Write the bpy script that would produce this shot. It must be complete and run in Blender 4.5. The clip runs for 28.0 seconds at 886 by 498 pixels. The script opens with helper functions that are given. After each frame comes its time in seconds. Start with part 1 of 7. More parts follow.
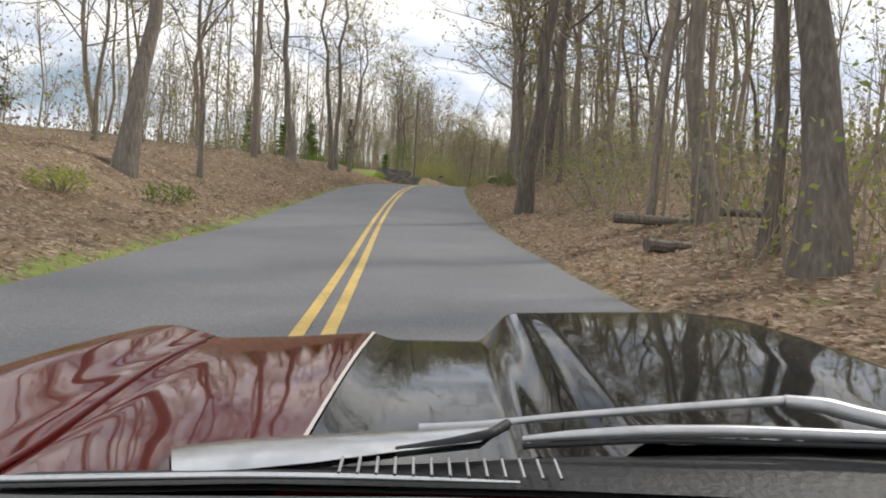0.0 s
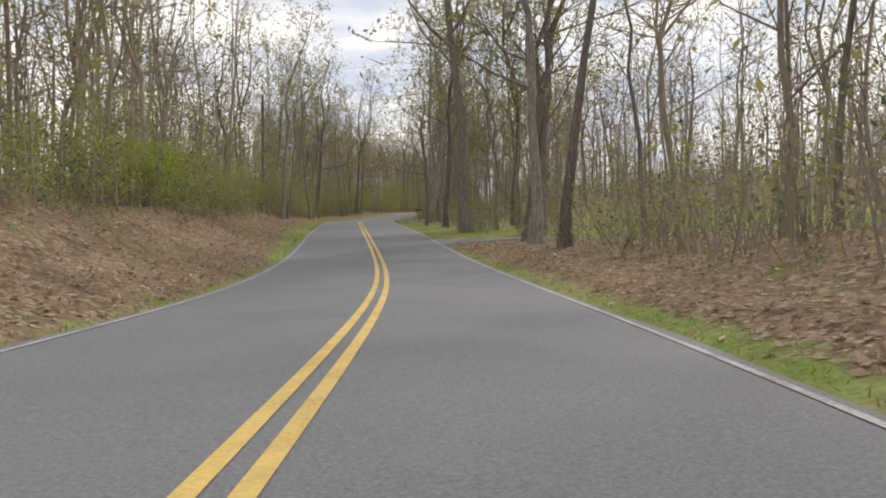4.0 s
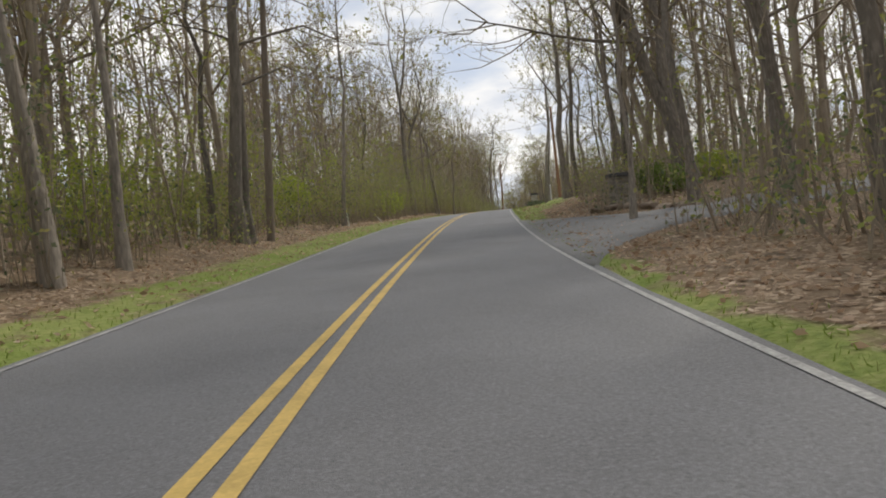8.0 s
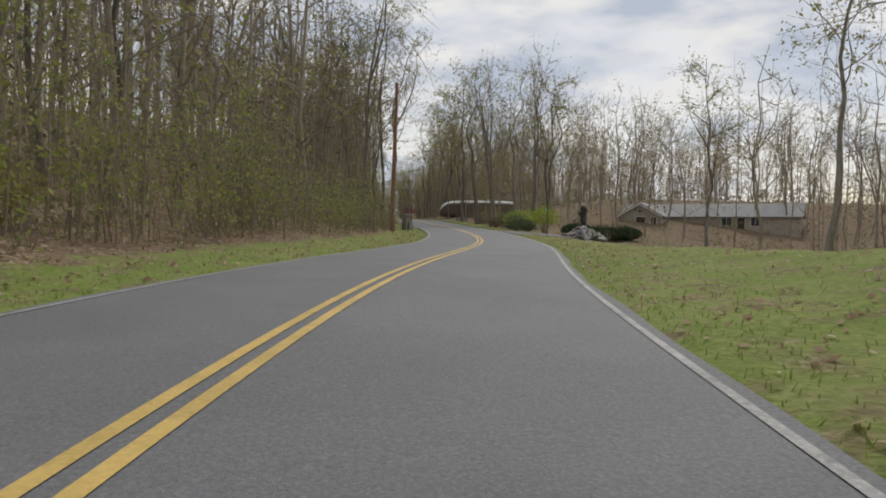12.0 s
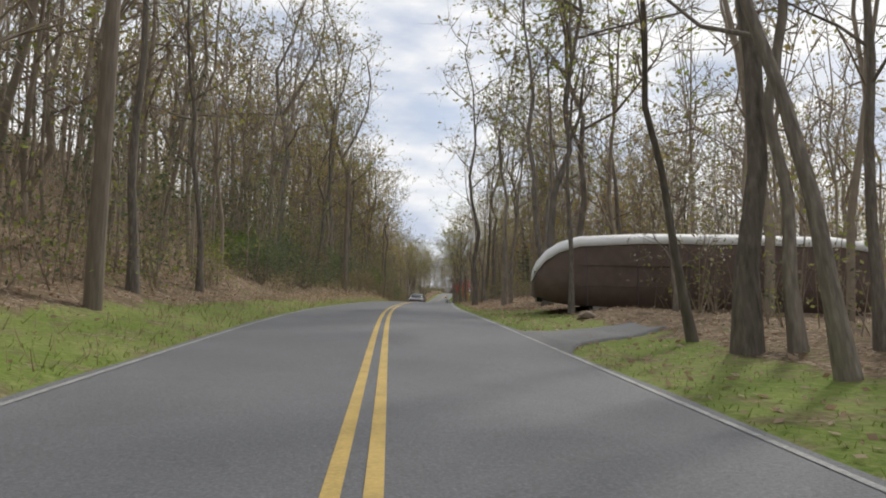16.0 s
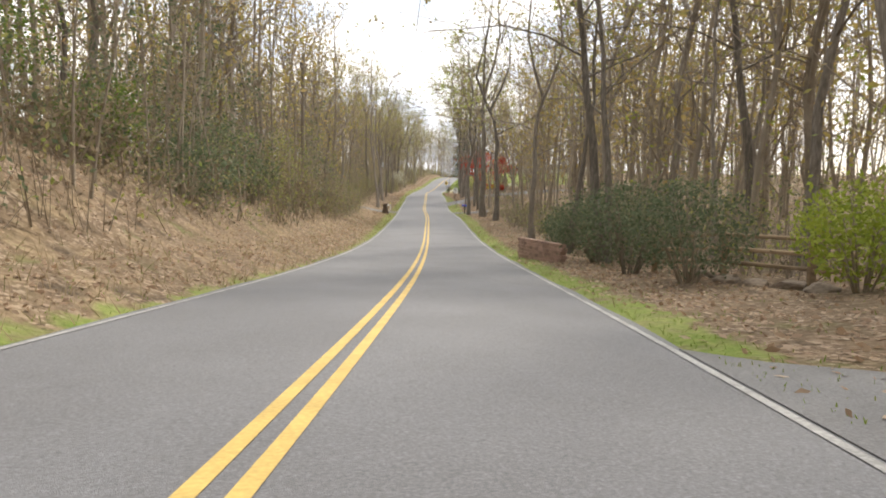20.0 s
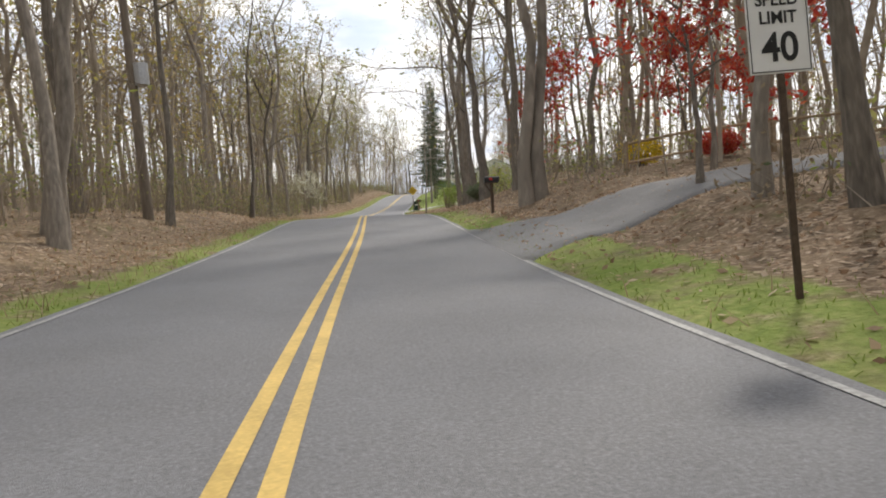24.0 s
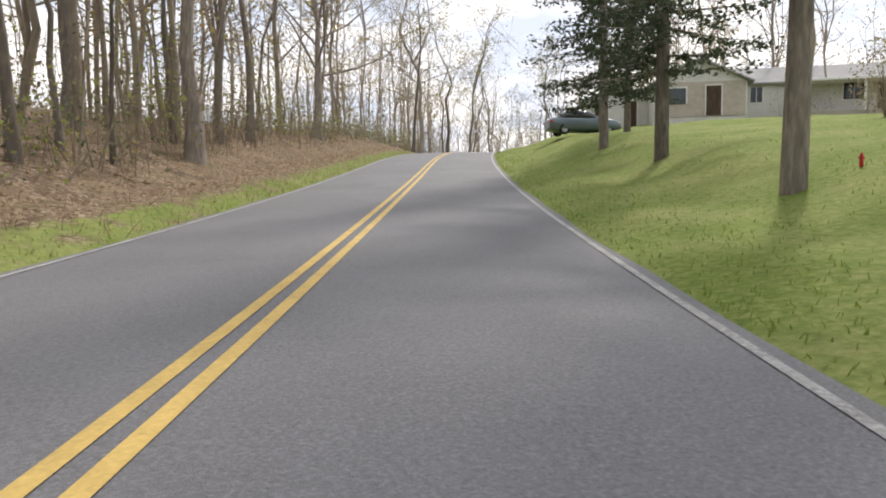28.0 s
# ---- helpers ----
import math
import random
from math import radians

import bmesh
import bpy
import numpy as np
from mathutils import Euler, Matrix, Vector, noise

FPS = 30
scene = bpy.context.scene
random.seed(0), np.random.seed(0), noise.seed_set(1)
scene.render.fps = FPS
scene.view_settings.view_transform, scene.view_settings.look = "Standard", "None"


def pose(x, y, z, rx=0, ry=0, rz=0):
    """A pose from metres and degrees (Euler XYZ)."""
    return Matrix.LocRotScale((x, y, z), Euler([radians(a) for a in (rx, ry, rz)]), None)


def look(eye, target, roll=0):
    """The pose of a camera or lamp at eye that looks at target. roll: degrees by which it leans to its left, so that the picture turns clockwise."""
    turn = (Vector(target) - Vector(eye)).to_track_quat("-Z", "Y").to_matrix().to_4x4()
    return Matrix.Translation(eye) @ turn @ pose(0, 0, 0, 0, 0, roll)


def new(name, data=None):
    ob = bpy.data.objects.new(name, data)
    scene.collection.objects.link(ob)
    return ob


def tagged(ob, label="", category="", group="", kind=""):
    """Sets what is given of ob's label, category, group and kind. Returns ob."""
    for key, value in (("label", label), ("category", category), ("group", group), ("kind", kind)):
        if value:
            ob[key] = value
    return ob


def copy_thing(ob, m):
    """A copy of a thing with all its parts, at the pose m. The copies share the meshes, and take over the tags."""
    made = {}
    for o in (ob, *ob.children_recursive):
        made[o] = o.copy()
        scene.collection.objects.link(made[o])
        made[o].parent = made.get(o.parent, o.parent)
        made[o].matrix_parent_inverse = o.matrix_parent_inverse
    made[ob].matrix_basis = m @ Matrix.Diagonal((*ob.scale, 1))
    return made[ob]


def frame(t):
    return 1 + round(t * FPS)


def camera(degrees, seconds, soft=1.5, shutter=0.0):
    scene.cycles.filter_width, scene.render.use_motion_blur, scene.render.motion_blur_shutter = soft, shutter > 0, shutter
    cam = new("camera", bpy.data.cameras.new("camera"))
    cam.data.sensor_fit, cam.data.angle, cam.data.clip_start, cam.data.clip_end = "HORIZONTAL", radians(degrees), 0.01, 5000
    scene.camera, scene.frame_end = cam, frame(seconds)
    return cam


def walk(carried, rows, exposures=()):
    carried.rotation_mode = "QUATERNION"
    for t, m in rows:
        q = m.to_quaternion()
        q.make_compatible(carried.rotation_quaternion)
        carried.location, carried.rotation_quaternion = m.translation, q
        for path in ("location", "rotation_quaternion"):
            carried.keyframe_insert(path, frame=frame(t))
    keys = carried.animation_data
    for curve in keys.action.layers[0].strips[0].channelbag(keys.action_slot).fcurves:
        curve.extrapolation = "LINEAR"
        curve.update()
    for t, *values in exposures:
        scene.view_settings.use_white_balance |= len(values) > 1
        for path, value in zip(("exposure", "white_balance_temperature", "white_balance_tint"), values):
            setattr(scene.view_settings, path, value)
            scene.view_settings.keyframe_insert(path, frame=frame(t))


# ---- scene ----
EXPOSURES = [(0.0, 0.4, 6650, 10), (1.0, 0.1, 6600, 10), (2.5, 0.2, 6700, 10), (5.0, 0.3, 6900, 11), (6.0, 0.15, 6850, 11), (8.0, 0.12, 6750, 10), (11.0, -0.25, 6650, 10), (14.0, -0.25, 6500, 9), (15.0, 0.0, 6550, 10), (17.0, 0.15, 6550, 10), (18.0, 0.7, 6700, 11), (19.0, 0.5, 6650, 10), (20.0, 1.05, 6950, 11), (23.0, 0.75, 6750, 11), (24.0, 0.62, 6750, 11), (25.0, 0.4, 6800, 11), (26.0, 0.2, 6900, 12), (27.0, 0.3, 6850, 12), (28.0, 0.6, 6700, 13)]
SKY_STRENGTH, SUN_STRENGTH, SUN_SOFT = 0.1, 1.9, 5.0
cam = camera(65.71, 28.0, 1.9)
CAMERA_UP = 1.112
PATH = [
    (0.0, pose(-0.273, 0.147, -0.712, 88.984, -3.014, 0.030)),
    (0.5, pose(-0.624, 11.078, 0.005, 90.922, 2.035, -0.859)),
    (1.0, pose(-0.859, 21.938, 0.987, 90.639, 1.954, -1.103)),
    (1.5, pose(-1.097, 33.246, 2.338, 90.551, 2.143, -4.062)),
    (2.0, pose(-1.132, 44.672, 3.497, 89.146, 5.371, -8.885)),
    (2.5, pose(-0.509, 55.852, 4.423, 88.039, 5.416, -11.470)),
    (3.0, pose(1.071, 66.969, 5.240, 88.291, 4.508, -15.200)),
    (3.5, pose(3.243, 78.064, 5.943, 90.044, 2.511, -14.163)),
    (4.0, pose(5.403, 89.209, 6.502, 90.558, 0.514, -10.495)),
    (4.5, pose(7.187, 100.446, 6.773, 91.195, -0.394, -6.107)),
    (5.0, pose(7.843, 111.642, 7.359, 91.313, -0.184, -5.602)),
    (5.5, pose(8.425, 122.514, 8.338, 91.862, 0.470, -5.889)),
    (6.0, pose(8.996, 133.585, 9.334, 91.822, 3.970, -7.029)),
    (6.5, pose(9.503, 144.794, 10.156, 91.729, 4.860, -8.455)),
    (7.0, pose(10.366, 156.167, 10.979, 91.717, 4.769, -9.644)),
    (7.5, pose(11.922, 167.760, 11.671, 91.070, 5.162, -10.745)),
    (8.0, pose(13.907, 179.025, 12.426, 90.625, 5.176, -12.058)),
    (8.5, pose(15.997, 189.612, 13.186, 90.358, 6.589, -15.116)),
    (9.0, pose(18.767, 199.820, 14.052, 91.154, 5.274, -17.029)),
    (9.5, pose(21.657, 209.783, 14.960, 91.142, 3.285, -17.245)),
    (10.0, pose(24.831, 219.991, 15.817, 90.420, 0.408, -17.332)),
    (10.5, pose(28.471, 230.537, 16.639, 90.092, 0.588, -17.451)),
    (11.0, pose(32.069, 240.618, 17.344, 89.741, 0.979, -17.788)),
    (11.5, pose(35.775, 250.669, 18.012, 89.316, -0.294, -19.565)),
    (12.0, pose(39.540, 260.763, 18.605, 88.657, -0.844, -21.613)),
    (12.5, pose(43.740, 270.663, 18.953, 88.494, -2.054, -24.257)),
    (13.0, pose(48.669, 280.275, 19.147, 88.914, -3.264, -25.364)),
    (13.5, pose(53.717, 289.928, 19.270, 89.330, -3.814, -21.817)),
    (14.0, pose(57.448, 299.898, 19.494, 89.908, -6.269, -20.082)),
    (14.5, pose(60.854, 310.054, 19.797, 90.221, -11.420, -15.873)),
    (15.0, pose(63.950, 320.090, 20.133, 92.662, -10.867, -15.403)),
    (15.5, pose(66.815, 330.025, 20.526, 94.463, -8.062, -14.499)),
    (16.0, pose(69.393, 340.076, 20.917, 94.930, -1.402, -16.243)),
    (16.5, pose(71.903, 349.942, 21.339, 93.382, -0.791, -16.587)),
    (17.0, pose(74.405, 360.358, 21.740, 90.584, 0.798, -17.750)),
    (17.5, pose(77.245, 371.155, 22.002, 86.549, 2.585, -18.179)),
    (18.0, pose(80.324, 381.976, 22.203, 85.625, 2.910, -17.474)),
    (18.5, pose(83.541, 392.988, 22.462, 87.253, 2.470, -17.706)),
    (19.0, pose(86.853, 403.668, 22.615, 86.525, 0.077, -17.212)),
    (19.5, pose(90.254, 414.211, 22.517, 85.305, -1.559, -16.607)),
    (20.0, pose(93.557, 424.624, 22.063, 85.476, -1.015, -16.465)),
    (20.5, pose(96.803, 435.023, 21.499, 85.930, -1.389, -15.652)),
    (21.0, pose(99.953, 445.667, 21.002, 85.814, -1.427, -15.189)),
    (21.5, pose(102.921, 456.351, 20.699, 85.384, -1.511, -16.154)),
    (22.0, pose(105.826, 467.051, 20.640, 85.359, -1.595, -17.247)),
    (22.5, pose(108.733, 477.746, 20.795, 85.535, -1.633, -17.846)),
    (23.0, pose(111.510, 488.550, 20.907, 87.743, -0.091, -18.400)),
    (23.5, pose(114.394, 499.264, 20.981, 88.197, 1.538, -19.613)),
    (24.0, pose(116.995, 510.335, 21.103, 87.968, 2.798, -20.899)),
    (24.5, pose(120.383, 520.919, 21.523, 87.797, 3.235, -19.229)),
    (25.0, pose(123.651, 531.525, 22.205, 88.776, 4.825, -17.498)),
    (25.5, pose(126.684, 542.041, 22.846, 89.598, 6.044, -17.407)),
    (26.0, pose(129.136, 552.517, 23.094, 89.114, 6.106, -17.265)),
    (26.5, pose(132.057, 562.475, 23.180, 89.030, 5.602, -16.696)),
    (27.0, pose(134.609, 572.580, 23.413, 87.850, 4.374, -19.111)),
    (27.5, pose(137.355, 583.129, 23.748, 86.381, 2.202, -20.607)),
    (28.0, pose(141.617, 592.612, 24.201, 85.578, 0.671, -19.488)),
]
walk(cam, PATH, EXPOSURES)
# the road's centre line, and metres along it at its first point
CENTRE = [
    (2.98, -60.48, -2.86),
    (1.49, -36.52, -2.43),
    (0.35, -18.56, -2.20),
    (-0.63, -3.59, -2.01),
    (-1.43, 8.38, -1.34),
    (-2.35, 21.86, -0.23),
    (-2.61, 35.37, 1.48),
    (-2.33, 48.88, 2.84),
    (-0.99, 62.32, 3.90),
    (1.68, 75.55, 4.77),
    (4.47, 88.76, 5.56),
    (6.67, 102.11, 5.80),
    (7.70, 115.59, 6.56),
    (8.23, 129.08, 7.86),
    (8.92, 142.56, 8.83),
    (9.59, 156.05, 9.85),
    (10.98, 169.49, 10.65),
    (13.53, 182.76, 11.55),
    (16.77, 195.87, 12.57),
    (20.45, 208.86, 13.80),
    (24.43, 221.76, 14.91),
    (28.54, 234.63, 15.84),
    (32.80, 247.43, 16.69),
    (37.52, 260.09, 17.49),
    (43.10, 272.38, 17.88),
    (49.83, 284.08, 18.06),
    (55.92, 296.12, 18.20),
    (60.93, 308.68, 18.57),
    (64.95, 321.58, 19.01),
    (68.08, 334.73, 19.53),
]
CENTRE += [
    (70.86, 347.94, 20.08),
    (73.64, 361.15, 20.63),
    (76.78, 374.28, 20.93),
    (80.44, 387.28, 21.23),
    (84.45, 400.17, 21.46),
    (88.55, 413.03, 21.44),
    (92.89, 425.82, 20.88),
    (96.97, 438.69, 20.18),
    (100.73, 451.66, 19.61),
    (104.38, 464.66, 19.34),
    (107.95, 477.67, 19.49),
    (111.53, 490.70, 19.75),
    (114.84, 503.81, 19.86),
    (118.09, 516.88, 20.16),
    (121.81, 529.83, 20.88),
    (125.30, 542.88, 21.75),
    (128.89, 555.90, 21.89),
    (132.41, 568.91, 22.14),
    (136.28, 581.87, 22.56),
    (140.85, 594.58, 23.13),
    (145.52, 607.24, 24.03),
    (150.37, 619.84, 25.18),
    (155.37, 632.37, 26.55),
    (161.13, 644.54, 27.78),
    (176.30, 672.13, 27.12),
    (190.16, 692.90, 25.98),
    (211.78, 720.42, 24.91),
    (238.60, 750.05, 24.35),
    (268.47, 779.59, 24.32),
]
RUN_START = -72.0
# height of the ground over the road at 5, 8.5, 18 and 45 m from the centre, by metres along
BANK_LEFT = [
    (-80, 0.1, 0.8, 1.6, 2.4), (-12, 0.2, 1.1, 2.2, 3.0), (8, 0.4, 1.7, 2.6, 3.0), (35, 0.5, 1.5, 2.3, 2.6), (46, 0.5, 1.5, 2.3, 2.6), (50, 0.35, 1.2, 1.9, 2.4), (52.5, 0.05, 0.3, 1.0, 1.8), (55.5, 0.05, 0.4, 1.3, 2.0), (58.5, 0.15, 1.1, 2.0, 2.4), (63, 0.3, 1.5, 2.2, 2.6), (70, 0.3, 1.1, 2.0, 2.8), (88, 0.4, 1.8, 3.0, 4.0),
    (112, 0.4, 1.6, 3.0, 6.0), (132, 0.2, 1.2, 2.2, 6.0), (160, 0.1, 0.6, 1.2, 5.5), (195, 0.1, 0.8, 1.3, 5.5), (220, 0.05, 0.2, 1.0, 5.0), (245, 0.1, 0.6, 1.4, 6.0), (290, 0.1, 0.8, 3.2, 10.0),
    (316, 0.0, 0.3, 3.2, 11.0), (345, 0.2, 1.0, 4.2, 13.0), (375, 0.4, 1.6, 5.0, 15.0), (400, 0.6, 2.4, 6.0, 17.0),
]
BANK_LEFT += [
    (437, 0.6, 2.8, 7.0, 18.0), (470, 0.5, 2.0, 5.0, 13.0), (492, 0.1, 0.5, 1.8, 6.0), (520, 0.1, 0.7, 1.2, 5.0), (540, 0.1, 0.9, 1.3, 5.0), (570, 0.0, 0.3, 1.0, 4.5),
    (595, 0.1, 0.8, 1.4, 4.5), (625, 0.4, 1.6, 2.6, 5.5), (860, 0.3, 1.2, 2.2, 5.0),
]
BANK_RIGHT = [
    (-80, 0.0, 0.3, 0.6, 1.0), (-12, 0.1, 0.4, 0.8, 1.4), (10, 0.3, 1.1, 1.8, 2.5), (28, 0.4, 1.4, 2.4, 3.8), (52, 0.45, 1.6, 3.0, 4.5), (66, 0.4, 1.4, 2.6, 4.0), (84, 0.3, 1.2, 2.0, 3.0), (104, 0.25, 0.6, 0.9, 1.5), (108, 0.15, 0.35, 0.6, 1.3),
    (112, 0.03, 0.05, 0.2, 1.6), (120, 0.05, 0.1, 0.3, 2.5), (134, 0.05, 0.15, 0.5, 4.0), (160, 0.05, 0.2, 0.7, 4.5), (182, 0.05, 0.2, 0.6, 4.5), (194, 0.05, 0.2, 0.7, 4.5), (202, 0.15, 0.7, 1.3, 4.5), (215, 0.15, 0.6, 1.1, 4.0), (236, 0.1, 0.6, 1.1, 3.0), (242, 0.05, 0.3, 0.7, 2.4), (252, 0.05, 0.3, 0.7, 2.2), (262, 0.1, 0.7, 0.9, 2.0), (286, 0.0, 0.0, -0.6, -1.5), (308, -0.1, -0.4, -2.0, -4.0),
    (333, -0.1, -0.2, -1.4, -3.0), (348, 0.05, 0.3, -0.3, -1.0),
]
BANK_RIGHT += [
    (370, 0.1, 0.5, 0.8, 3.5), (400, 0.15, 0.7, 1.2, 5.0), (425, 0.1, 0.4, 0.8, 4.5), (450, 0.0, 0.1, 0.5, 4.5), (480, 0.0, 0.0, 0.5, 4.5), (505, 0.0, 0.1, 0.7, 4.5), (522, 0.2, 0.9, 2.2, 4.0), (545, 0.4, 1.6, 2.6, 3.5),
    (565, 0.1, 0.6, 1.0, 2.0), (585, 0.1, 0.4, 1.2, 2.4), (600, 0.15, 0.6, 2.0, 3.2), (612, 0.25, 1.0, 2.2, 3.0), (622, 0.3, 1.25, 2.2, 2.6), (635, 0.3, 1.3, 2.1, 2.4), (660, 0.3, 1.2, 1.9, 2.2), (860, 0.2, 0.9, 2.0, 3.0),
]
# width of the grassy verge, lawn beyond it, and dry straw
COVER_LEFT = [
    (-70, 1.2, 0.3, 0.1), (40, 0.3, 0.2, 0.0), (54, 0.4, 0.2, 0.0), (58, 1.5, 0.9, 0.0), (66, 1.5, 0.8, 0.0), (72, 0.5, 0.3, 0.0), (100, 0.5, 0.2, 0.0), (120, 1.5, 0.2, 0.0), (200, 2.2, 0.1, 0.0), (260, 2.6, 0.1, 0.0), (300, 3.2, 0.1, 0.0), (350, 3.4, 0.1, 0.2),
    (375, 1.0, 0.25, 0.42), (428, 0.9, 0.25, 0.42), (440, 0.35, 0.15, 0.42), (460, 0.4, 0.15, 0.42), (500, 1.2, 0.2, 0.5), (560, 1.0, 0.0, 0.2), (590, 2.0, 0.0, 0.1), (620, 1.2, 0.1, 0.4), (860, 1.0, 0.1, 0.3),
]
COVER_RIGHT = [
    (-70, 0.15, 0.0, 0.0), (30, 0.3, 0.05, 0.0), (38, 0.5, 0.45, 0.0), (58, 0.6, 0.4, 0.0), (70, 0.8, 0.1, 0.0), (112, 0.6, 0.2, 0.0), (114.5, 5.0, 0.7, 0.0), (130, 4.0, 0.5, 0.0), (160, 2.5, 0.3, 0.0), (175, 0.6, 0.0, 0.0), (205, 1.5, 0.1, 0.0), (215, 4.0, 0.3, 0.0),
    (228, 5.0, 0.75, 0.0), (265, 5.0, 0.6, 0.0), (300, 6.0, 0.6, 0.0), 
]
COVER_RIGHT += [
    (350, 3.0, 0.3, 0.0), (368, 3.0, 0.2, 0.0), (374, 0.9, 0.0, 0.0), (395, 0.8, 0.0, 0.1), (430, 1.0, 0.2, 0.0), (500, 1.5, 0.2, 0.1), (530, 1.8, 0.0, 0.0), (555, 0.6, 0.0, 0.0), (575, 0.8, 0.0, 0.0), (589, 0.8, 0.1, 0.0), (597, 6.0, 0.85, 0.0), (860, 6.0, 0.9, 0.0),
]


def clear_width(s, side):
    """How far the woods stand from the centre line, and how open they are (0 dense, 1 none)."""
    table = CLEAR_LEFT if side < 0 else CLEAR_RIGHT
    rows = np.array(table, float)
    return float(np.interp(s, rows[:, 0], rows[:, 1])), float(np.interp(s, rows[:, 0], rows[:, 2]))


CLEAR_LEFT = [(-70, 12, 0.55), (30, 11, 0.45), (60, 14, 0.3), (95, 9, 0.2), (130, 8, 0.1), (270, 8, 0.0), (290, 8, 0.0), (360, 8, 0.0), (400, 7, 0.0), (480, 8, 0.0), (520, 10, 0.0), (600, 8, 0.0), (700, 8, 0.0)]
CLEAR_RIGHT = [(-70, 7, 0.0), (50, 8, 0.0), (110, 8, 0.1), (150, 8, 0.2), (200, 8, 0.0), (212, 9, 0.1), (222, 13, 0.4), (240, 18, 0.3), (262, 22, 0.3), (275, 26, 0.6), (325, 26, 0.75), (335, 9, 0.5), (370, 12, 0.1), (400, 8, 0.0), (430, 14, 0.0), (450, 9, 0.0), (570, 9, 0.3), (578, 30, 0.8), (645, 34, 0.8), (672, 12, 0.1), (860, 9, 0.0)]
WOOD_TREES, FAR_TREES = 310, 3500
# drives that leave the road: metres along at both ends, and the side
DRIVES = [(53.2, 54, -1), (112, 113, 1), (148, 151, 1), (189.5, 195, 1), (246.4, 248.5, 1), (316.5, 320.5, 1), (430, 430.5, 1), (511.5, 508, -1), (511.5, 511, 1), (533.5, 530, 1), (599.6, 598.6, 1)]


def on_drive(s, d, room=2.8):
    return any(side * d > 0 and abs(d) < 27 and abs(s - (a + (b - a) * (abs(d) - 3.3) / 20)) < room for a, b, side in DRIVES)
# -- plan --
def smooth_curve(points, step):
    """Samples of a smooth line through points, at even steps of its length."""
    p = np.array(points, float)
    chord = np.r_[0, np.cumsum(np.linalg.norm(np.diff(p[:, :2], axis=0), axis=1))]
    slope = np.gradient(p, chord, axis=0)
    fine = np.arange(0, chord[-1], step)
    k = np.clip(np.searchsorted(chord, fine, side="right") - 1, 0, len(p) - 2)
    w = (chord[k + 1] - chord[k])[:, None]
    u = (fine - chord[k])[:, None] / w
    return (2 * u**3 - 3 * u**2 + 1) * p[k] + (u**3 - 2 * u**2 + u) * w * slope[k] + (3 * u**2 - 2 * u**3) * p[k + 1] + (u**3 - u**2) * w * slope[k + 1]


LINE = smooth_curve(CENTRE, 0.5)
for _ in range(200):
    LINE[1:-1] = (LINE[:-2] + 2 * LINE[1:-1] + LINE[2:]) / 4
RUN = np.r_[0, np.cumsum(np.linalg.norm(np.diff(LINE[:, :2], axis=0), axis=1))] + RUN_START
AHEAD = np.gradient(LINE[:, :2], axis=0)
AHEAD /= np.linalg.norm(AHEAD, axis=1)[:, None]
WIDE = np.stack([np.convolve(np.pad(AHEAD[:, n], 700, mode="edge"), np.ones(1401) / 1401, "valid") for n in (0, 1)], 1)
WIDE /= np.linalg.norm(WIDE, axis=1)[:, None]
LANE, EDGE = 3.22, 3.38


def along(s):
    """Place and heading of the centre line at s metres."""
    s = np.asarray(s, float)
    p, a = np.stack([np.interp(s, RUN, LINE[:, n]) for n in range(3)], -1), np.stack([np.interp(s, RUN, AHEAD[:, n]) for n in (0, 1)], -1)
    past = s - np.clip(s, RUN[0], RUN[-1])
    p[..., :2] += a * past[..., None]
    return p, a


def bank(s, d):
    """Height of the ground over the road, d metres to the right of the centre line (left: negative)."""
    s, d = np.broadcast_arrays(np.asarray(s, float), np.asarray(d, float))
    out = np.zeros(s.shape)
    for sign, table in ((-1, BANK_LEFT), (1, BANK_RIGHT)):
        rows = np.array(table, float)
        h = [np.interp(s, rows[:, 0], rows[:, n]) for n in range(1, 5)]
        x = np.abs(d)
        knots = (EDGE, 5.0, 8.5, 18.0, 45.0)
        v = [0 * s, *h]
        z = np.zeros(s.shape)
        for n in range(4):
            u = np.clip((x - knots[n]) / (knots[n + 1] - knots[n]), 0, 1)
            u = u * u * (3 - 2 * u) if n < 2 else u
            z = z + (v[n + 1] - v[n]) * u
        out = np.where(d * sign > EDGE, z, out)
    rough = np.clip((np.abs(d) - 4.2) / 4, 0, 1)
    lumps = 0.10 * np.sin(s * 0.83 + 1.3 * np.sin(d * 0.5)) * np.sin(d * 0.71 + 0.9 * np.sin(s * 0.31)) + 0.05 * np.sin(s * 2.1 + d * 0.9) * np.sin(d * 1.7 - s * 0.6)
    return out + rough * lumps - 0.015 * np.minimum(np.abs(d), EDGE)


def place(s, d, up=0.0):
    """A point on the ground at s metres along the road and d to its right."""
    p, a = along(s)
    wide = np.stack([np.interp(s, RUN, WIDE[:, n]) for n in (0, 1)], -1)
    near, far = np.clip(d, -30, 30), d - np.clip(d, -30, 30)
    x = p[..., 0] + a[..., 1] * near + wide[..., 1] * far
    y = p[..., 1] - a[..., 0] * near - wide[..., 0] * far
    return np.stack([x, y, p[..., 2] + bank(s, d) + up], -1)


def bearing(s):
    """Degrees by which the road at s is turned to the left of +y."""
    a = along(s)[1]
    return float(np.degrees(np.arctan2(-a[..., 0], a[..., 1])))
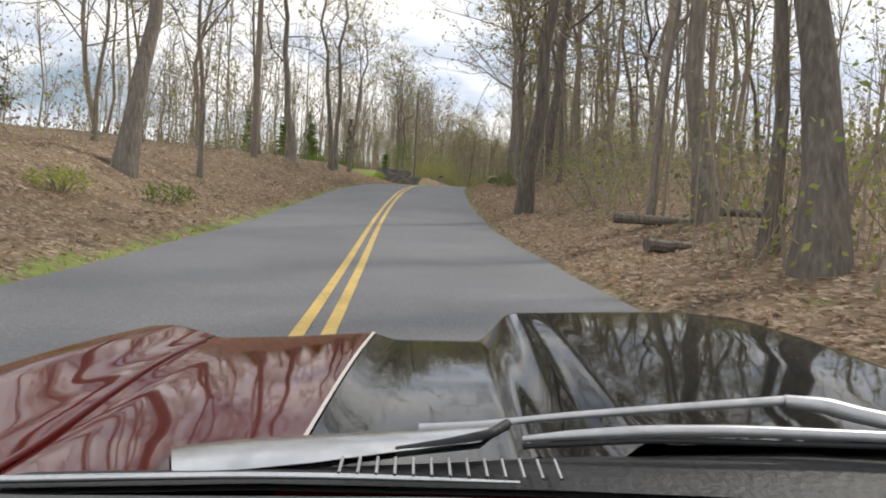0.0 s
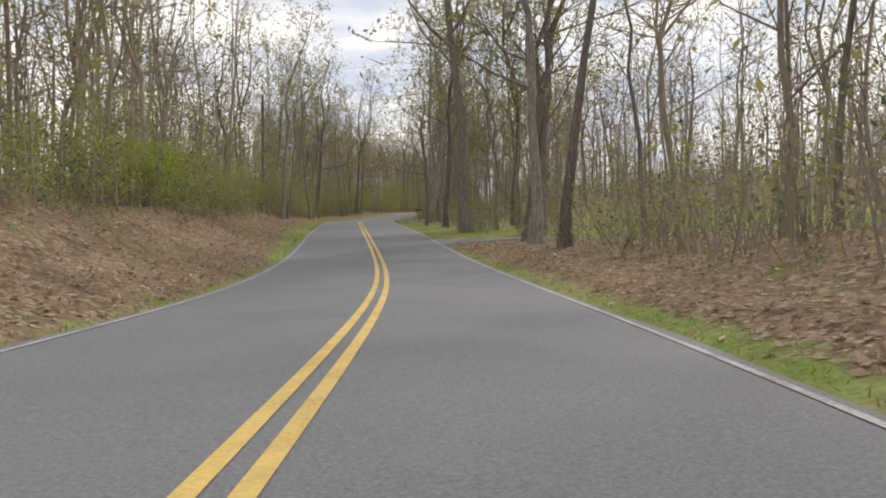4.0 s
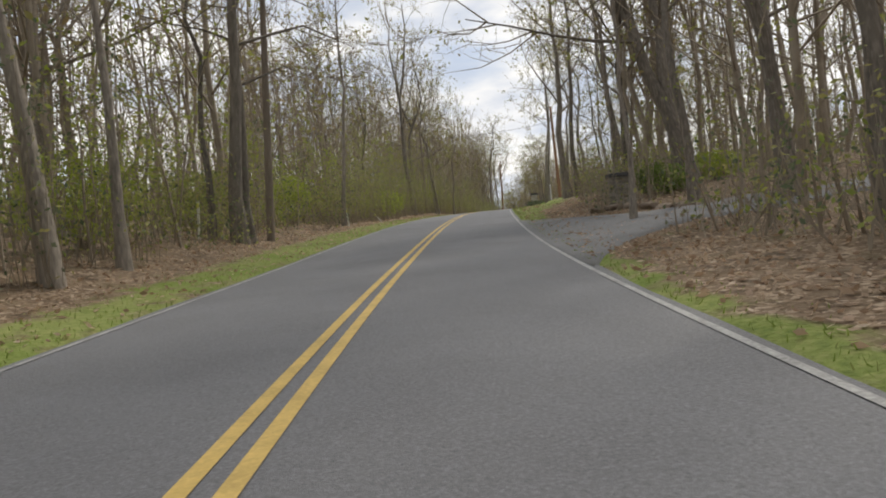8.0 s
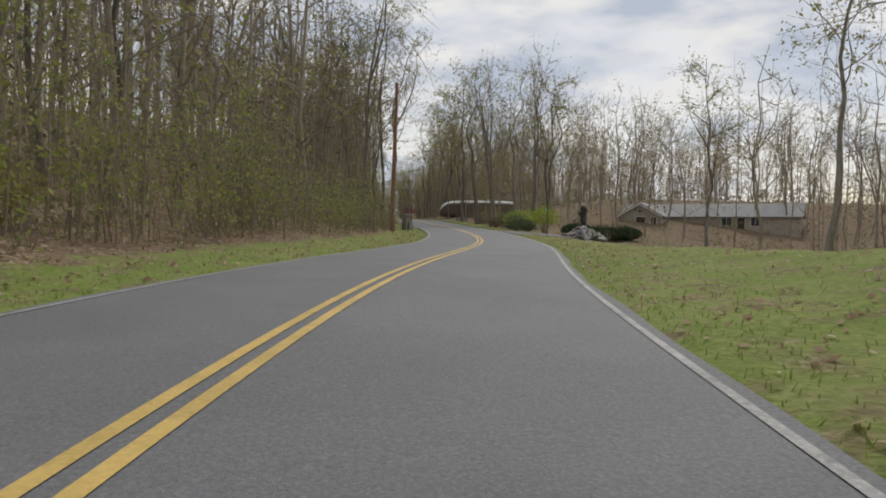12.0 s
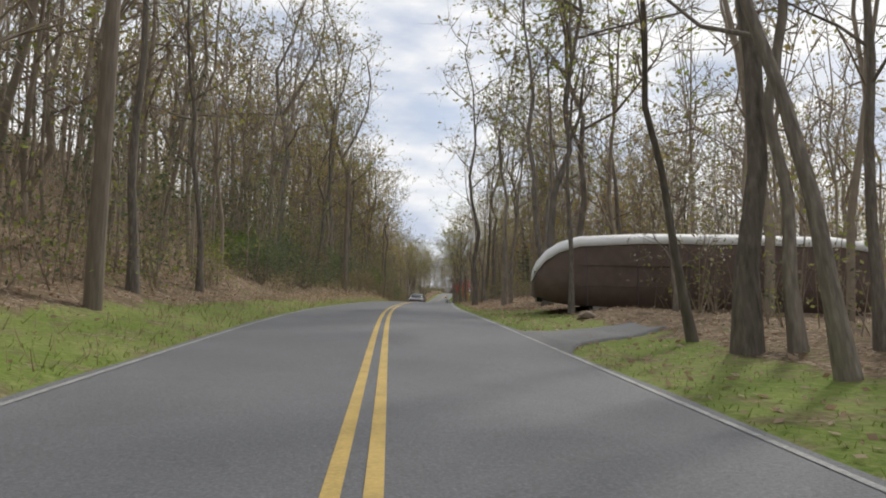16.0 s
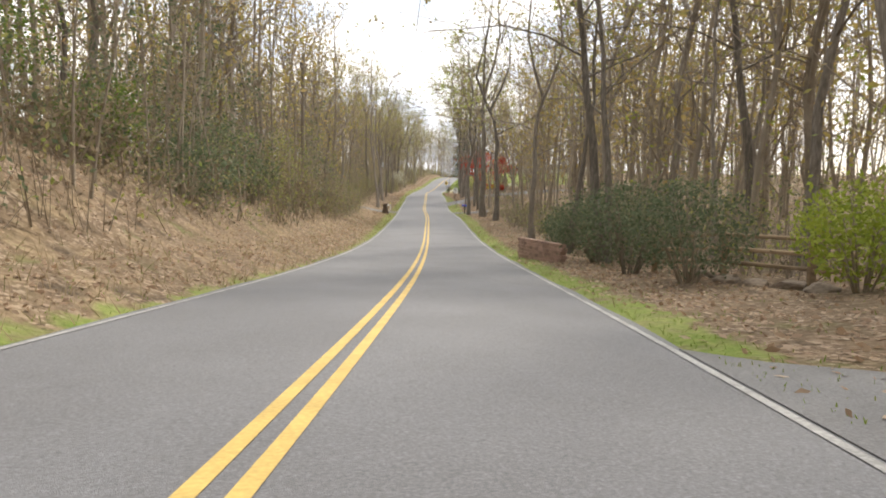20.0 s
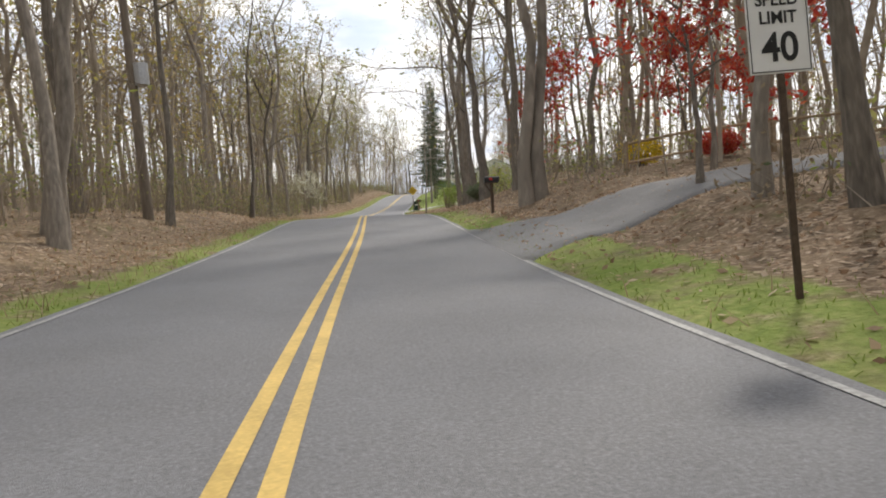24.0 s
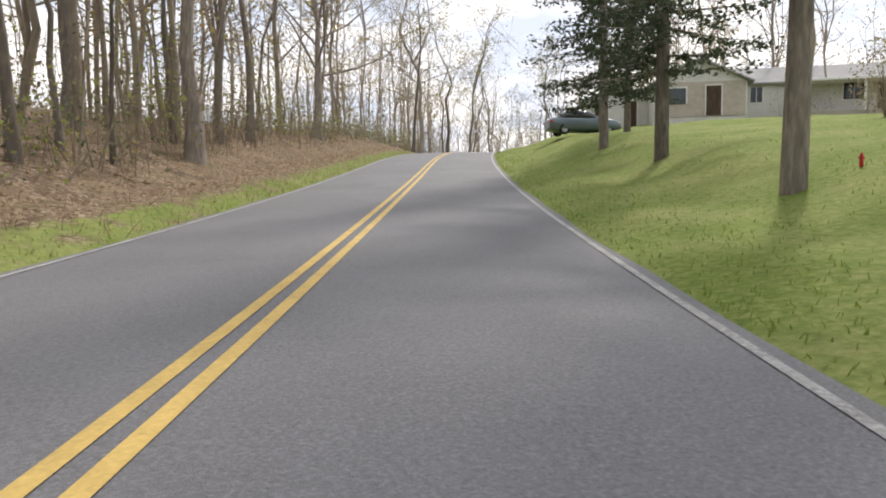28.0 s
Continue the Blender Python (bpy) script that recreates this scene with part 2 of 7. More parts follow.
# -- end plan --
# ---- world and light ----
SUN_UP, SUN_TURN = radians(45), radians(48)
world = bpy.data.worlds.new("sky")
scene.world = world
world.use_nodes = True
wn, wl = world.node_tree.nodes, world.node_tree.links
wn.clear()
sky = wn.new("ShaderNodeTexSky")
sky.sky_type, sky.sun_disc, sky.sun_elevation, sky.sun_rotation = "NISHITA", False, SUN_UP, SUN_TURN
sky.dust_density, sky.air_density = 2.0, 1.0
w_out, w_back, w_mix, w_ramp = wn.new("ShaderNodeOutputWorld"), wn.new("ShaderNodeBackground"), wn.new("ShaderNodeMix"), wn.new("ShaderNodeValToRGB")
w_co, w_map, w_noise = wn.new("ShaderNodeTexCoord"), wn.new("ShaderNodeMapping"), wn.new("ShaderNodeTexNoise")
w_map.inputs["Scale"].default_value = (2.2, 2.2, 6.0)
w_noise.inputs["Scale"].default_value, w_noise.inputs["Detail"].default_value, w_noise.inputs["Roughness"].default_value = 1.6, 7.0, 0.55
w_ramp.color_ramp.elements[0].position, w_ramp.color_ramp.elements[1].position = 0.3, 0.5
w_mix.data_type = "RGBA"
w_cloud, w_soft = wn.new("ShaderNodeValToRGB"), wn.new("ShaderNodeTexNoise")
w_soft.inputs["Scale"].default_value, w_soft.inputs["Detail"].default_value = 2.6, 6.0
w_cloud.color_ramp.elements[0].position, w_cloud.color_ramp.elements[0].color = 0.36, (0.58, 0.65, 0.78, 1)
w_cloud.color_ramp.elements[1].position, w_cloud.color_ramp.elements[1].color = 0.56, (1, 1, 1, 1)
w_bright = wn.new("ShaderNodeVectorMath")
w_bright.operation = "SCALE"
w_bright.inputs["Scale"].default_value = 9.6
wl.new(w_map.outputs["Vector"], w_soft.inputs["Vector"])
wl.new(w_soft.outputs["Fac"], w_cloud.inputs["Fac"])
wl.new(w_cloud.outputs["Color"], w_bright.inputs[0])
wl.new(w_bright.outputs[0], w_mix.inputs[7])
w_back.inputs["Strength"].default_value = SKY_STRENGTH
wl.new(w_co.outputs["Generated"], w_map.inputs["Vector"])
wl.new(w_map.outputs["Vector"], w_noise.inputs["Vector"])
wl.new(w_noise.outputs["Fac"], w_ramp.inputs["Fac"])
wl.new(w_ramp.outputs["Color"], w_mix.inputs[0])
wl.new(sky.outputs["Color"], w_mix.inputs[6])
wl.new(w_mix.outputs[2], w_back.inputs["Color"])
wl.new(w_back.outputs["Background"], w_out.inputs["Surface"])
sun = new("sun", bpy.data.lights.new("sun", "SUN"))
sun.data.energy, sun.data.angle, sun.data.color = SUN_STRENGTH, radians(SUN_SOFT), (1.0, 0.95, 0.87)
sun.matrix_world = look((0, 0, 60), (-math.sin(SUN_TURN) * math.cos(SUN_UP), -math.cos(SUN_TURN) * math.cos(SUN_UP), 60 - math.sin(SUN_UP)))


# ---- materials ----
def material(name, colour, rough=0.8, metal=0.0, grain=(0.0, 8.0), stain=(0.0, 0.6), bump=0.0, bump_scale=30.0, spec=0.4, stretch=(1, 1, 1), vary=0.0, second=None):
    """A surface: base colour, fine grain and broad stains (amount, scale per metre), relief, and a spread from piece to piece."""
    m = bpy.data.materials.new(name)
    m.use_nodes = True
    n, l = m.node_tree.nodes, m.node_tree.links
    b = n["Principled BSDF"]
    b.inputs["Roughness"].default_value, b.inputs["Metallic"].default_value = rough, metal
    b.inputs["Specular IOR Level"].default_value = spec
    co, mp = n.new("ShaderNodeTexCoord"), n.new("ShaderNodeMapping")
    mp.inputs["Scale"].default_value = stretch
    l.new(co.outputs["Object"], mp.inputs["Vector"])
    rgb = n.new("ShaderNodeRGB")
    rgb.outputs[0].default_value = (*colour, 1)
    out = rgb.outputs[0]

    def mixed(a, colour_b, fac, mode="MIX"):
        x = n.new("ShaderNodeMix")
        x.data_type, x.blend_type = "RGBA", mode
        l.new(a, x.inputs[6])
        x.inputs[7].default_value = (*colour_b, 1)
        l.new(fac, x.inputs[0])
        return x.outputs[2]

    def cloud(scale, detail, low, high, top):
        t, r = n.new("ShaderNodeTexNoise"), n.new("ShaderNodeMapRange")
        t.inputs["Scale"].default_value, t.inputs["Detail"].default_value = scale, detail
        l.new(mp.outputs["Vector"], t.inputs["Vector"])
        l.new(t.outputs["Fac"], r.inputs["Value"])
        r.inputs["From Min"].default_value, r.inputs["From Max"].default_value, r.inputs["To Max"].default_value = low, high, top
        return r.outputs["Result"], t

    if second:
        out = mixed(out, second, cloud(stain[1] * 1.7, 5, 0.42, 0.6, 1.0)[0])
    if stain[0]:
        dark = tuple(c * 0.45 for c in colour)
        out = mixed(out, dark, cloud(stain[1], 4, 0.4, 0.75, stain[0])[0])
    if grain[0]:
        pale = tuple(min(1, c * 1.7 + 0.01) for c in colour)
        out = mixed(out, pale, cloud(grain[1], 6, 0.45, 0.8, grain[0])[0])
        deep = tuple(c * 0.4 for c in colour)
        out = mixed(out, deep, cloud(grain[1] * 0.73, 6, 0.5, 0.8, grain[0])[0])
    if vary:
        info, hsv, ran = n.new("ShaderNodeObjectInfo"), n.new("ShaderNodeHueSaturation"), n.new("ShaderNodeMapRange")
        l.new(info.outputs["Random"], ran.inputs["Value"])
        ran.inputs["To Min"].default_value, ran.inputs["To Max"].default_value = 1 - vary, 1 + vary
        l.new(ran.outputs["Result"], hsv.inputs["Value"])
        l.new(out, hsv.inputs["Color"])
        out = hsv.outputs["Color"]
    l.new(out, b.inputs["Base Color"])
    if bump:
        fac, t = cloud(bump_scale, 6, 0, 1, 1)
        bp = n.new("ShaderNodeBump")
        bp.inputs["Strength"].default_value, bp.inputs["Distance"].default_value = bump, 0.02
        l.new(fac, bp.inputs["Height"])
        l.new(bp.outputs["Normal"], b.inputs["Normal"])
    return m


def leaf_material(name, colours, rough=0.7):
    """Leaves whose colour changes from one to the next."""
    m = bpy.data.materials.new(name)
    m.use_nodes = True
    n, l = m.node_tree.nodes, m.node_tree.links
    b = n["Principled BSDF"]
    geo, ramp, inf, add, fr = n.new("ShaderNodeNewGeometry"), n.new("ShaderNodeValToRGB"), n.new("ShaderNodeObjectInfo"), n.new("ShaderNodeMath"), n.new("ShaderNodeMath")
    l.new(geo.outputs["Random Per Island"], add.inputs[0])
    l.new(inf.outputs["Random"], add.inputs[1])
    fr.operation = "FRACT"
    l.new(add.outputs[0], fr.inputs[0])
    l.new(fr.outputs[0], ramp.inputs["Fac"])
    e = ramp.color_ramp.elements
    while len(e) < len(colours):
        e.new(0.5)
    for k, c in enumerate(colours):
        e[k].position, e[k].color = k / (len(colours) - 1), (*c, 1)
    l.new(ramp.outputs["Color"], b.inputs["Base Color"])
    b.inputs["Roughness"].default_value = rough
    b.inputs["Specular IOR Level"].default_value = 0.25
    tr, mx = n.new("ShaderNodeBsdfTranslucent"), n.new("ShaderNodeMixShader")
    l.new(ramp.outputs["Color"], tr.inputs["Color"])
    mx.inputs[0].default_value = 0.42
    l.new(b.outputs[0], mx.inputs[1])
    l.new(tr.outputs[0], mx.inputs[2])
    l.new(mx.outputs[0], n["Material Output"].inputs["Surface"])
    return m


ASPHALT = material("asphalt", (0.165, 0.168, 0.178), 0.75, grain=(0.6, 45.0), stain=(0.28, 0.35), bump=0.4, bump_scale=120.0, second=(0.15, 0.152, 0.16))
DRIVE = material("old_asphalt", (0.18, 0.18, 0.182), 0.9, grain=(0.5, 40.0), stain=(0.5, 0.8), bump=0.5, bump_scale=70.0)
YELLOW = material("yellow_paint", (0.6, 0.42, 0.13), 0.7, grain=(0.3, 30.0), stain=(0.5, 2.5))
WHITE_LINE = material("white_line_paint", (0.36, 0.36, 0.35), 0.75, grain=(0.6, 25.0), stain=(0.85, 2.2))
BARK = material("bark", (0.205, 0.18, 0.152), 0.95, grain=(0.85, 13.0), stain=(0.75, 0.9), bump=1.0, bump_scale=16.0, stretch=(1, 1, 0.22), vary=0.3, spec=0.15)
TWIG = material("twig_bark", (0.27, 0.225, 0.172), 0.95, spec=0.1, vary=0.25)
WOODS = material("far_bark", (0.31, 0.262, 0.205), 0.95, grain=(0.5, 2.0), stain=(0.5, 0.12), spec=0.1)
SPRING = leaf_material("spring_leaves", [(0.36, 0.34, 0.11), (0.28, 0.31, 0.08), (0.4, 0.29, 0.15), (0.25, 0.29, 0.075), (0.38, 0.3, 0.14)])
UNDER = leaf_material("undergrowth_leaves", [(0.34, 0.36, 0.1), (0.25, 0.31, 0.075), (0.4, 0.38, 0.15), (0.2, 0.25, 0.07), (0.36, 0.31, 0.13)])
GOLD = leaf_material("golden_new_leaves", [(0.45, 0.33, 0.12), (0.38, 0.34, 0.11), (0.5, 0.36, 0.17), (0.33, 0.33, 0.11), (0.46, 0.3, 0.13)])
GREEN = leaf_material("green_leaves", [(0.1, 0.16, 0.035), (0.15, 0.22, 0.05), (0.12, 0.18, 0.04), (0.2, 0.25, 0.07)])
LIME = leaf_material("lime_leaves", [(0.3, 0.37, 0.05), (0.38, 0.43, 0.08), (0.23, 0.31, 0.05)])
NEEDLE = leaf_material("needles", [(0.05, 0.072, 0.042), (0.075, 0.095, 0.06), (0.06, 0.08, 0.05)])
LITTER = leaf_material("dry_leaves", [(0.33, 0.22, 0.14), (0.47, 0.35, 0.245), (0.24, 0.155, 0.1), (0.58, 0.47, 0.35), (0.4, 0.28, 0.2)])
GRASS = leaf_material("grass_blades", [(0.17, 0.245, 0.045), (0.23, 0.3, 0.06), (0.18, 0.25, 0.05), (0.32, 0.33, 0.13)])
STRAW = leaf_material("dry_grass", [(0.34, 0.26, 0.16), (0.42, 0.34, 0.22), (0.24, 0.17, 0.1), (0.2, 0.21, 0.08)])


def ground_material():
    """Grass, dead leaves and bare earth, laid by the ground's own cover attribute."""
    m = bpy.data.materials.new("ground_cover")
    m.use_nodes = True
    n, l = m.node_tree.nodes, m.node_tree.links
    b = n["Principled BSDF"]
    b.inputs["Roughness"].default_value, b.inputs["Specular IOR Level"].default_value = 0.95, 0.1
    co = n.new("ShaderNodeTexCoord")

    def noise_at(scale, detail=5.0):
        t = n.new("ShaderNodeTexNoise")
        t.inputs["Scale"].default_value, t.inputs["Detail"].default_value = scale, detail
        l.new(co.outputs["Object"], t.inputs["Vector"])
        return t.outputs["Fac"]

    def ramp(fac, stops):
        r = n.new("ShaderNodeValToRGB")
        l.new(fac, r.inputs["Fac"])
        e = r.color_ramp.elements
        while len(e) < len(stops):
            e.new(0.5)
        for k, (at, c) in enumerate(stops):
            e[k].position, e[k].color = at, (*c, 1)
        return r.outputs["Color"]

    def mix(a, c, fac):
        x = n.new("ShaderNodeMix")
        x.data_type = "RGBA"
        l.new(a, x.inputs[6])
        l.new(c, x.inputs[7])
        l.new(fac, x.inputs[0])
        return x.outputs[2]

    vor = n.new("ShaderNodeTexVoronoi")
    vor.inputs["Scale"].default_value = 15.0
    l.new(co.outputs["Object"], vor.inputs["Vector"])
    sep = n.new("ShaderNodeSeparateColor")
    l.new(vor.outputs["Color"], sep.inputs[0])
    leaves = ramp(sep.outputs[0], [(0.0, (0.085, 0.06, 0.042)), (0.4, (0.19, 0.135, 0.092)), (0.75, (0.3, 0.225, 0.155)), (1.0, (0.46, 0.37, 0.28))])
    leaves = mix(leaves, ramp(noise_at(0.9), [(0.35, (0.07, 0.055, 0.038)), (0.5, (0.2, 0.145, 0.095)), (0.62, (0.13, 0.105, 0.06)), (0.72, (0.12, 0.14, 0.04))]), ramp(noise_at(2.3), [(0.42, (0.1, 0.1, 0.1)), (0.58, (0.75, 0.75, 0.75))]))
    grass = ramp(noise_at(9.0, 9), [(0.32, (0.1, 0.145, 0.034)), (0.5, (0.185, 0.235, 0.06)), (0.68, (0.3, 0.31, 0.12))])
    grass = mix(grass, ramp(noise_at(0.5), [(0.4, (0.14, 0.2, 0.042)), (0.6, (0.25, 0.27, 0.1))]), noise_at(1.3))
    straw = ramp(noise_at(5.0, 8), [(0.3, (0.12, 0.085, 0.05)), (0.48, (0.25, 0.185, 0.115)), (0.6, (0.35, 0.27, 0.175)), (0.75, (0.16, 0.18, 0.06))])
    soil = ramp(noise_at(6.0, 8), [(0.3, (0.07, 0.055, 0.042)), (0.7, (0.15, 0.12, 0.095))])
    att = n.new("ShaderNodeAttribute")
    att.attribute_name = "cover"
    kinds = n.new("ShaderNodeSeparateColor")
    l.new(att.outputs["Color"], kinds.inputs[0])

    def patchy(fac, amount):
        a, r = n.new("ShaderNodeMath"), n.new("ShaderNodeMapRange")
        a.operation = "ADD"
        l.new(fac, a.inputs[0])
        l.new(noise_at(amount, 8), a.inputs[1])
        l.new(a.outputs[0], r.inputs["Value"])
        r.inputs["From Min"].default_value, r.inputs["From Max"].default_value = 0.9, 1.12
        return r.outputs["Result"]

    out = mix(leaves, straw, patchy(kinds.outputs[2], 1.1))
    out = mix(out, grass, patchy(kinds.outputs[0], 1.6))
    out = mix(out, soil, patchy(kinds.outputs[1], 2.0))
    l.new(out, b.inputs["Base Color"])
    bp = n.new("ShaderNodeBump")
    bp.inputs["Strength"].default_value, bp.inputs["Distance"].default_value = 0.8, 0.05
    l.new(noise_at(14.0, 8), bp.inputs["Height"])
    l.new(bp.outputs["Normal"], b.inputs["Normal"])
    return m


GROUND = ground_material()


# ---- mesh tools ----
def mesh_of(name, verts, faces, *mats, index=None, smooth=False):
    me = bpy.data.meshes.new(name)
    me.from_pydata([tuple(v) for v in verts], [], [tuple(f) for f in faces])
    for m in mats:
        me.materials.append(m)
    if index is not None:
        me.polygons.foreach_set("material_index", np.asarray(index, np.int32))
    if smooth:
        me.polygons.foreach_set("use_smooth", np.ones(len(me.polygons), bool))
    me.update()
    return me


def fast_mesh(name, verts, quads, mat):
    """A mesh from arrays of points and four-cornered faces."""
    me = bpy.data.meshes.new(name)
    quads = np.asarray(quads, np.int32)
    me.vertices.add(len(verts))
    me.vertices.foreach_set("co", np.asarray(verts, np.float32).ravel())
    me.loops.add(quads.size)
    me.loops.foreach_set("vertex_index", quads.ravel())
    me.polygons.add(len(quads))
    me.polygons.foreach_set("loop_start", np.arange(0, quads.size, quads.shape[1], dtype=np.int32))
    me.materials.append(mat)
    me.update(calc_edges=True)
    return me


def part(name, bm, mat, parent, label=""):
    """Links a bmesh as one mesh object under a thing or a part."""
    me = bpy.data.meshes.new(name)
    bm.to_mesh(me)
    bm.free()
    me.materials.append(mat)
    ob = new(name, me)
    ob.parent = parent
    if label:
        ob["label"] = label
    return ob


def part_mesh(name, me, parent, label="", m=None):
    ob = new(name, me)
    ob.parent = parent
    if m is not None:
        ob.matrix_basis = m
    if label:
        ob["label"] = label
    return ob


def thing(name, m, label, category, group="", kind=""):
    ob = new(name)
    ob.matrix_basis = m
    return tagged(ob, label, category, group, kind)


def box(bm, lo, hi, bevel=0.0, m=None):
    """A box between two corners, with its edges rounded, added to bm."""
    lo, hi = Vector(lo), Vector(hi)
    mat = Matrix.Translation((lo + hi) / 2) @ Matrix.Diagonal((*(hi - lo), 1))
    made = bmesh.ops.create_cube(bm, size=1, matrix=(m @ mat) if m else mat)["verts"]
    if bevel:
        edges = list({e for v in made for e in v.link_edges})
        bmesh.ops.bevel(bm, geom=edges, offset=bevel, segments=2, affect="EDGES", profile=0.6)
    return bm


def rod(bm, a, b, r0, r1=None, sides=10):
    """A round bar from a to b."""
    a, b = Vector(a), Vector(b)
    turn = (b - a).to_track_quat("Z", "Y").to_matrix().to_4x4()
    bmesh.ops.create_cone(bm, cap_ends=True, segments=sides, radius1=r0, radius2=r0 if r1 is None else r1, depth=(b - a).length, matrix=Matrix.Translation((a + b) / 2) @ turn)
    return bm


def tube(points, radii, sides):
    """Points and faces of a tapered tube along a line."""
    p, r = np.asarray(points, float), np.asarray(radii, float)
    t = np.gradient(p, axis=0)
    t /= np.linalg.norm(t, axis=1)[:, None] + 1e-9
    ref = np.array([1.0, 0, 0]) if abs(t[0, 2]) > 0.7 else np.array([0, 0, 1.0])
    u = np.cross(t, ref)
    u /= np.linalg.norm(u, axis=1)[:, None] + 1e-9
    v = np.cross(t, u)
    a = np.arange(sides) * 2 * np.pi / sides
    ring = p[:, None] + r[:, None, None] * (np.cos(a)[None, :, None] * u[:, None] + np.sin(a)[None, :, None] * v[:, None])
    n = len(p)
    i, j = np.meshgrid(np.arange(n - 1), np.arange(sides), indexing="ij")
    k = (j + 1) % sides
    f = np.stack([i * sides + j, i * sides + k, (i + 1) * sides + k, (i + 1) * sides + j], -1).reshape(-1, 4)
    return ring.reshape(-1, 3), f


class Pile:
    """Gathers points and four-cornered faces."""

    def __init__(self):
        self.v, self.f, self.n = [], [], 0

    def add(self, v, f):
        self.v.append(np.asarray(v, float))
        self.f.append(np.asarray(f, int) + self.n)
        self.n += len(v)

    def done(self):
        return (np.concatenate(self.v), np.concatenate(self.f)) if self.v else (np.zeros((0, 3)), np.zeros((0, 4), int))


def leaf_quads(rng, centres, size, flat=0.0):
    """Small leaves, turned at random, at the given places."""
    n = len(centres)
    u = rng.normal(size=(n, 3))
    u[:, 2] *= 1 - flat
    u /= np.linalg.norm(u, axis=1)[:, None]
    w = rng.normal(size=(n, 3))
    w[:, 2] *= 1 - flat
    v = np.cross(u, np.cross(w, u))
    v /= np.linalg.norm(v, axis=1)[:, None] + 1e-9
    k = (size * rng.uniform(0.6, 1.3, n))[:, None]
    q = np.stack([centres - u * k, centres - v * k * 0.5, centres + u * k, centres + v * k * 0.5], 1)
    return q.reshape(-1, 3), np.arange(4 * n).reshape(-1, 4)


# ---- ground and road ----
def grid_faces(rows, cols):
    i, j = np.meshgrid(np.arange(rows - 1), np.arange(cols - 1), indexing="ij")
    a = i * cols + j
    return np.stack([a, a + 1, a + cols + 1, a + cols], -1).reshape(-1, 4)


def cover_at(s, d):
    """How much grass, bare earth and straw grow at a place."""
    x = np.abs(d)
    out = np.zeros((*np.broadcast(s, d).shape, 4))
    out[..., 3] = 1
    for sign, table in ((-1, COVER_LEFT), (1, COVER_RIGHT)):
        rows = np.array(table, float)
        wide, lawn, dry = (np.interp(s, rows[:, 0], rows[:, n]) for n in (1, 2, 3))
        verge = np.clip((EDGE + wide - x) / 0.8 + 0.5, 0, 1) * np.clip(wide * 3, 0, 1)
        g = np.maximum(0.62 * verge, lawn * np.clip((44 - x) / 10, 0, 1))
        side = d * sign > 0
        out[..., 0] = np.where(side, np.clip(g, 0, 1), out[..., 0])
        out[..., 2] = np.where(side, dry * np.clip((16 - x) / 4, 0, 1), out[..., 2])
    out[..., 1] = 0.55 * np.clip((EDGE + 0.25 - x) / 0.3, 0, 1)
    return out


def build_ground():
    ss = np.r_[RUN[0] - np.array([1500, 800, 400, 200, 100, 50, 20]), np.arange(RUN[0], RUN[-1], 1.0), RUN[-1] + np.array([20, 50, 100, 200, 400, 800, 1500])]
    side = np.r_[EDGE - 0.15, 3.7, 4.0, 4.4, 4.8, 5.3, 5.9, 6.6, 7.4, 8.3, 9.3, 10.5, 12, 14, 16.5, 19.5, 23, 27, 32, 38, 45, 60, 90, 160, 400, 1500]
    dd = np.r_[-side[::-1], 0, side]
    s, d = np.meshgrid(ss, dd, indexing="ij")
    p = place(s, d)
    p[..., 2] -= np.where(np.abs(d) < EDGE, 0.10, 0)
    ob = new("ground", fast_mesh("ground", p.reshape(-1, 3), grid_faces(len(ss), len(dd)), GROUND))
    me = ob.data
    att = me.color_attributes.new("cover", "FLOAT_COLOR", "POINT")
    att.data.foreach_set("color", cover_at(s, d).astype(np.float32).ravel())
    me.polygons.foreach_set("use_smooth", np.ones(len(me.polygons), bool))
    tagged(ob, "forest ground of dead leaves with grassy verges", "ground", kind="structure")
    s0, d0 = np.meshgrid(np.arange(RUN[0], RUN[-1], 1.0), np.linspace(-EDGE, EDGE, 9), indexing="ij")
    wob = 0.05 * np.sin(s0 * 0.9) * np.sin(s0 * 0.37 + 1)
    p = place(s0, d0 + np.where(np.abs(d0) > EDGE - 0.1, np.sign(d0) * wob, 0))
    road = new("road", fast_mesh("road", p.reshape(-1, 3), grid_faces(len(s0), 9), ASPHALT))
    road.data.polygons.foreach_set("use_smooth", np.ones(len(road.data.polygons), bool))
    tagged(road, "grey two-lane asphalt road with worn surface", "road", kind="structure")
    for name, at, half, mat, label in (("centre_line", -0.115, 0.055, YELLOW, "solid yellow centre line on asphalt"), ("centre_line", 0.115, 0.055, YELLOW, "solid yellow centre line on asphalt"), ("edge_line", -LANE, 0.042, WHITE_LINE, "worn white edge line on asphalt"), ("edge_line", LANE, 0.042, WHITE_LINE, "worn white edge line on asphalt")):
        s1, d1 = np.meshgrid(np.arange(RUN[0] if name == "centre_line" else 78.0, RUN[-1], 1.0), [at - half, at + half], indexing="ij")
        ob = new(name, fast_mesh(name, place(s1, d1, 0.008).reshape(-1, 3), grid_faces(len(s1), 2), mat))
        tagged(ob, label, "road marking", kind="structure")


build_ground()


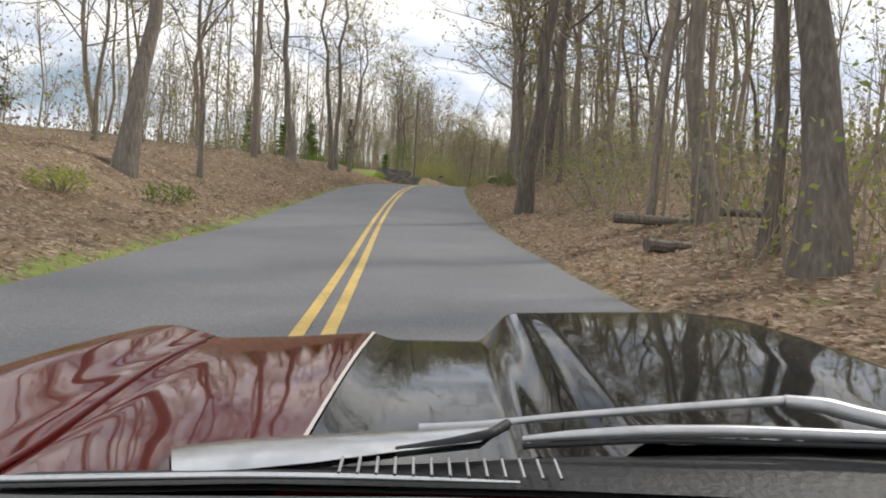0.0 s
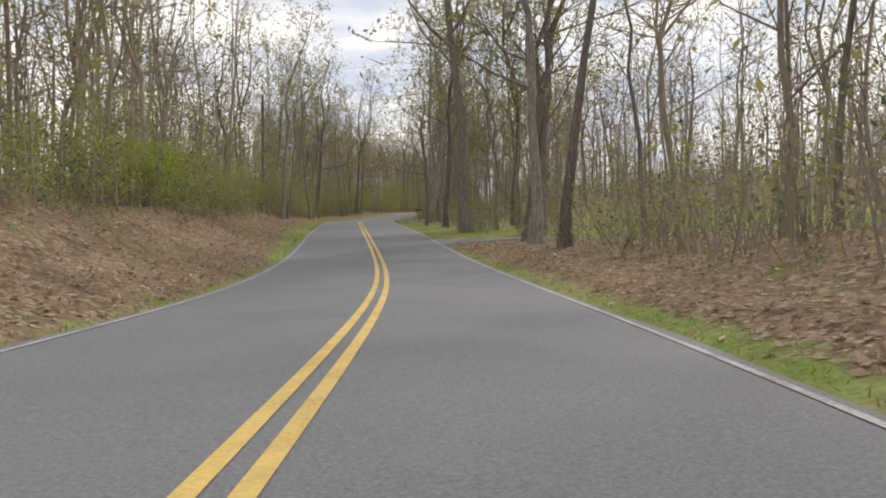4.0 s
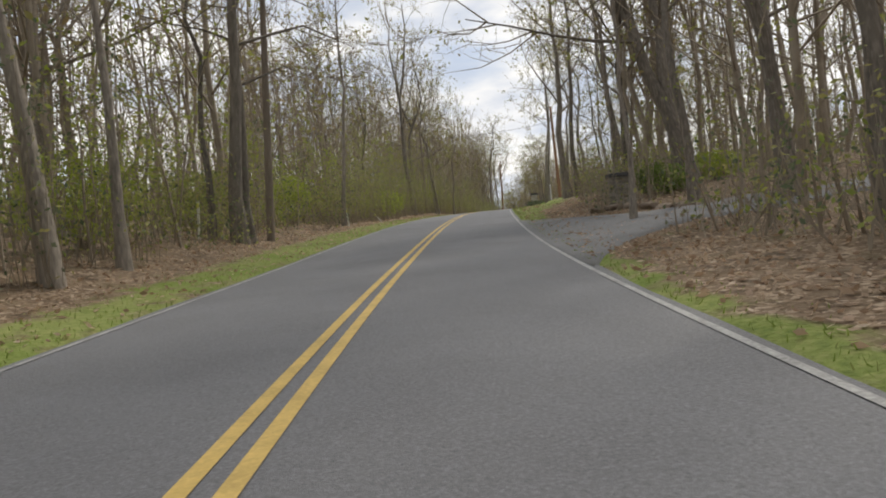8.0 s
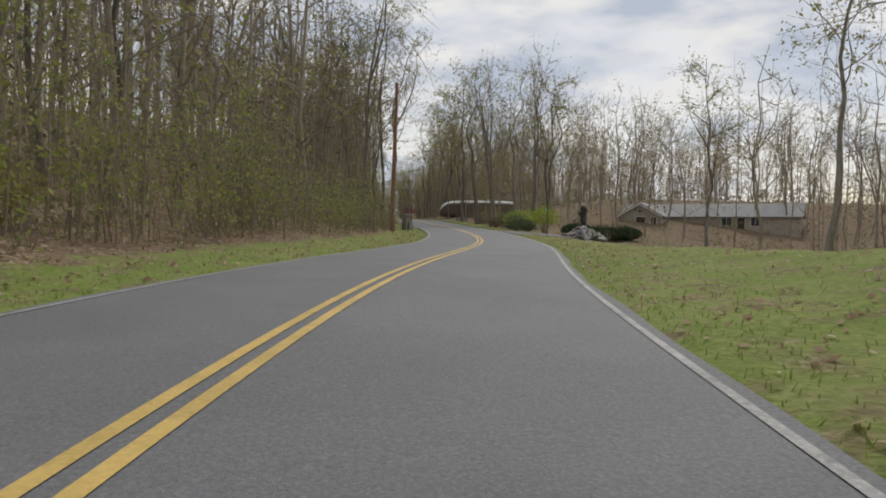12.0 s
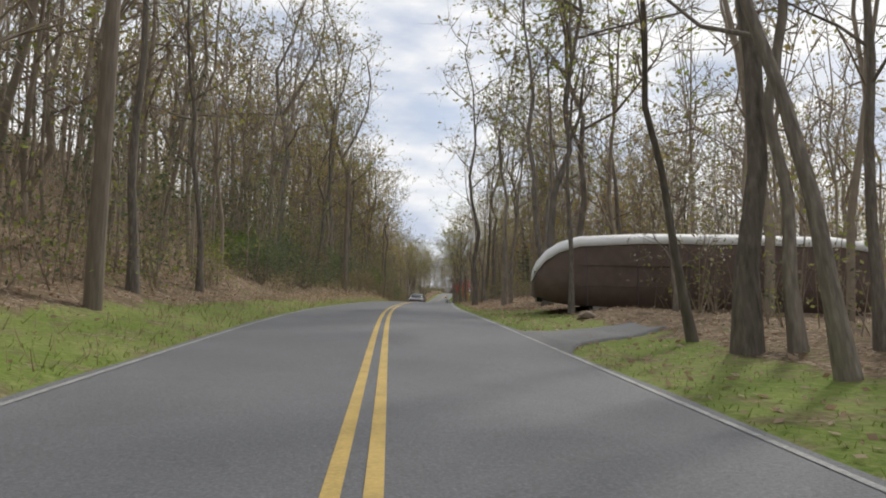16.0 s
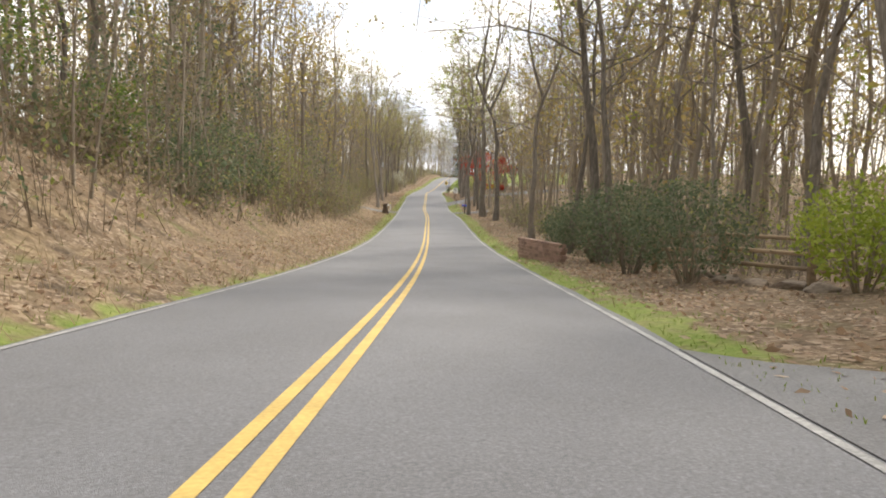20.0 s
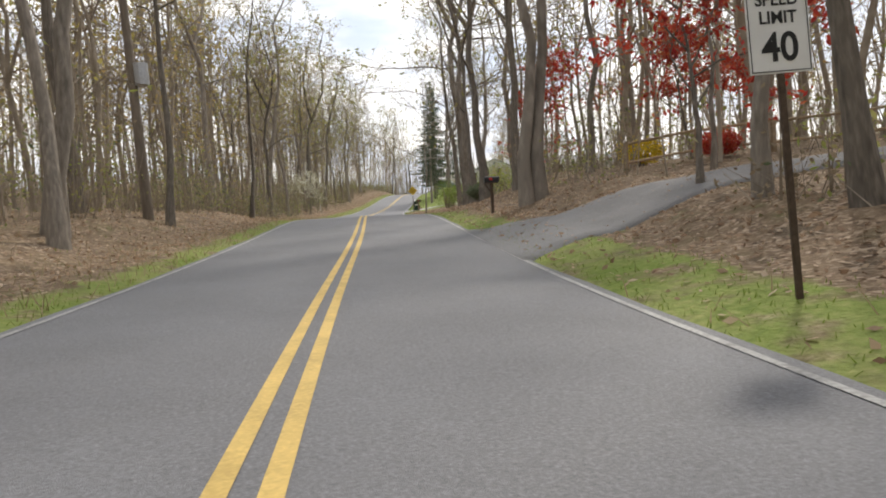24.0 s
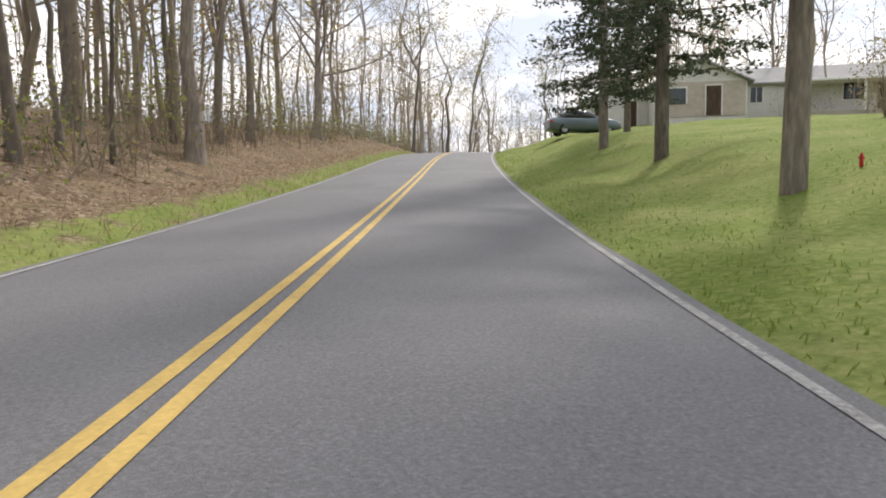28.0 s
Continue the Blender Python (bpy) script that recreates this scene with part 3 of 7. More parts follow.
def driveway(s0, d0, s1, d1, width, label, mat=DRIVE, flare=2.0, up=0.05):
    """A strip of paving with a buried edge that leaves the road at s0 and runs to (s1, d1)."""
    u = np.linspace(0, 1, 40)
    sc, dc = s0 + (s1 - s0) * u**1.3, d0 + (d1 - d0) * u
    wide = width / 2 + flare * np.exp(-u * 9)
    across = np.r_[-1.04, np.linspace(-1, 1, 9), 1.04]
    drop = np.r_[-0.35, np.zeros(9), -0.35]
    lean = np.clip((s1 - s0) / (abs(d1 - d0) + 1e-6), -1.5, 1.5)
    s = sc[:, None] + wide[:, None] * across * math.sqrt(1 + lean * lean)
    d = dc[:, None] + 0 * across
    lift = (up * np.clip(u * 12, 0.2, 1))[:, None] + drop
    ob = new("driveway", fast_mesh("driveway", place(s, d, lift).reshape(-1, 3), grid_faces(40, 11) if d1 < d0 else grid_faces(40, 11)[:, ::-1], mat))
    return tagged(ob, label, "driveway", kind="structure")
# trees that stand by the road, stretch by stretch: metres along, metres to the right, trunk radius
FIRST_TREES = [
    (-2.3, 6.4, 0.27), (-1.1, 6.4, 0.15), (2.1, 7.0, 0.29), (4.5, 6.5, 0.15), (5.5, 5.8, 0.05), (6.9, -7.9, 0.09),
    (7.6, -6.9, 0.35), (8.8, -6.5, 0.17), (10.0, -6.5, 0.24), (12.2, 4.8, 0.24), (13.1, -6.5, 0.17), (16.5, -11.9, 0.17),
    (20.6, 7.5, 0.14), (24.7, 8.6, 0.09), (25.2, 7.8, 0.42), (26.3, 6.3, 0.24), (28.1, 6.2, 0.24), (31.0, -9.4, 0.17),
    (31.7, 6.5, 0.24), (32.1, -7.7, 0.24), (32.6, 6.0, 0.17), (38.1, -6.4, 0.24), (39.4, 6.5, 0.24), (39.7, -6.5, 0.24),
    (43.0, 11.6, 0.24), (43.6, 7.0, 0.15), (43.9, -6.5, 0.17), (44.3, 9.1, 0.42), (44.4, 16.4, 0.42), (46.2, -7.0, 0.17),
]
SECOND_TREES = [
    (46.5, 6.9, 0.18), (46.6, 9.4, 0.34), (48.0, 16.6, 0.42), (48.1, 6.9, 0.14), (51.0, 6.7, 0.15), (51.6, -6.5, 0.17),
    (53.3, -6.5, 0.17), (53.4, -7.7, 0.17), (53.4, -8.7, 0.17), (55.3, -6.1, 0.17), (55.5, 7.1, 0.26), (61.4, 6.4, 0.29),
    (65.5, 6.6, 0.20), (65.6, 6.5, 0.24), (71.6, -9.8, 0.17), (74.4, -16.6, 0.32), (102.3, 6.6, 0.27), (106.0, 6.5, 0.24),
    (107.3, 12.0, 0.17), (108.3, -8.0, 0.24), (108.9, 11.3, 0.17), (109.5, -6.5, 0.17), (109.7, 6.6, 0.18), (111.6, -7.4, 0.17),
    (112.9, 8.1, 0.26), (113.8, 8.1, 0.13), (114.0, -6.5, 0.24), (118.0, 9.5, 0.40), (118.4, -6.5, 0.24), (120.4, 6.5, 0.17),
]
THIRD_TREES = [
    (120.6, 8.0, 0.18), (120.7, -6.5, 0.17), (122.7, 10.2, 0.17), (122.9, 6.9, 0.42), (133.3, 5.2, 0.12), (134.0, 8.6, 0.31),
    (136.3, 7.3, 0.31), (136.6, -6.5, 0.24), (141.2, 6.4, 0.39), (141.4, 7.4, 0.27), (141.5, -6.5, 0.17), (145.5, 6.6, 0.22),
    (147.4, -11.5, 0.18), (147.8, -8.7, 0.17), (156.9, 7.6, 0.30), (157.6, 8.9, 0.36), (158.9, -6.3, 0.25), (159.0, 6.7, 0.19),
    (159.0, 6.4, 0.13), (162.6, 8.7, 0.10), (168.4, -7.4, 0.39), (174.0, 8.7, 0.42), (175.2, -12.1, 0.34), (178.7, -9.7, 0.28),
    (180.4, 8.2, 0.38), (181.7, -6.5, 0.27), (184.4, -6.5, 0.24), (189.8, 10.6, 0.38), (191.0, 6.5, 0.17), (192.6, -7.7, 0.17),
]
FOURTH_TREES = [
    (192.7, -6.7, 0.24), (193.1, -6.5, 0.17), (194.6, 9.5, 0.42), (200.7, -18.9, 0.42), (204.5, 8.5, 0.38), (208.3, -6.5, 0.17),
    (212.8, 11.8, 0.29), (213.3, 10.8, 0.26), (215.5, 7.8, 0.27), (218.7, 7.2, 0.42), (221.3, 11.5, 0.42), (225.1, -6.1, 0.24),
    (226.8, -9.0, 0.24), (231.1, 6.5, 0.17), (231.1, 8.5, 0.17), (238.2, -8.6, 0.17), (242.3, -6.5, 0.17), (242.7, 13.3, 0.17),
    (248.8, -8.2, 0.24), (250.8, 11.4, 0.17), (252.8, -6.5, 0.17), (254.1, -6.5, 0.24), (257.9, 7.1, 0.24), (264.3, -6.5, 0.17),
    (300.9, -6.9, 0.10), (308.8, -8.5, 0.19), (319.7, -7.1, 0.24), (320.4, -6.5, 0.17), (337.0, -8.7, 0.13), (339.8, 12.9, 0.24),
]
FIFTH_TREES = [
    (342.1, -6.2, 0.24), (347.9, 5.5, 0.17), (348.3, 6.1, 0.16), (350.3, 6.6, 0.07), (350.3, 6.2, 0.13), (350.6, 5.7, 0.18),
    (350.8, -6.5, 0.17), (351.1, 6.4, 0.09), (352.1, 5.5, 0.11), (358.5, -6.5, 0.17), (362.2, -7.1, 0.17), (364.2, 6.5, 0.17),
    (371.7, 7.1, 0.13), (371.9, 7.6, 0.12), (372.4, 8.6, 0.13), (372.5, 7.3, 0.08), (373.2, 6.8, 0.15), (376.7, 7.9, 0.22),
    (377.6, 5.8, 0.22), (379.7, 10.2, 0.19), (381.3, 7.4, 0.17), (382.4, 4.5, 0.16), (388.4, -6.5, 0.17), (390.5, 5.4, 0.05),
    (391.6, 5.3, 0.06), (392.2, -6.5, 0.17), (395.1, 6.0, 0.14), (397.5, -6.8, 0.24), (398.7, 7.9, 0.10), (401.0, -6.5, 0.24),
]
SIXTH_TREES = [
    (403.3, -6.5, 0.17), (404.3, 7.7, 0.11), (406.8, 7.0, 0.35), (410.8, 6.5, 0.17), (427.1, 6.5, 0.24), (427.9, 6.1, 0.17),
    (427.9, -6.1, 0.17), (428.0, 12.5, 0.17), (428.0, 8.8, 0.17), (430.3, 11.7, 0.24), (430.5, -8.8, 0.24), (435.3, 8.3, 0.17),
    (435.3, 6.5, 0.17), (438.0, 10.1, 0.24), (441.3, 8.0, 0.24), (443.6, 10.9, 0.24), (446.2, 6.5, 0.17), (448.8, 11.5, 0.24),
    (449.8, 9.3, 0.17), (451.9, 6.5, 0.30), (451.9, 11.7, 0.37), (452.9, 6.5, 0.24), (458.8, 6.5, 0.17), (460.0, 11.7, 0.24),
    (470.1, 6.5, 0.17), (494.9, 6.6, 0.42), (502.2, 6.2, 0.28), (504.5, 6.5, 0.06), (507.3, 5.0, 0.12), (514.5, 11.2, 0.17),
]
SEVENTH_TREES = [
    (514.9, 8.2, 0.21), (515.6, -10.0, 0.20), (515.8, 6.8, 0.20), (517.6, -9.4, 0.31), (517.6, 5.3, 0.25), (519.1, -6.1, 0.24),
    (520.7, 6.7, 0.20), (526.2, 7.3, 0.32), (528.7, 7.5, 0.23), (533.1, -6.5, 0.24), (534.9, -7.4, 0.24), (540.3, -12.5, 0.21),
    (541.2, 6.0, 0.17), (541.3, 6.5, 0.17), (541.5, -6.5, 0.17), (543.1, 8.9, 0.30), (549.7, 7.2, 0.35), (553.4, 6.5, 0.24),
    (557.5, -6.5, 0.17), (557.5, -6.5, 0.17), (557.6, 6.5, 0.17), (560.4, 6.7, 0.24), (560.4, 13.9, 0.24), (561.2, 6.5, 0.17),
    (563.6, 10.4, 0.24), (563.7, -10.2, 0.24), (563.7, -11.3, 0.17), (570.5, 7.5, 0.41), (572.3, 7.0, 0.24), (572.3, 4.7, 0.06),
]
EIGHTH_TREES = [
    (575.2, 7.6, 0.33), (575.9, -8.0, 0.16), (577.8, -6.7, 0.15), (580.7, -6.5, 0.17), (581.8, -6.5, 0.24), (591.1, -15.4, 0.26),
    (591.3, -11.8, 0.17), (591.3, -10.4, 0.17), (592.0, 12.5, 0.16), (596.2, -8.1, 0.19), (599.3, -9.9, 0.35), (600.6, -8.9, 0.19),
    (602.2, -8.8, 0.42), (607.0, -8.9, 0.18), (607.4, -7.5, 0.20), (616.8, -7.4, 0.08), (619.1, -7.8, 0.09), (619.8, -6.9, 0.08),
    (624.0, -6.5, 0.24), (625.5, -7.8, 0.12), (629.0, -7.5, 0.16), (633.7, -7.8, 0.31),
]
# stout trees that stand out along the road: metres along, metres to the right, trunk radius, lean
KEY_TREES = [
    (-2.3, 6.4, 0.29, 0), (-0.6, 6.6, 0.13, 0), (4.2, 7.8, 0.25, 0), (7.8, -6.9, 0.3, -4), (5.0, 6.7, 0.13, 3), (24.9, 7.4, 0.36, 0), 
    (192.6, -13.2, 0.3, -3), (201.0, 10.9, 0.32, -5),
    (190.8, 11.3, 0.32, -3), (161.2, 7.5, 0.3, -4), (157.3, 8.0, 0.28, 0), (158.6, 9.4, 0.3, 0), (167.3, -7.0, 0.3, 0), (178.5, -15.8, 0.3, 0),
]
KEY_TREES += [
    (218.4, 7.4, 0.32, -4), (206.8, 9.6, 0.3, 0), (241.9, -7.2, 0.3, -5), (338.9, 8.0, 0.28, 2), (363.7, -6.3, 0.15, 0), (351.4, 6.2, 0.2, -5),
    (351.0, 6.9, 0.12, -3), (348.5, 6.0, 0.17, -6), (350.4, 7.9, 0.14, 0), (353.0, 6.0, 0.09, -9), (380.5, 6.5, 0.15, 0), (374.1, 7.6, 0.2, 0), (394.8, 5.9, 0.13, -8),
    (526.7, -13.3, 0.3, 0), (517.5, -10.7, 0.2, 0), (541.3, -9.4, 0.28, 0), (526.2, 7.6, 0.25, -9),
]
KEY_TREES += [(119.3, 6.1, 0.46, 0), (126.6, 5.8, 0.14, -2), (120.6, 8.2, 0.12, 0), (122.5, 10.2, 0.13, 0), (118.3, 9.6, 0.2, 0), (118.7, 9.95, 0.17, 1), (116.9, 10.0, 0.12, 0), (115.5, 9.7, 0.26, 1), (110.0, 7.2, 0.2, 1), (200.5, 11.1, 0.42, -6), (196.4, 13.6, 0.34, -2), (507.2, 4.9, 0.1, -4), (502.4, 6.1, 0.24, -3), (150.9, 8.3, 0.26, 0)]
KEY_TREES += [(548.6, 7.3, 0.28, -3), (577.7, 10.4, 0.3, 0), (573.7, 7.8, 0.22, 0), (570.5, 8.2, 0.26, -3), (580.4, -7.3, 0.22, 0), (578.3, -8.9, 0.26, 0)]
TREES = [FIRST_TREES, SECOND_TREES, THIRD_TREES, FOURTH_TREES, FIFTH_TREES, SIXTH_TREES, SEVENTH_TREES, EIGHTH_TREES]
# ---- trees ----
def tree_meshes(seed, height, radius, first, limbs, spread, leaves, leaf_mat, twigs=340, leaf_size=0.1, fork=0.0):
    """Trunk with limbs, and a crown of twigs and small leaves, of one kind of bare spring tree."""
    rng = np.random.default_rng(seed)
    trunk, crown = Pile(), Pile()
    k = 11
    z = np.linspace(0, 1, k) ** 1.15 * height
    bend = np.cumsum(rng.normal(0, 0.027 * height, (k, 2)), axis=0) * np.linspace(0, 1, k)[:, None]
    line = np.c_[bend, z]
    r = radius * (1 - 0.86 * (z / height) ** 0.9)
    r[0] *= 1.55
    r[1] *= 1.08
    line[0, 2] = -0.35
    trunk.add(*tube(line, r, 9))
    tips = []

    def limb(start, way, length, r0, depth):
        n = 5 if depth == 0 else 4 if depth == 1 else 3
        pts, p, w = [start], start.copy(), way / np.linalg.norm(way)
        for _ in range(n - 1):
            w = w + rng.normal(0, 0.2, 3) + (0, 0, 0.10)
            w /= np.linalg.norm(w)
            p = p + w * length / (n - 1)
            pts.append(p.copy())
        rr = r0 * np.linspace(1, 0.22, n)
        (trunk if depth == 0 else crown).add(*tube(pts, rr, 5 if depth == 0 else 3))
        if depth < 2:
            for _ in range(5 if depth == 0 else 3):
                u = rng.uniform(0.3, 1.0)
                q = min(int(u * (n - 1)), n - 2)
                at = np.array(pts[q]) + (np.array(pts[q + 1]) - pts[q]) * (u * (n - 1) - q)
                side = w + rng.normal(0, 0.75, 3)
                limb(at, side, length * rng.uniform(0.35, 0.6), r0 * 0.42, depth + 1)
        else:
            tips.append((pts[0], pts[-1]))

    for n in range(limbs):
        u = first + (1 - first) * (n + rng.uniform(0, 0.8)) / limbs
        at = np.array([np.interp(u * height, z, line[:, c]) for c in range(3)])
        a = n * 2.4 + rng.uniform(-0.6, 0.6)
        way = np.array([math.cos(a), math.sin(a), rng.uniform(0.35, 1.1)])
        size = spread * (1.15 - 0.75 * (u - first) / (1 - first + 1e-6)) * rng.uniform(0.7, 1.2)
        limb(at, way, size, max(0.03, np.interp(u * height, z, r) * 0.42), 0)
    if fork:
        at = np.array([np.interp(fork * height, z, line[:, c]) for c in range(3)])
        a = rng.uniform(0, 6.28)
        limb(at, np.array([0.35 * math.cos(a), 0.35 * math.sin(a), 1.0]), height * (0.95 - fork), radius * 0.55, 0)
    ends = np.array(tips).reshape(-1, 2, 3)
    pick = rng.integers(0, len(ends), twigs)
    u = rng.uniform(0.1, 1, twigs)[:, None]
    base = ends[pick, 0] * (1 - u) + ends[pick, 1] * u
    tip = base + rng.normal(0, 0.42, (twigs, 3)) + (ends[pick, 1] - ends[pick, 0]) * 0.35
    thin = 0.013
    o1 = rng.normal(size=(twigs, 3)) * thin
    o2 = rng.normal(size=(twigs, 3)) * thin
    tw = np.stack([base - o1, base + o1, tip, base + o2], 1).reshape(-1, 3)
    crown.add(tw, np.arange(4 * twigs).reshape(-1, 4))
    cv, cf = crown.done()
    where = np.zeros(len(cf), int)
    if leaves:
        pick = rng.integers(0, twigs, leaves)
        u = rng.uniform(0.2, 1.1, leaves)[:, None]
        spots = base[pick] * (1 - u) + tip[pick] * u + rng.normal(0, 0.06, (leaves, 3))
        lv, lf = leaf_quads(rng, spots, leaf_size)
        cf = np.concatenate([cf, lf + len(cv)])
        cv = np.concatenate([cv, lv])
        where = np.r_[where, np.ones(leaves, int)]
    tv, tf = trunk.done()
    t_me = fast_mesh("trunk", tv, tf, BARK)
    t_me.polygons.foreach_set("use_smooth", np.ones(len(tf), bool))
    c_me = fast_mesh("crown", cv, cf, TWIG)
    c_me.materials.append(leaf_mat)
    c_me.polygons.foreach_set("material_index", where.astype(np.int32))
    return t_me, c_me, radius, height


KINDS = {
    "big": [tree_meshes(11, 23, 0.36, 0.3, 15, 7.5, 1700, SPRING), tree_meshes(12, 24, 0.38, 0.36, 14, 8.0, 1400, SPRING, fork=0.45), tree_meshes(13, 22, 0.34, 0.28, 15, 7.0, 1000, SPRING)],
    "mid": [tree_meshes(21, 20, 0.2, 0.36, 13, 5.4, 1300, SPRING), tree_meshes(22, 19, 0.19, 0.3, 13, 5.0, 900, SPRING, fork=0.5), tree_meshes(23, 21, 0.21, 0.42, 12, 5.2, 1500, SPRING), tree_meshes(24, 18, 0.18, 0.3, 12, 4.8, 700, SPRING)],
    "thin": [tree_meshes(31, 12, 0.085, 0.35, 9, 2.6, 420, SPRING, 220), tree_meshes(32, 14, 0.1, 0.4, 9, 2.8, 200, SPRING, 220), tree_meshes(33, 9, 0.06, 0.3, 8, 2.2, 600, LIME, 200, 0.05)],
}
LABELS = {
    "big": "tall stout forest tree with bare spring branches",
    "mid": "straight slender forest tree with bare branches",
    "thin": "thin young tree with sparse new leaves",
}
KEPT = {}
STOOD = []


def tree(s, d, radius, kind="", lean=0.0, seed=0, label=""):
    """Stands a tree of about that trunk radius on the ground at s along and d to the right of the road."""
    kind = kind or ("big" if radius > 0.26 else "mid" if radius > 0.12 else "thin")
    rng = random.Random(int(s * 37 + d * 101) + seed)
    n = rng.randrange(len(KINDS[kind]))
    t_me, c_me, r, h = KINDS[kind][n]
    k = radius / r
    tilt = pose(0, 0, 0, rng.gauss(0, 2.4), 0, 0) @ pose(0, 0, 0, 0, lean + rng.gauss(0, 2.0), 0)
    m = pose(*place(s, d), 0, 0, bearing(s)) @ tilt @ pose(0, 0, 0, 0, 0, rng.uniform(0, 360)) @ Matrix.Diagonal((k, k, 0.55 * k + 0.45 + rng.uniform(-0.08, 0.08), 1))
    STOOD.append((s, d))
    if (kind, n) not in KEPT or label:
        ob = tagged(new("tree"), label or LABELS[kind], "tree", "roadside trees")
        part_mesh("trunk", t_me, ob)
        part_mesh("crown", c_me, ob)
        ob.matrix_basis = m
        if not label:
            KEPT[(kind, n)] = ob
        return ob
    return copy_thing(KEPT[(kind, n)], m)


for s, d, r, lean in KEY_TREES:
    tree(s, d, r, "", lean)
for rows in TREES:
    for s, d, r in rows:
        if all((s - a) ** 2 + (d - b) ** 2 > 6.0 for a, b, _, _ in KEY_TREES) and not (d < 0 and 104 < s < 122) and not (0 < d < 12 and 106 < s < 127) and not (d > 0 and 426 < s < 447 and d < 9) and not (d < 0 and 44 < s < 62) and not (d < 0 and 222 < s < 240):
            tree(s, d, min(r * 0.8, 0.22 if s < 60 or 95 < s < 160 else 0.12 if d > 0 and (503 < s < 548 or 365 < s < 400) else 0.19))

tree(338.5, 13.0, 0.3, "big")
tree(336.7, 6.9, 0.27, "big")
tree(342.4, 6.5, 0.24, "mid")
tree(341.0, 11.0, 0.24, "mid")
# trees that fill the woods nearest the road
rng = random.Random(5)
tries = 0
while len(STOOD) < WOOD_TREES and tries < 20000:
    tries += 1
    s, side = rng.uniform(-25, 680), rng.choice((-1, 1))
    near, gap = clear_width(s, side)
    d = side * (near + 1.5 + rng.expovariate(1 / 8.0))
    if abs(d) > 45 or rng.random() < gap or on_drive(s, d) or any((s - a) ** 2 + (d - b) ** 2 < 5.5 for a, b in STOOD):
        continue
    tree(s, d, rng.choice((0.07, 0.08, 0.1, 0.12, 0.14, 0.16, 0.19)))


# trees close to the road over the last crest
for s, d, r in ((668, -5.2, 0.16), (676, -6.0, 0.2), (683, -4.9, 0.13), (690, -5.6, 0.22), (699, -5.0, 0.18), (708, -6.2, 0.24), (716, -4.8, 0.16), (728, -5.4, 0.2), (694, 5.4, 0.15), (704, 5.0, 0.2), (713, 6.0, 0.24), (722, 5.2, 0.16), (735, 4.9, 0.2), (746, 5.6, 0.24), (752, -5.0, 0.22), (765, 4.8, 0.2), (772, -4.8, 0.2), (786, 5.0, 0.24)):
    tree(s, d, r)
# the row of bare trees behind the lawn, and an oak that reaches over the road
for s, d, r in ((263, 12.5, 0.2), (268, 15.0, 0.24), (272, 19.5, 0.18), (266, 22.0, 0.26), (277, 14.0, 0.16), (281, 18.0, 0.22), (275, 25.0, 0.24), (284, 22.5, 0.2), (262, 27.5, 0.28), (270, 30.0, 0.22), (286, 28.0, 0.26), (258, 31.5, 0.2), (280, 34.0, 0.24), (290, 17.0, 0.2), (293, 25.0, 0.24)):
    tree(s, d, r)
KINDS["oak"] = [tree_meshes(57, 15, 0.32, 0.27, 20, 10.5, 900, SPRING, 420)]
LABELS["oak"] = "wide-limbed bare oak reaching towards the road"
tree(594, 8.4, 0.32, "oak")
tree(645, -7.5, 0.3, "oak")


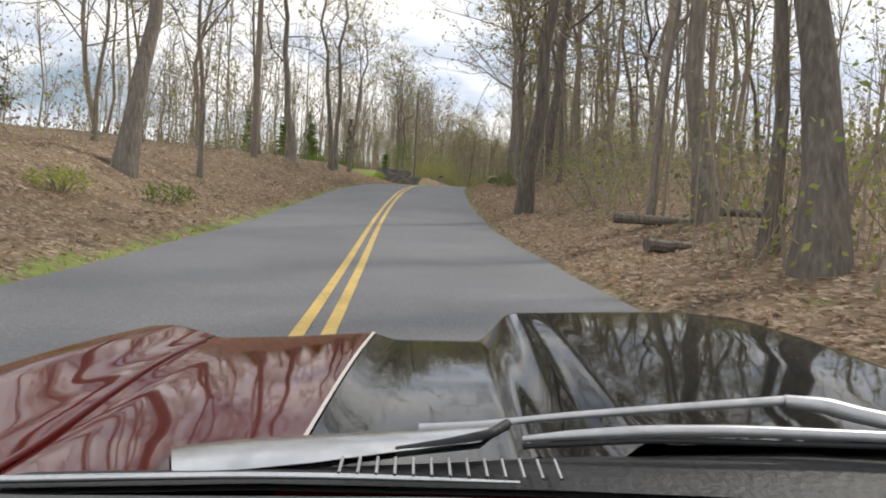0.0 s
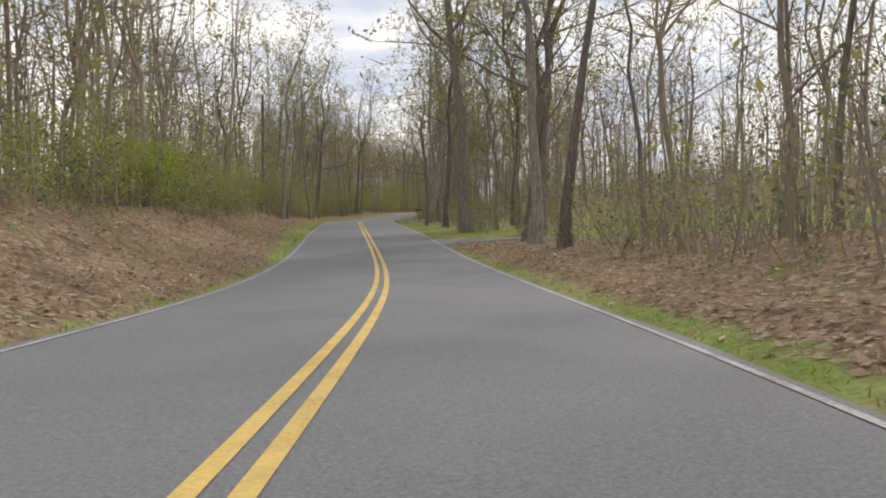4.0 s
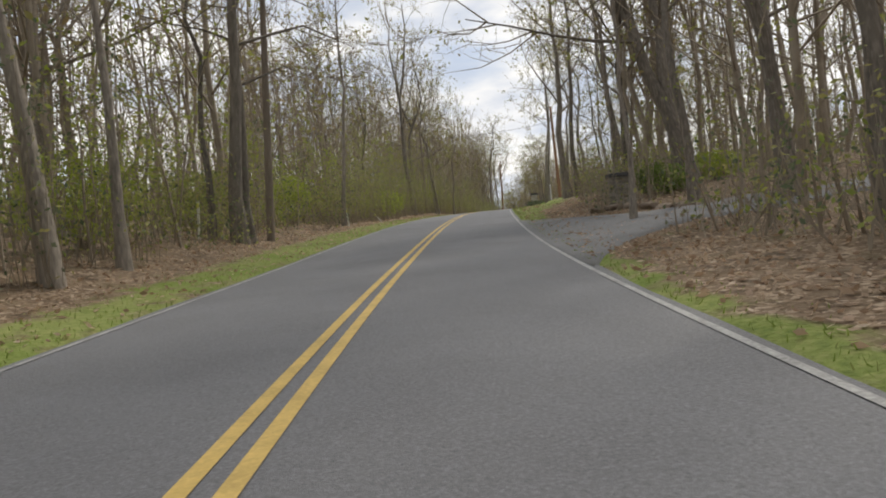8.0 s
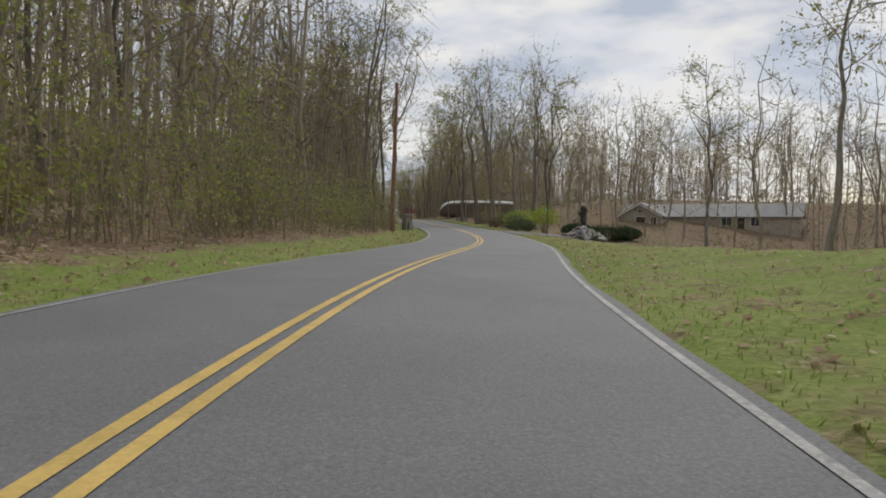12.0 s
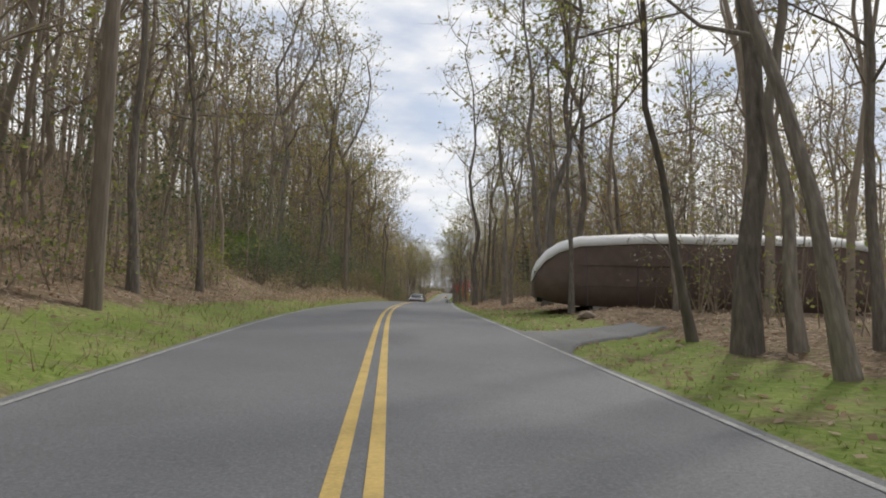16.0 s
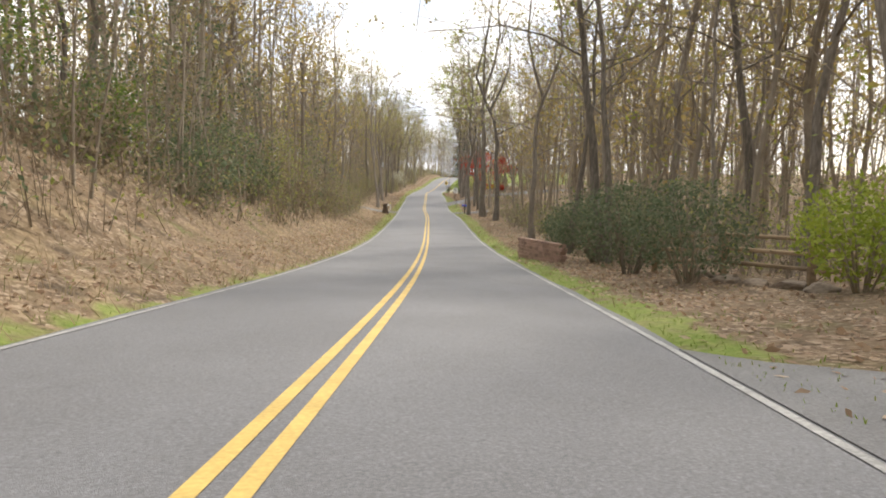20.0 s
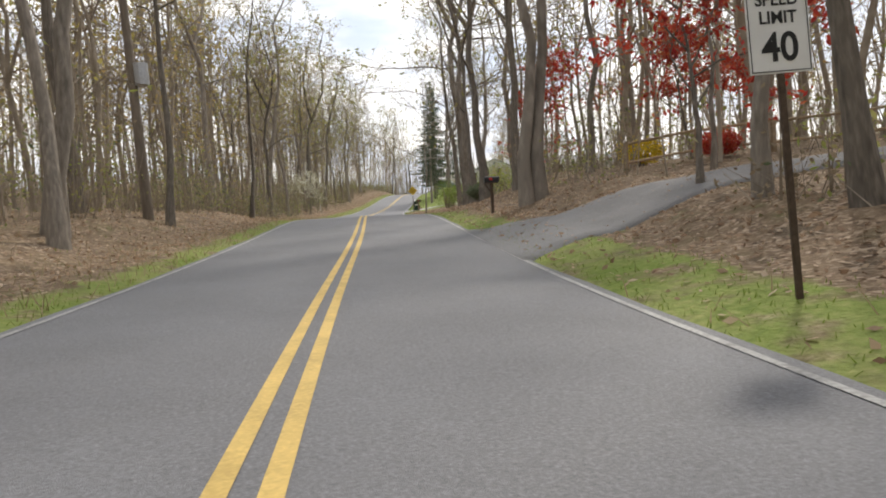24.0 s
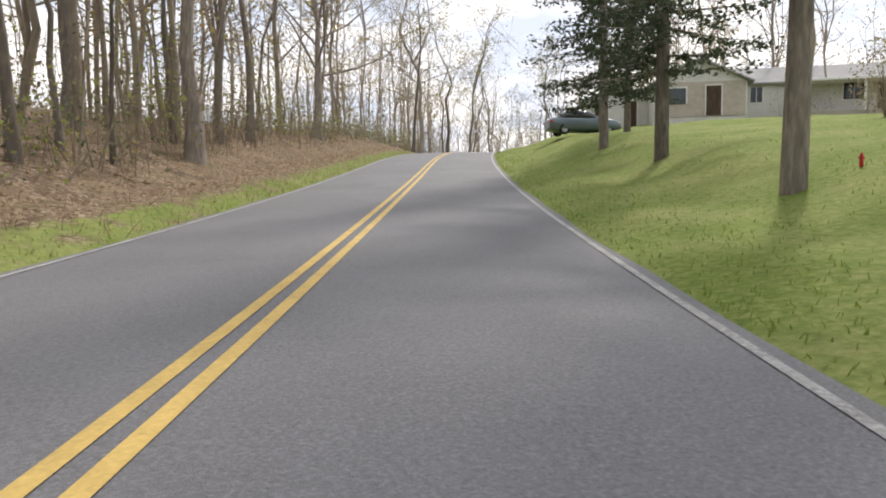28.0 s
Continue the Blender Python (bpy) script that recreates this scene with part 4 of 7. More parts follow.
def far_woods():
    """The woods further off, as one mass of trunks and branches with a haze of new leaves."""
    rng = np.random.default_rng(9)
    simple = []
    for k in range(8):
        pile, h, tips = Pile(), 20.0, []
        z = np.linspace(-0.4, h, 7)
        line = np.c_[np.cumsum(rng.normal(0, 0.4, (7, 2)), 0), z]
        stems = [(line, 0.15 * (1 - 0.85 * z.clip(0) / h))]
        for _ in range(k % 3):
            u0 = rng.uniform(0.22, 0.5)
            zz = np.linspace(u0 * h, h * rng.uniform(0.8, 1.0), 5)
            a, w = rng.uniform(0, 6.28), np.linspace(0, 1, 5)[:, None] ** 0.8
            root = np.array([np.interp(zz, z, line[:, c]) for c in (0, 1)]).T
            stems.append((np.c_[root + w * rng.uniform(1.2, 3.0) * np.array([math.cos(a), math.sin(a)]) + np.cumsum(rng.normal(0, 0.15, (5, 2)), 0) * w, zz], 0.1 * (1 - u0) * np.linspace(1.3, 0.25, 5)))
        for path, r in stems:
            pile.add(*tube(path, r, 5))
        for n in range(15):
            path = stems[n % len(stems)][0]
            u = rng.uniform(0.2, 1.0)
            at = np.array([np.interp(u * (len(path) - 1), np.arange(len(path)), path[:, c]) for c in range(3)])
            a, ln = rng.uniform(0, 6.28), rng.uniform(2.0, 5.2) * (1.3 - at[2] / h)
            mid = at + np.array([math.cos(a), math.sin(a), rng.uniform(0.1, 1.1)]) * ln * 0.6 + rng.normal(0, 0.25, 3)
            end = mid + np.array([math.cos(a) * 0.7, math.sin(a) * 0.7, 0.9]) * ln * 0.7 + rng.normal(0, 0.4, 3)
            pile.add(*tube([at, mid, end], [0.055, 0.032, 0.012], 3))
            m = 7
            b = mid + (end - mid) * rng.uniform(-0.7, 1, (m, 1))
            e = b + rng.normal(0, 0.85, (m, 3)) + (0, 0, 0.35)
            o = rng.normal(size=(m, 3)) * 0.024
            pile.add(np.stack([b - o, b + o, e, b + o[:, [1, 2, 0]]], 1).reshape(-1, 3), np.arange(4 * m).reshape(-1, 4))
            tips.append(e)
        v, f = pile.done()
        simple.append((v, f, np.concatenate(tips)))
    whole, haze = Pile(), {True: [], False: []}
    made = 0
    while made < FAR_TREES:
        s, side = (rng.uniform(300, 640), -1) if rng.uniform() < 0.2 else (rng.uniform(95, 300), -1) if rng.uniform() < 0.1 else (rng.uniform(140, 235), 1) if rng.uniform() < 0.05 else (rng.uniform(400, 620), 1) if rng.uniform() < 0.24 else (rng.uniform(-40, 840), rng.choice((-1, 1)))
        near, gap = clear_width(s, side)
        far = rng.uniform() < 0.2
        if rng.uniform() < 0.07:
            s, side, far = rng.uniform(225, 360), 1, True
            near, gap = clear_width(s, side)
        d = side * (rng.uniform(42, 120) if far else near + 1.5 + rng.exponential(20))
        if abs(d) > 150 or (not far and rng.uniform() < gap) or on_drive(s, d, 3.2):
            continue
        made += 1
        v, f, tips = simple[rng.integers(8)]
        a, k = rng.uniform(0, 6.28), rng.uniform(0.45, 1.3)
        c, n = math.cos(a), math.sin(a)
        size, at = np.array((k, k, rng.uniform(0.7, 1.1))), place(s, d)
        p = np.c_[v[:, 0] * c - v[:, 1] * n, v[:, 0] * n + v[:, 1] * c, v[:, 2]] * size
        whole.add(p + at, f)
        gold = 395 < s < 720
        m = 80 if not gold else 230 if s < 510 else 120
        q = tips[rng.integers(0, len(tips), m)]
        haze[gold].append(np.c_[q[:, 0] * c - q[:, 1] * n, q[:, 0] * n + q[:, 1] * c, q[:, 2]] * size + at + rng.normal(0, 0.3, (m, 3)))
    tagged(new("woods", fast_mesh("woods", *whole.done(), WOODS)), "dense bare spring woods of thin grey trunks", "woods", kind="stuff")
    for gold, mat, text in ((False, SPRING, "haze of pale new leaves in the far woods"), (True, GOLD, "haze of golden new leaves in the valley woods")):
        tagged(new("new_leaves", fast_mesh("new_leaves", *leaf_quads(rng, np.concatenate(haze[gold]), 0.16), mat)), text, "woods", kind="stuff")


far_woods()
# ---- more materials ----
WEATHERED = material("weathered_pole_wood", (0.2, 0.165, 0.13), 0.9, grain=(0.5, 12), stain=(0.5, 0.8), bump=0.5, stretch=(1, 1, 0.15), vary=0.25)
RED_POLE = material("treated_pole_wood", (0.27, 0.15, 0.085), 0.9, grain=(0.5, 12), stain=(0.4, 0.8), bump=0.5, stretch=(1, 1, 0.15))
STEEL = material("galvanised_steel", (0.42, 0.43, 0.44), 0.5, 0.8, grain=(0.3, 20))
RUSTY = material("rusty_steel_post", (0.1, 0.07, 0.05), 0.85, 0.3, grain=(0.5, 25), stain=(0.4, 3))
BLACK_METAL = material("black_painted_metal", (0.02, 0.02, 0.022), 0.45, 0.0, stain=(0.3, 3))
WHITE_PAINT = material("white_paint", (0.75, 0.74, 0.71), 0.6, grain=(0.2, 8), stain=(0.35, 1.5))
MARKER = material("white_marker_plastic", (0.68, 0.67, 0.6), 0.6, stain=(0.4, 4))
MARKER_TOP = material("yellow_reflector", (0.6, 0.58, 0.12), 0.4)
STONE = material("grey_stone", (0.25, 0.23, 0.2), 0.9, grain=(0.6, 9), stain=(0.5, 1.2), bump=0.8, bump_scale=9, vary=0.3)
BOULDER = material("brown_boulder", (0.25, 0.2, 0.155), 0.95, grain=(0.6, 5), stain=(0.6, 0.9), bump=1.0, bump_scale=6, vary=0.15)
BLOCK = material("grey_wall_block", (0.24, 0.22, 0.21), 0.95, grain=(0.5, 14), stain=(0.4, 2), bump=0.7, bump_scale=20, vary=0.3)
PALE_BRICK = material("pale_brick", (0.42, 0.38, 0.32), 0.9, grain=(0.4, 20), stain=(0.4, 2.5), bump=0.5, vary=0.18)
MORTAR = material("mortar", (0.36, 0.34, 0.3), 0.95, grain=(0.4, 30), stain=(0.3, 3))
RED_BRICK = material("red_brick", (0.3, 0.14, 0.1), 0.9, grain=(0.4, 14), stain=(0.3, 2), bump=0.4, vary=0.2)
SLATE = material("dark_slate", (0.07, 0.07, 0.075), 0.75, grain=(0.3, 9), stain=(0.3, 2))
SHINGLE = material("grey_roof_shingle", (0.3, 0.3, 0.3), 0.9, grain=(0.4, 10), stain=(0.3, 0.6), bump=0.5)
SIDING = material("white_siding", (0.62, 0.61, 0.57), 0.7, grain=(0.15, 6), stain=(0.3, 0.7))
TAN_WALL = material("tan_wall", (0.4, 0.36, 0.3), 0.85, grain=(0.3, 5), stain=(0.3, 0.8))
GLASS = material("dark_window_glass", (0.03, 0.035, 0.04), 0.06, spec=0.8)
TARP = material("brown_tarpaulin", (0.15, 0.108, 0.09), 0.8, grain=(0.3, 3), stain=(0.35, 0.5), bump=0.6, bump_scale=4)
ROOF_WHITE = material("white_roof_coating", (0.8, 0.8, 0.79), 0.6, stain=(0.2, 0.8))
BIN = material("dark_green_plastic", (0.018, 0.045, 0.035), 0.5, grain=(0.2, 10), stain=(0.3, 2))
BLUE = material("blue_plastic_wrap", (0.05, 0.12, 0.55), 0.5, stain=(0.3, 4))
SIGN_WHITE = material("white_sign_face", (0.75, 0.75, 0.73), 0.5, stain=(0.2, 3))
SIGN_YELLOW = material("faded_yellow_sign_face", (0.62, 0.42, 0.03), 0.5, grain=(0.3, 12), stain=(0.4, 3))
SIGN_GREEN = material("green_sign_face", (0.03, 0.2, 0.1), 0.5)
INK = material("black_sign_paint", (0.015, 0.015, 0.015), 0.6)
CEDAR = material("split_cedar_rail", (0.33, 0.24, 0.15), 0.9, grain=(0.5, 10), stain=(0.4, 1.5), stretch=(0.3, 0.3, 1), vary=0.2)
ORANGE = material("orange_plastic", (0.7, 0.16, 0.03), 0.6)
HYDRANT = material("red_hydrant_paint", (0.5, 0.03, 0.025), 0.5, stain=(0.3, 5))
DARK_WOOD = material("old_dark_wood", (0.075, 0.05, 0.035), 0.95, grain=(0.6, 8), stain=(0.4, 2), bump=0.9, bump_scale=10, stretch=(1, 1, 0.3))
MULCH = material("dark_mulch", (0.06, 0.048, 0.042), 0.95, grain=(0.6, 25), stain=(0.4, 2), bump=1.0, bump_scale=30)
RED_PAINT = material("dark_red_car_paint", (0.085, 0.006, 0.006), 0.05, grain=(0.08, 60), spec=0.5)
BLACK_PAINT = material("black_car_paint", (0.008, 0.009, 0.009), 0.05, spec=0.5)
GREY_PAINT = material("grey_car_paint", (0.16, 0.15, 0.155), 0.25, 0.4, spec=0.6)
TEAL_PAINT = material("blue_green_car_paint", (0.14, 0.18, 0.2), 0.28, 0.3, spec=0.6)
RUBBER = material("tyre_rubber", (0.015, 0.015, 0.016), 0.85, grain=(0.3, 30))
CHROME = material("worn_chrome", (0.62, 0.62, 0.62), 0.22, 1.0, grain=(0.25, 25), stain=(0.2, 6))
SILVER = material("dull_silver_metal", (0.5, 0.5, 0.51), 0.38, 0.7, grain=(0.3, 40))
DASH = material("black_vinyl", (0.02, 0.021, 0.022), 0.55, grain=(0.3, 60), bump=0.2, bump_scale=80)
DASH_GREY = material("grey_vinyl", (0.11, 0.115, 0.115), 0.6, grain=(0.3, 60), bump=0.2, bump_scale=80)
LAMP = material("clear_headlamp", (0.7, 0.72, 0.72), 0.1, spec=0.8)
PINSTRIPE = material("cream_pinstripe", (0.6, 0.55, 0.5), 0.4)
FORSYTHIA = leaf_material("yellow_blossom", [(0.6, 0.42, 0.02), (0.7, 0.5, 0.04), (0.45, 0.4, 0.05)])
RED_LEAF = leaf_material("red_maple_leaves", [(0.45, 0.05, 0.035), (0.55, 0.09, 0.05), (0.35, 0.03, 0.04), (0.6, 0.18, 0.08)])
PINK = leaf_material("pink_blossom", [(0.42, 0.22, 0.22), (0.5, 0.28, 0.28), (0.33, 0.18, 0.18)])
BLOSSOM = leaf_material("white_blossom", [(0.7, 0.68, 0.56), (0.75, 0.74, 0.65), (0.3, 0.32, 0.12)])
IVY = leaf_material("dark_shrub_leaves", [(0.085, 0.115, 0.06), (0.12, 0.15, 0.085), (0.15, 0.18, 0.105), (0.2, 0.21, 0.13)])
HEDGE = leaf_material("dark_hedge_leaves", [(0.03, 0.05, 0.025), (0.045, 0.065, 0.03), (0.055, 0.08, 0.04)])
BRUSH = leaf_material("brown_brush", [(0.24, 0.19, 0.13), (0.31, 0.25, 0.17), (0.19, 0.15, 0.1), (0.28, 0.26, 0.13)])


def on_ground(s, d, turn=0.0, up=0.0):
    """A pose on the ground, turned with the road (+y ahead) and by turn degrees to the left."""
    p = place(s, d, up)
    return pose(float(p[0]), float(p[1]), float(p[2]), 0, 0, bearing(s) + turn)


# ---- shrubs ----
def shrub(s, d, width, height, mat, label, name="shrub", leaves=1400, size=0.055, seed=1, deep=None, stems=14, group="", low=0.05):
    """A bush of stems and many small leaves in uneven clumps."""
    rng = np.random.default_rng(seed + int(abs(s) * 10))
    ob = thing(name, on_ground(s, d), label, "shrub" if name == "shrub" else name.replace("_", " "), group)
    pile = Pile()
    clumps = []
    deep = deep or width
    for _ in range(stems):
        a, u = rng.uniform(0, 6.28), rng.uniform(0.25, 1.0)
        top = np.array([math.cos(a) * width / 2 * u * 0.8, math.sin(a) * deep / 2 * u * 0.8, height * rng.uniform(0.55, 0.95) * (1.05 - 0.35 * u * u)])
        pile.add(*tube([np.array([top[0] * 0.15, top[1] * 0.15, -0.1]), top * (0.55, 0.55, 0.6), top], [0.03, 0.018, 0.006], 4))
        clumps += [top, top * (0.8, 0.8, 0.7)]
    clumps = np.array(clumps)
    part_mesh("stem_wood", fast_mesh("stem_wood", *pile.done(), TWIG), ob)
    n = leaves
    u = rng.normal(size=(n, 3))
    u /= np.linalg.norm(u, axis=1)[:, None]
    shell = u * (rng.uniform(0.35, 1.0, n) ** 0.4)[:, None] * (width / 2, deep / 2, height * 0.5) + (0, 0, height * 0.52)
    near = clumps[rng.integers(0, len(clumps), n)] + rng.normal(0, 0.13 * width, (n, 3)) * (1, 1, 0.7)
    spots = np.where(rng.uniform(size=(n, 1)) < 0.55, shell, near)
    spots = spots[spots[:, 2] > low * height]
    part_mesh("foliage", fast_mesh("foliage", *leaf_quads(rng, spots, size), mat), ob)
    return ob


def conifer(s, d, height, radius, label, mat=NEEDLE, bare=0.2, trunk_r=0.2, seed=3, dense=1.0):
    """A spruce or cedar: trunk, and drooping whorls of needled branches."""
    rng = np.random.default_rng(seed + int(abs(s) * 7))
    ob = thing("conifer", on_ground(s, d), label, "tree")
    z = np.linspace(-0.3, height, 7)
    v, f = tube(np.c_[np.cumsum(rng.normal(0, 0.02, (7, 2)), 0), z], trunk_r * (1.05 - z.clip(0) / height), 9)
    part_mesh("trunk", fast_mesh("trunk", v, f, BARK), ob)
    wood, spots = Pile(), []
    for h in np.arange(bare * height, height * 0.98, 0.38):
        reach = radius * (1 - (h / height)) ** 0.8 * (0.9 if h > bare * height + 1 else 0.7)
        for a in rng.uniform(0, 6.28, 5):
            n, r = 6, reach * rng.uniform(0.6, 1.15)
            t = np.linspace(0, 1, n)
            line = np.c_[math.cos(a) * r * t, math.sin(a) * r * t, h - 0.16 * r * t + 0.10 * r * t**3]
            wood.add(*tube(line, 0.035 * (1.1 - t), 3))
            k = int(48 * dense * max(r, 0.5))
            u = rng.uniform(0.12, 1, k)
            p = np.stack([np.interp(u, t, line[:, c]) for c in range(3)], 1)
            spots.append(p + rng.normal(0, 0.14, (k, 3)) * (1, 1, 0.55) - (0, 0, 0.05))
    part_mesh("branch_wood", fast_mesh("branch_wood", *wood.done(), BARK), ob)["kind"] = "stuff"
    part_mesh("crown", fast_mesh("crown", *leaf_quads(rng, np.concatenate(spots), 0.085, 0.3), mat), ob)
    return ob


def blossom_tree(s, d, height, spread, mat, label, seed=1, blooms=2600, size=0.06, first=0.3):
    """A small tree with layered branches in leaf or bloom."""
    t_me, c_me, r, h = tree_meshes(seed, height, 0.09, first, 9, spread, blooms, mat, 260, size)
    ob = thing("flowering_tree", on_ground(s, d), label, "tree")
    part_mesh("trunk", t_me, ob)
    part_mesh("crown", c_me, ob)
    STOOD.append((s, d))
    return ob


# ---- poles, posts and boxes ----
def utility_pole(s, d, height=11.0, radius=0.15, lean=0.0, mat=WEATHERED, arm=True, transformer=False, label="weathered wooden utility pole by the road"):
    ob = thing("utility_pole", on_ground(s, d) @ pose(0, 0, 0, 0, lean, 0), label, "utility pole", "utility poles")
    bm = rod(bmesh.new(), (0, 0, -0.5), (0, 0, height), radius * 1.15, radius * 0.75, 14)
    part("shaft", bm, mat, ob)
    if arm:
        bm = box(bmesh.new(), (-0.06, -0.9, height - 1.1), (0.06, 0.9, height - 0.98), 0.01)
        part("crossarm", bm, WEATHERED, ob)
        for y in (-0.8, 0, 0.8):
            bm = rod(bmesh.new(), (0, y, height - 0.98), (0, y, height - 0.8), 0.05, 0.03, 8)
            part("insulator", bm, SLATE, ob)
    if transformer:
        bm = rod(bmesh.new(), (0.32, 0, transformer), (0.32, 0, transformer + 0.75), 0.24, 0.24, 14)
        part("transformer", bm, STEEL, ob, "grey metal transformer can")
    return ob


def cable(a, b, sag, height, label="thin black overhead cable", r=0.014):
    """A cable hung between two poles."""
    p0, p1 = place(*a, height), place(*b, height)
    t = np.linspace(0, 1, 15)[:, None]
    line = p0 + (p1 - p0) * t - np.array([0, 0, sag]) * 4 * t * (1 - t)
    ob = new("overhead_cable", fast_mesh("overhead_cable", *tube(line, np.full(15, r), 4), BLACK_METAL))
    return tagged(ob, label, "cable", "overhead cables")


def marker(s, d, height=1.0, lean=0.0, top=MARKER_TOP, label="thin white roadside marker post in grass"):
    ob = thing("marker_post", on_ground(s, d) @ pose(0, 0, 0, 0, lean, 0), label, "marker post", "roadside markers")
    bm = box(bmesh.new(), (-0.045, -0.012, -0.2), (0.045, 0.012, height), 0.006)
    part("post", bm, MARKER, ob)
    bm = box(bmesh.new(), (-0.04, -0.02, height - 0.22), (0.04, -0.0125, height - 0.06), 0.003)
    part("reflector", bm, top, ob)
    return ob


def mailbox_shell(parent, m, mat, flag=True):
    """A box with an arched lid, its door to the road."""
    bm = bmesh.new()
    w, l, h = 0.1, 0.26, 0.12
    ring = [(-w, 0), (w, 0), (w, h)] + [(w * math.cos(a), h + w * math.sin(a)) for a in np.linspace(0.3, math.pi - 0.3, 7)] + [(-w, h)]
    front = [bm.verts.new((x, -l, z)) for x, z in ring]
    back = [bm.verts.new((x, l, z)) for x, z in ring]
    bm.faces.new(front)
    bm.faces.new(back[::-1])
    for k in range(len(ring)):
        bm.faces.new((front[k], back[k], back[(k + 1) % len(ring)], front[(k + 1) % len(ring)]))
    bmesh.ops.recalc_face_normals(bm, faces=bm.faces)
    bm.transform(m)
    shell = part("box", bm, mat, parent)
    bm = box(bmesh.new(), (-0.09, -l - 0.015, 0.01), (0.09, -l - 0.002, 0.2), 0.01)
    bm.transform(m)
    part("door", bm, mat, shell)
    if flag:
        bm = box(bmesh.new(), (w + 0.003, -0.1, 0.08), (w + 0.012, 0.02, 0.16), 0.002)
        bm.transform(m)
        part("flag", bm, HYDRANT, shell, "small red flag")
    return shell


def post_mailbox(s, d, turn, mat, label, post_mat=CEDAR, height=1.05):
    ob = thing("mailbox", on_ground(s, d, turn), label, "mailbox", "mailboxes")
    part("post", box(bmesh.new(), (-0.05, -0.05, -0.3), (0.05, 0.05, height), 0.008), post_mat, ob)
    part("brace", rod(bmesh.new(), (0, 0, height - 0.35), (0, -0.24, height - 0.02), 0.025), post_mat, ob)
    part("board", box(bmesh.new(), (-0.1, -0.28, height), (0.1, 0.24, height + 0.025), 0.004), post_mat, ob)
    mailbox_shell(ob, pose(0, 0, height + 0.026), mat)
    return ob


def brick_pillar(s, d, turn, width, height, label, brick, courses, seed=1, cap=SLATE, cap_h=0.16, name="mailbox_pillar"):
    """A square pillar of laid stones with a letter box in its cap."""
    rng = random.Random(seed)
    ob = thing(name, on_ground(s, d, turn), label, "mailbox", "mailboxes")
    core = part("core", box(bmesh.new(), (-width / 2 + 0.025, -width / 2 + 0.025, -0.2), (width / 2 - 0.025, width / 2 - 0.025, height)), MORTAR, ob)
    h = height / courses
    sizes = []
    for k in range(4):
        bm = box(bmesh.new(), (-0.5, -0.5, -0.5), (0.5, 0.5, 0.5), 0.05)
        me = bpy.data.meshes.new("stone")
        bm.to_mesh(me)
        bm.free()
        me.materials.append(brick)
        sizes.append(me)
    for c in range(courses):
        for face in range(4):
            x, cuts = -width / 2, sorted([rng.uniform(0.3, 0.7)])
            for a, b in zip([0] + cuts, cuts + [1]):
                m = pose(0, 0, 0, 0, 0, 90 * face) @ Matrix.LocRotScale(Vector((x + (a + b) / 2 * width, -width / 2 + 0.03 + rng.uniform(-0.008, 0.008), (c + 0.5) * h)), None, Vector(((b - a) * width - 0.012, 0.075, h - 0.012)))
                part_mesh("stone", rng.choice(sizes), core, m=m)
    top = part("cap", box(bmesh.new(), (-width / 2 - 0.06, -width / 2 - 0.06, height), (width / 2 + 0.06, width / 2 + 0.06, height + cap_h), 0.035), cap, ob, "dark stone cap")
    part("letter_slot", box(bmesh.new(), (-width / 2 - 0.068, -0.16, height + 0.05), (-width / 2 - 0.061, 0.16, height + cap_h - 0.03), 0.002), BLACK_METAL, top)
    return ob


def boulder_mesh(seed, mat=BOULDER, rough=0.25):
    bm = bmesh.new()
    bmesh.ops.create_icosphere(bm, subdivisions=3, radius=1)
    off = Vector((seed * 7.3, seed * 3.1, seed * 1.7))
    for v in bm.verts:
        k = 1 + rough * noise.noise(v.co * 1.1 + off) * 2 + rough * 0.5 * noise.noise(v.co * 2.7 + off)
        v.co *= k
        for axis in range(3):
            lim = 0.74 + 0.12 * noise.noise(off + Vector((axis, 0, 0)))
            if abs(v.co[axis]) > lim:
                v.co[axis] = math.copysign(lim + (abs(v.co[axis]) - lim) * 0.25, v.co[axis])
    rng = random.Random(seed + 70)
    for _ in range(9):
        axis = Vector((rng.gauss(0, 1), rng.gauss(0, 1), rng.gauss(0, 0.8))).normalized()
        lim = rng.uniform(0.55, 0.72)
        for v in bm.verts:
            over = v.co.dot(axis) - lim
            if over > 0:
                v.co -= axis * over * 0.9
    me = bpy.data.meshes.new("boulder")
    bm.to_mesh(me)
    bm.free()
    me.materials.append(mat)
    return me


ROCKS = [boulder_mesh(k) for k in range(4)]


def boulder(s, d, size, turn, label, up=0.0, seed=0, tilt=0.0):
    ob = new("boulder", ROCKS[seed % 4])
    p = place(s, d, up)
    ob.matrix_basis = Matrix.LocRotScale(Vector(p), Euler((radians(tilt), radians(tilt / 2), radians(bearing(s) + turn))), Vector(size))
    return tagged(ob, label, "boulder", "boulders")


def log(s, d, length, r, turn, label, mat=BARK, tilt=0.0):
    rng = np.random.default_rng(int(s * 9 + 200))
    x = np.linspace(-length / 2, length / 2, 7)
    v, f = tube(np.c_[x, np.cumsum(rng.normal(0, r * 0.12, (7, 2)), 0)], r * np.linspace(1.05, 0.8, 7), 9)
    ends = [[len(v) - 9 + k for k in range(9)], [k for k in range(8, -1, -1)]]
    ob = new("fallen_log", mesh_of("fallen_log", v, [*f.tolist(), *ends], mat))
    ob.matrix_basis = on_ground(s, d, turn, r * 0.8) @ pose(0, 0, 0, 0, tilt, 0)
    return tagged(ob, label, "log", "fallen logs")


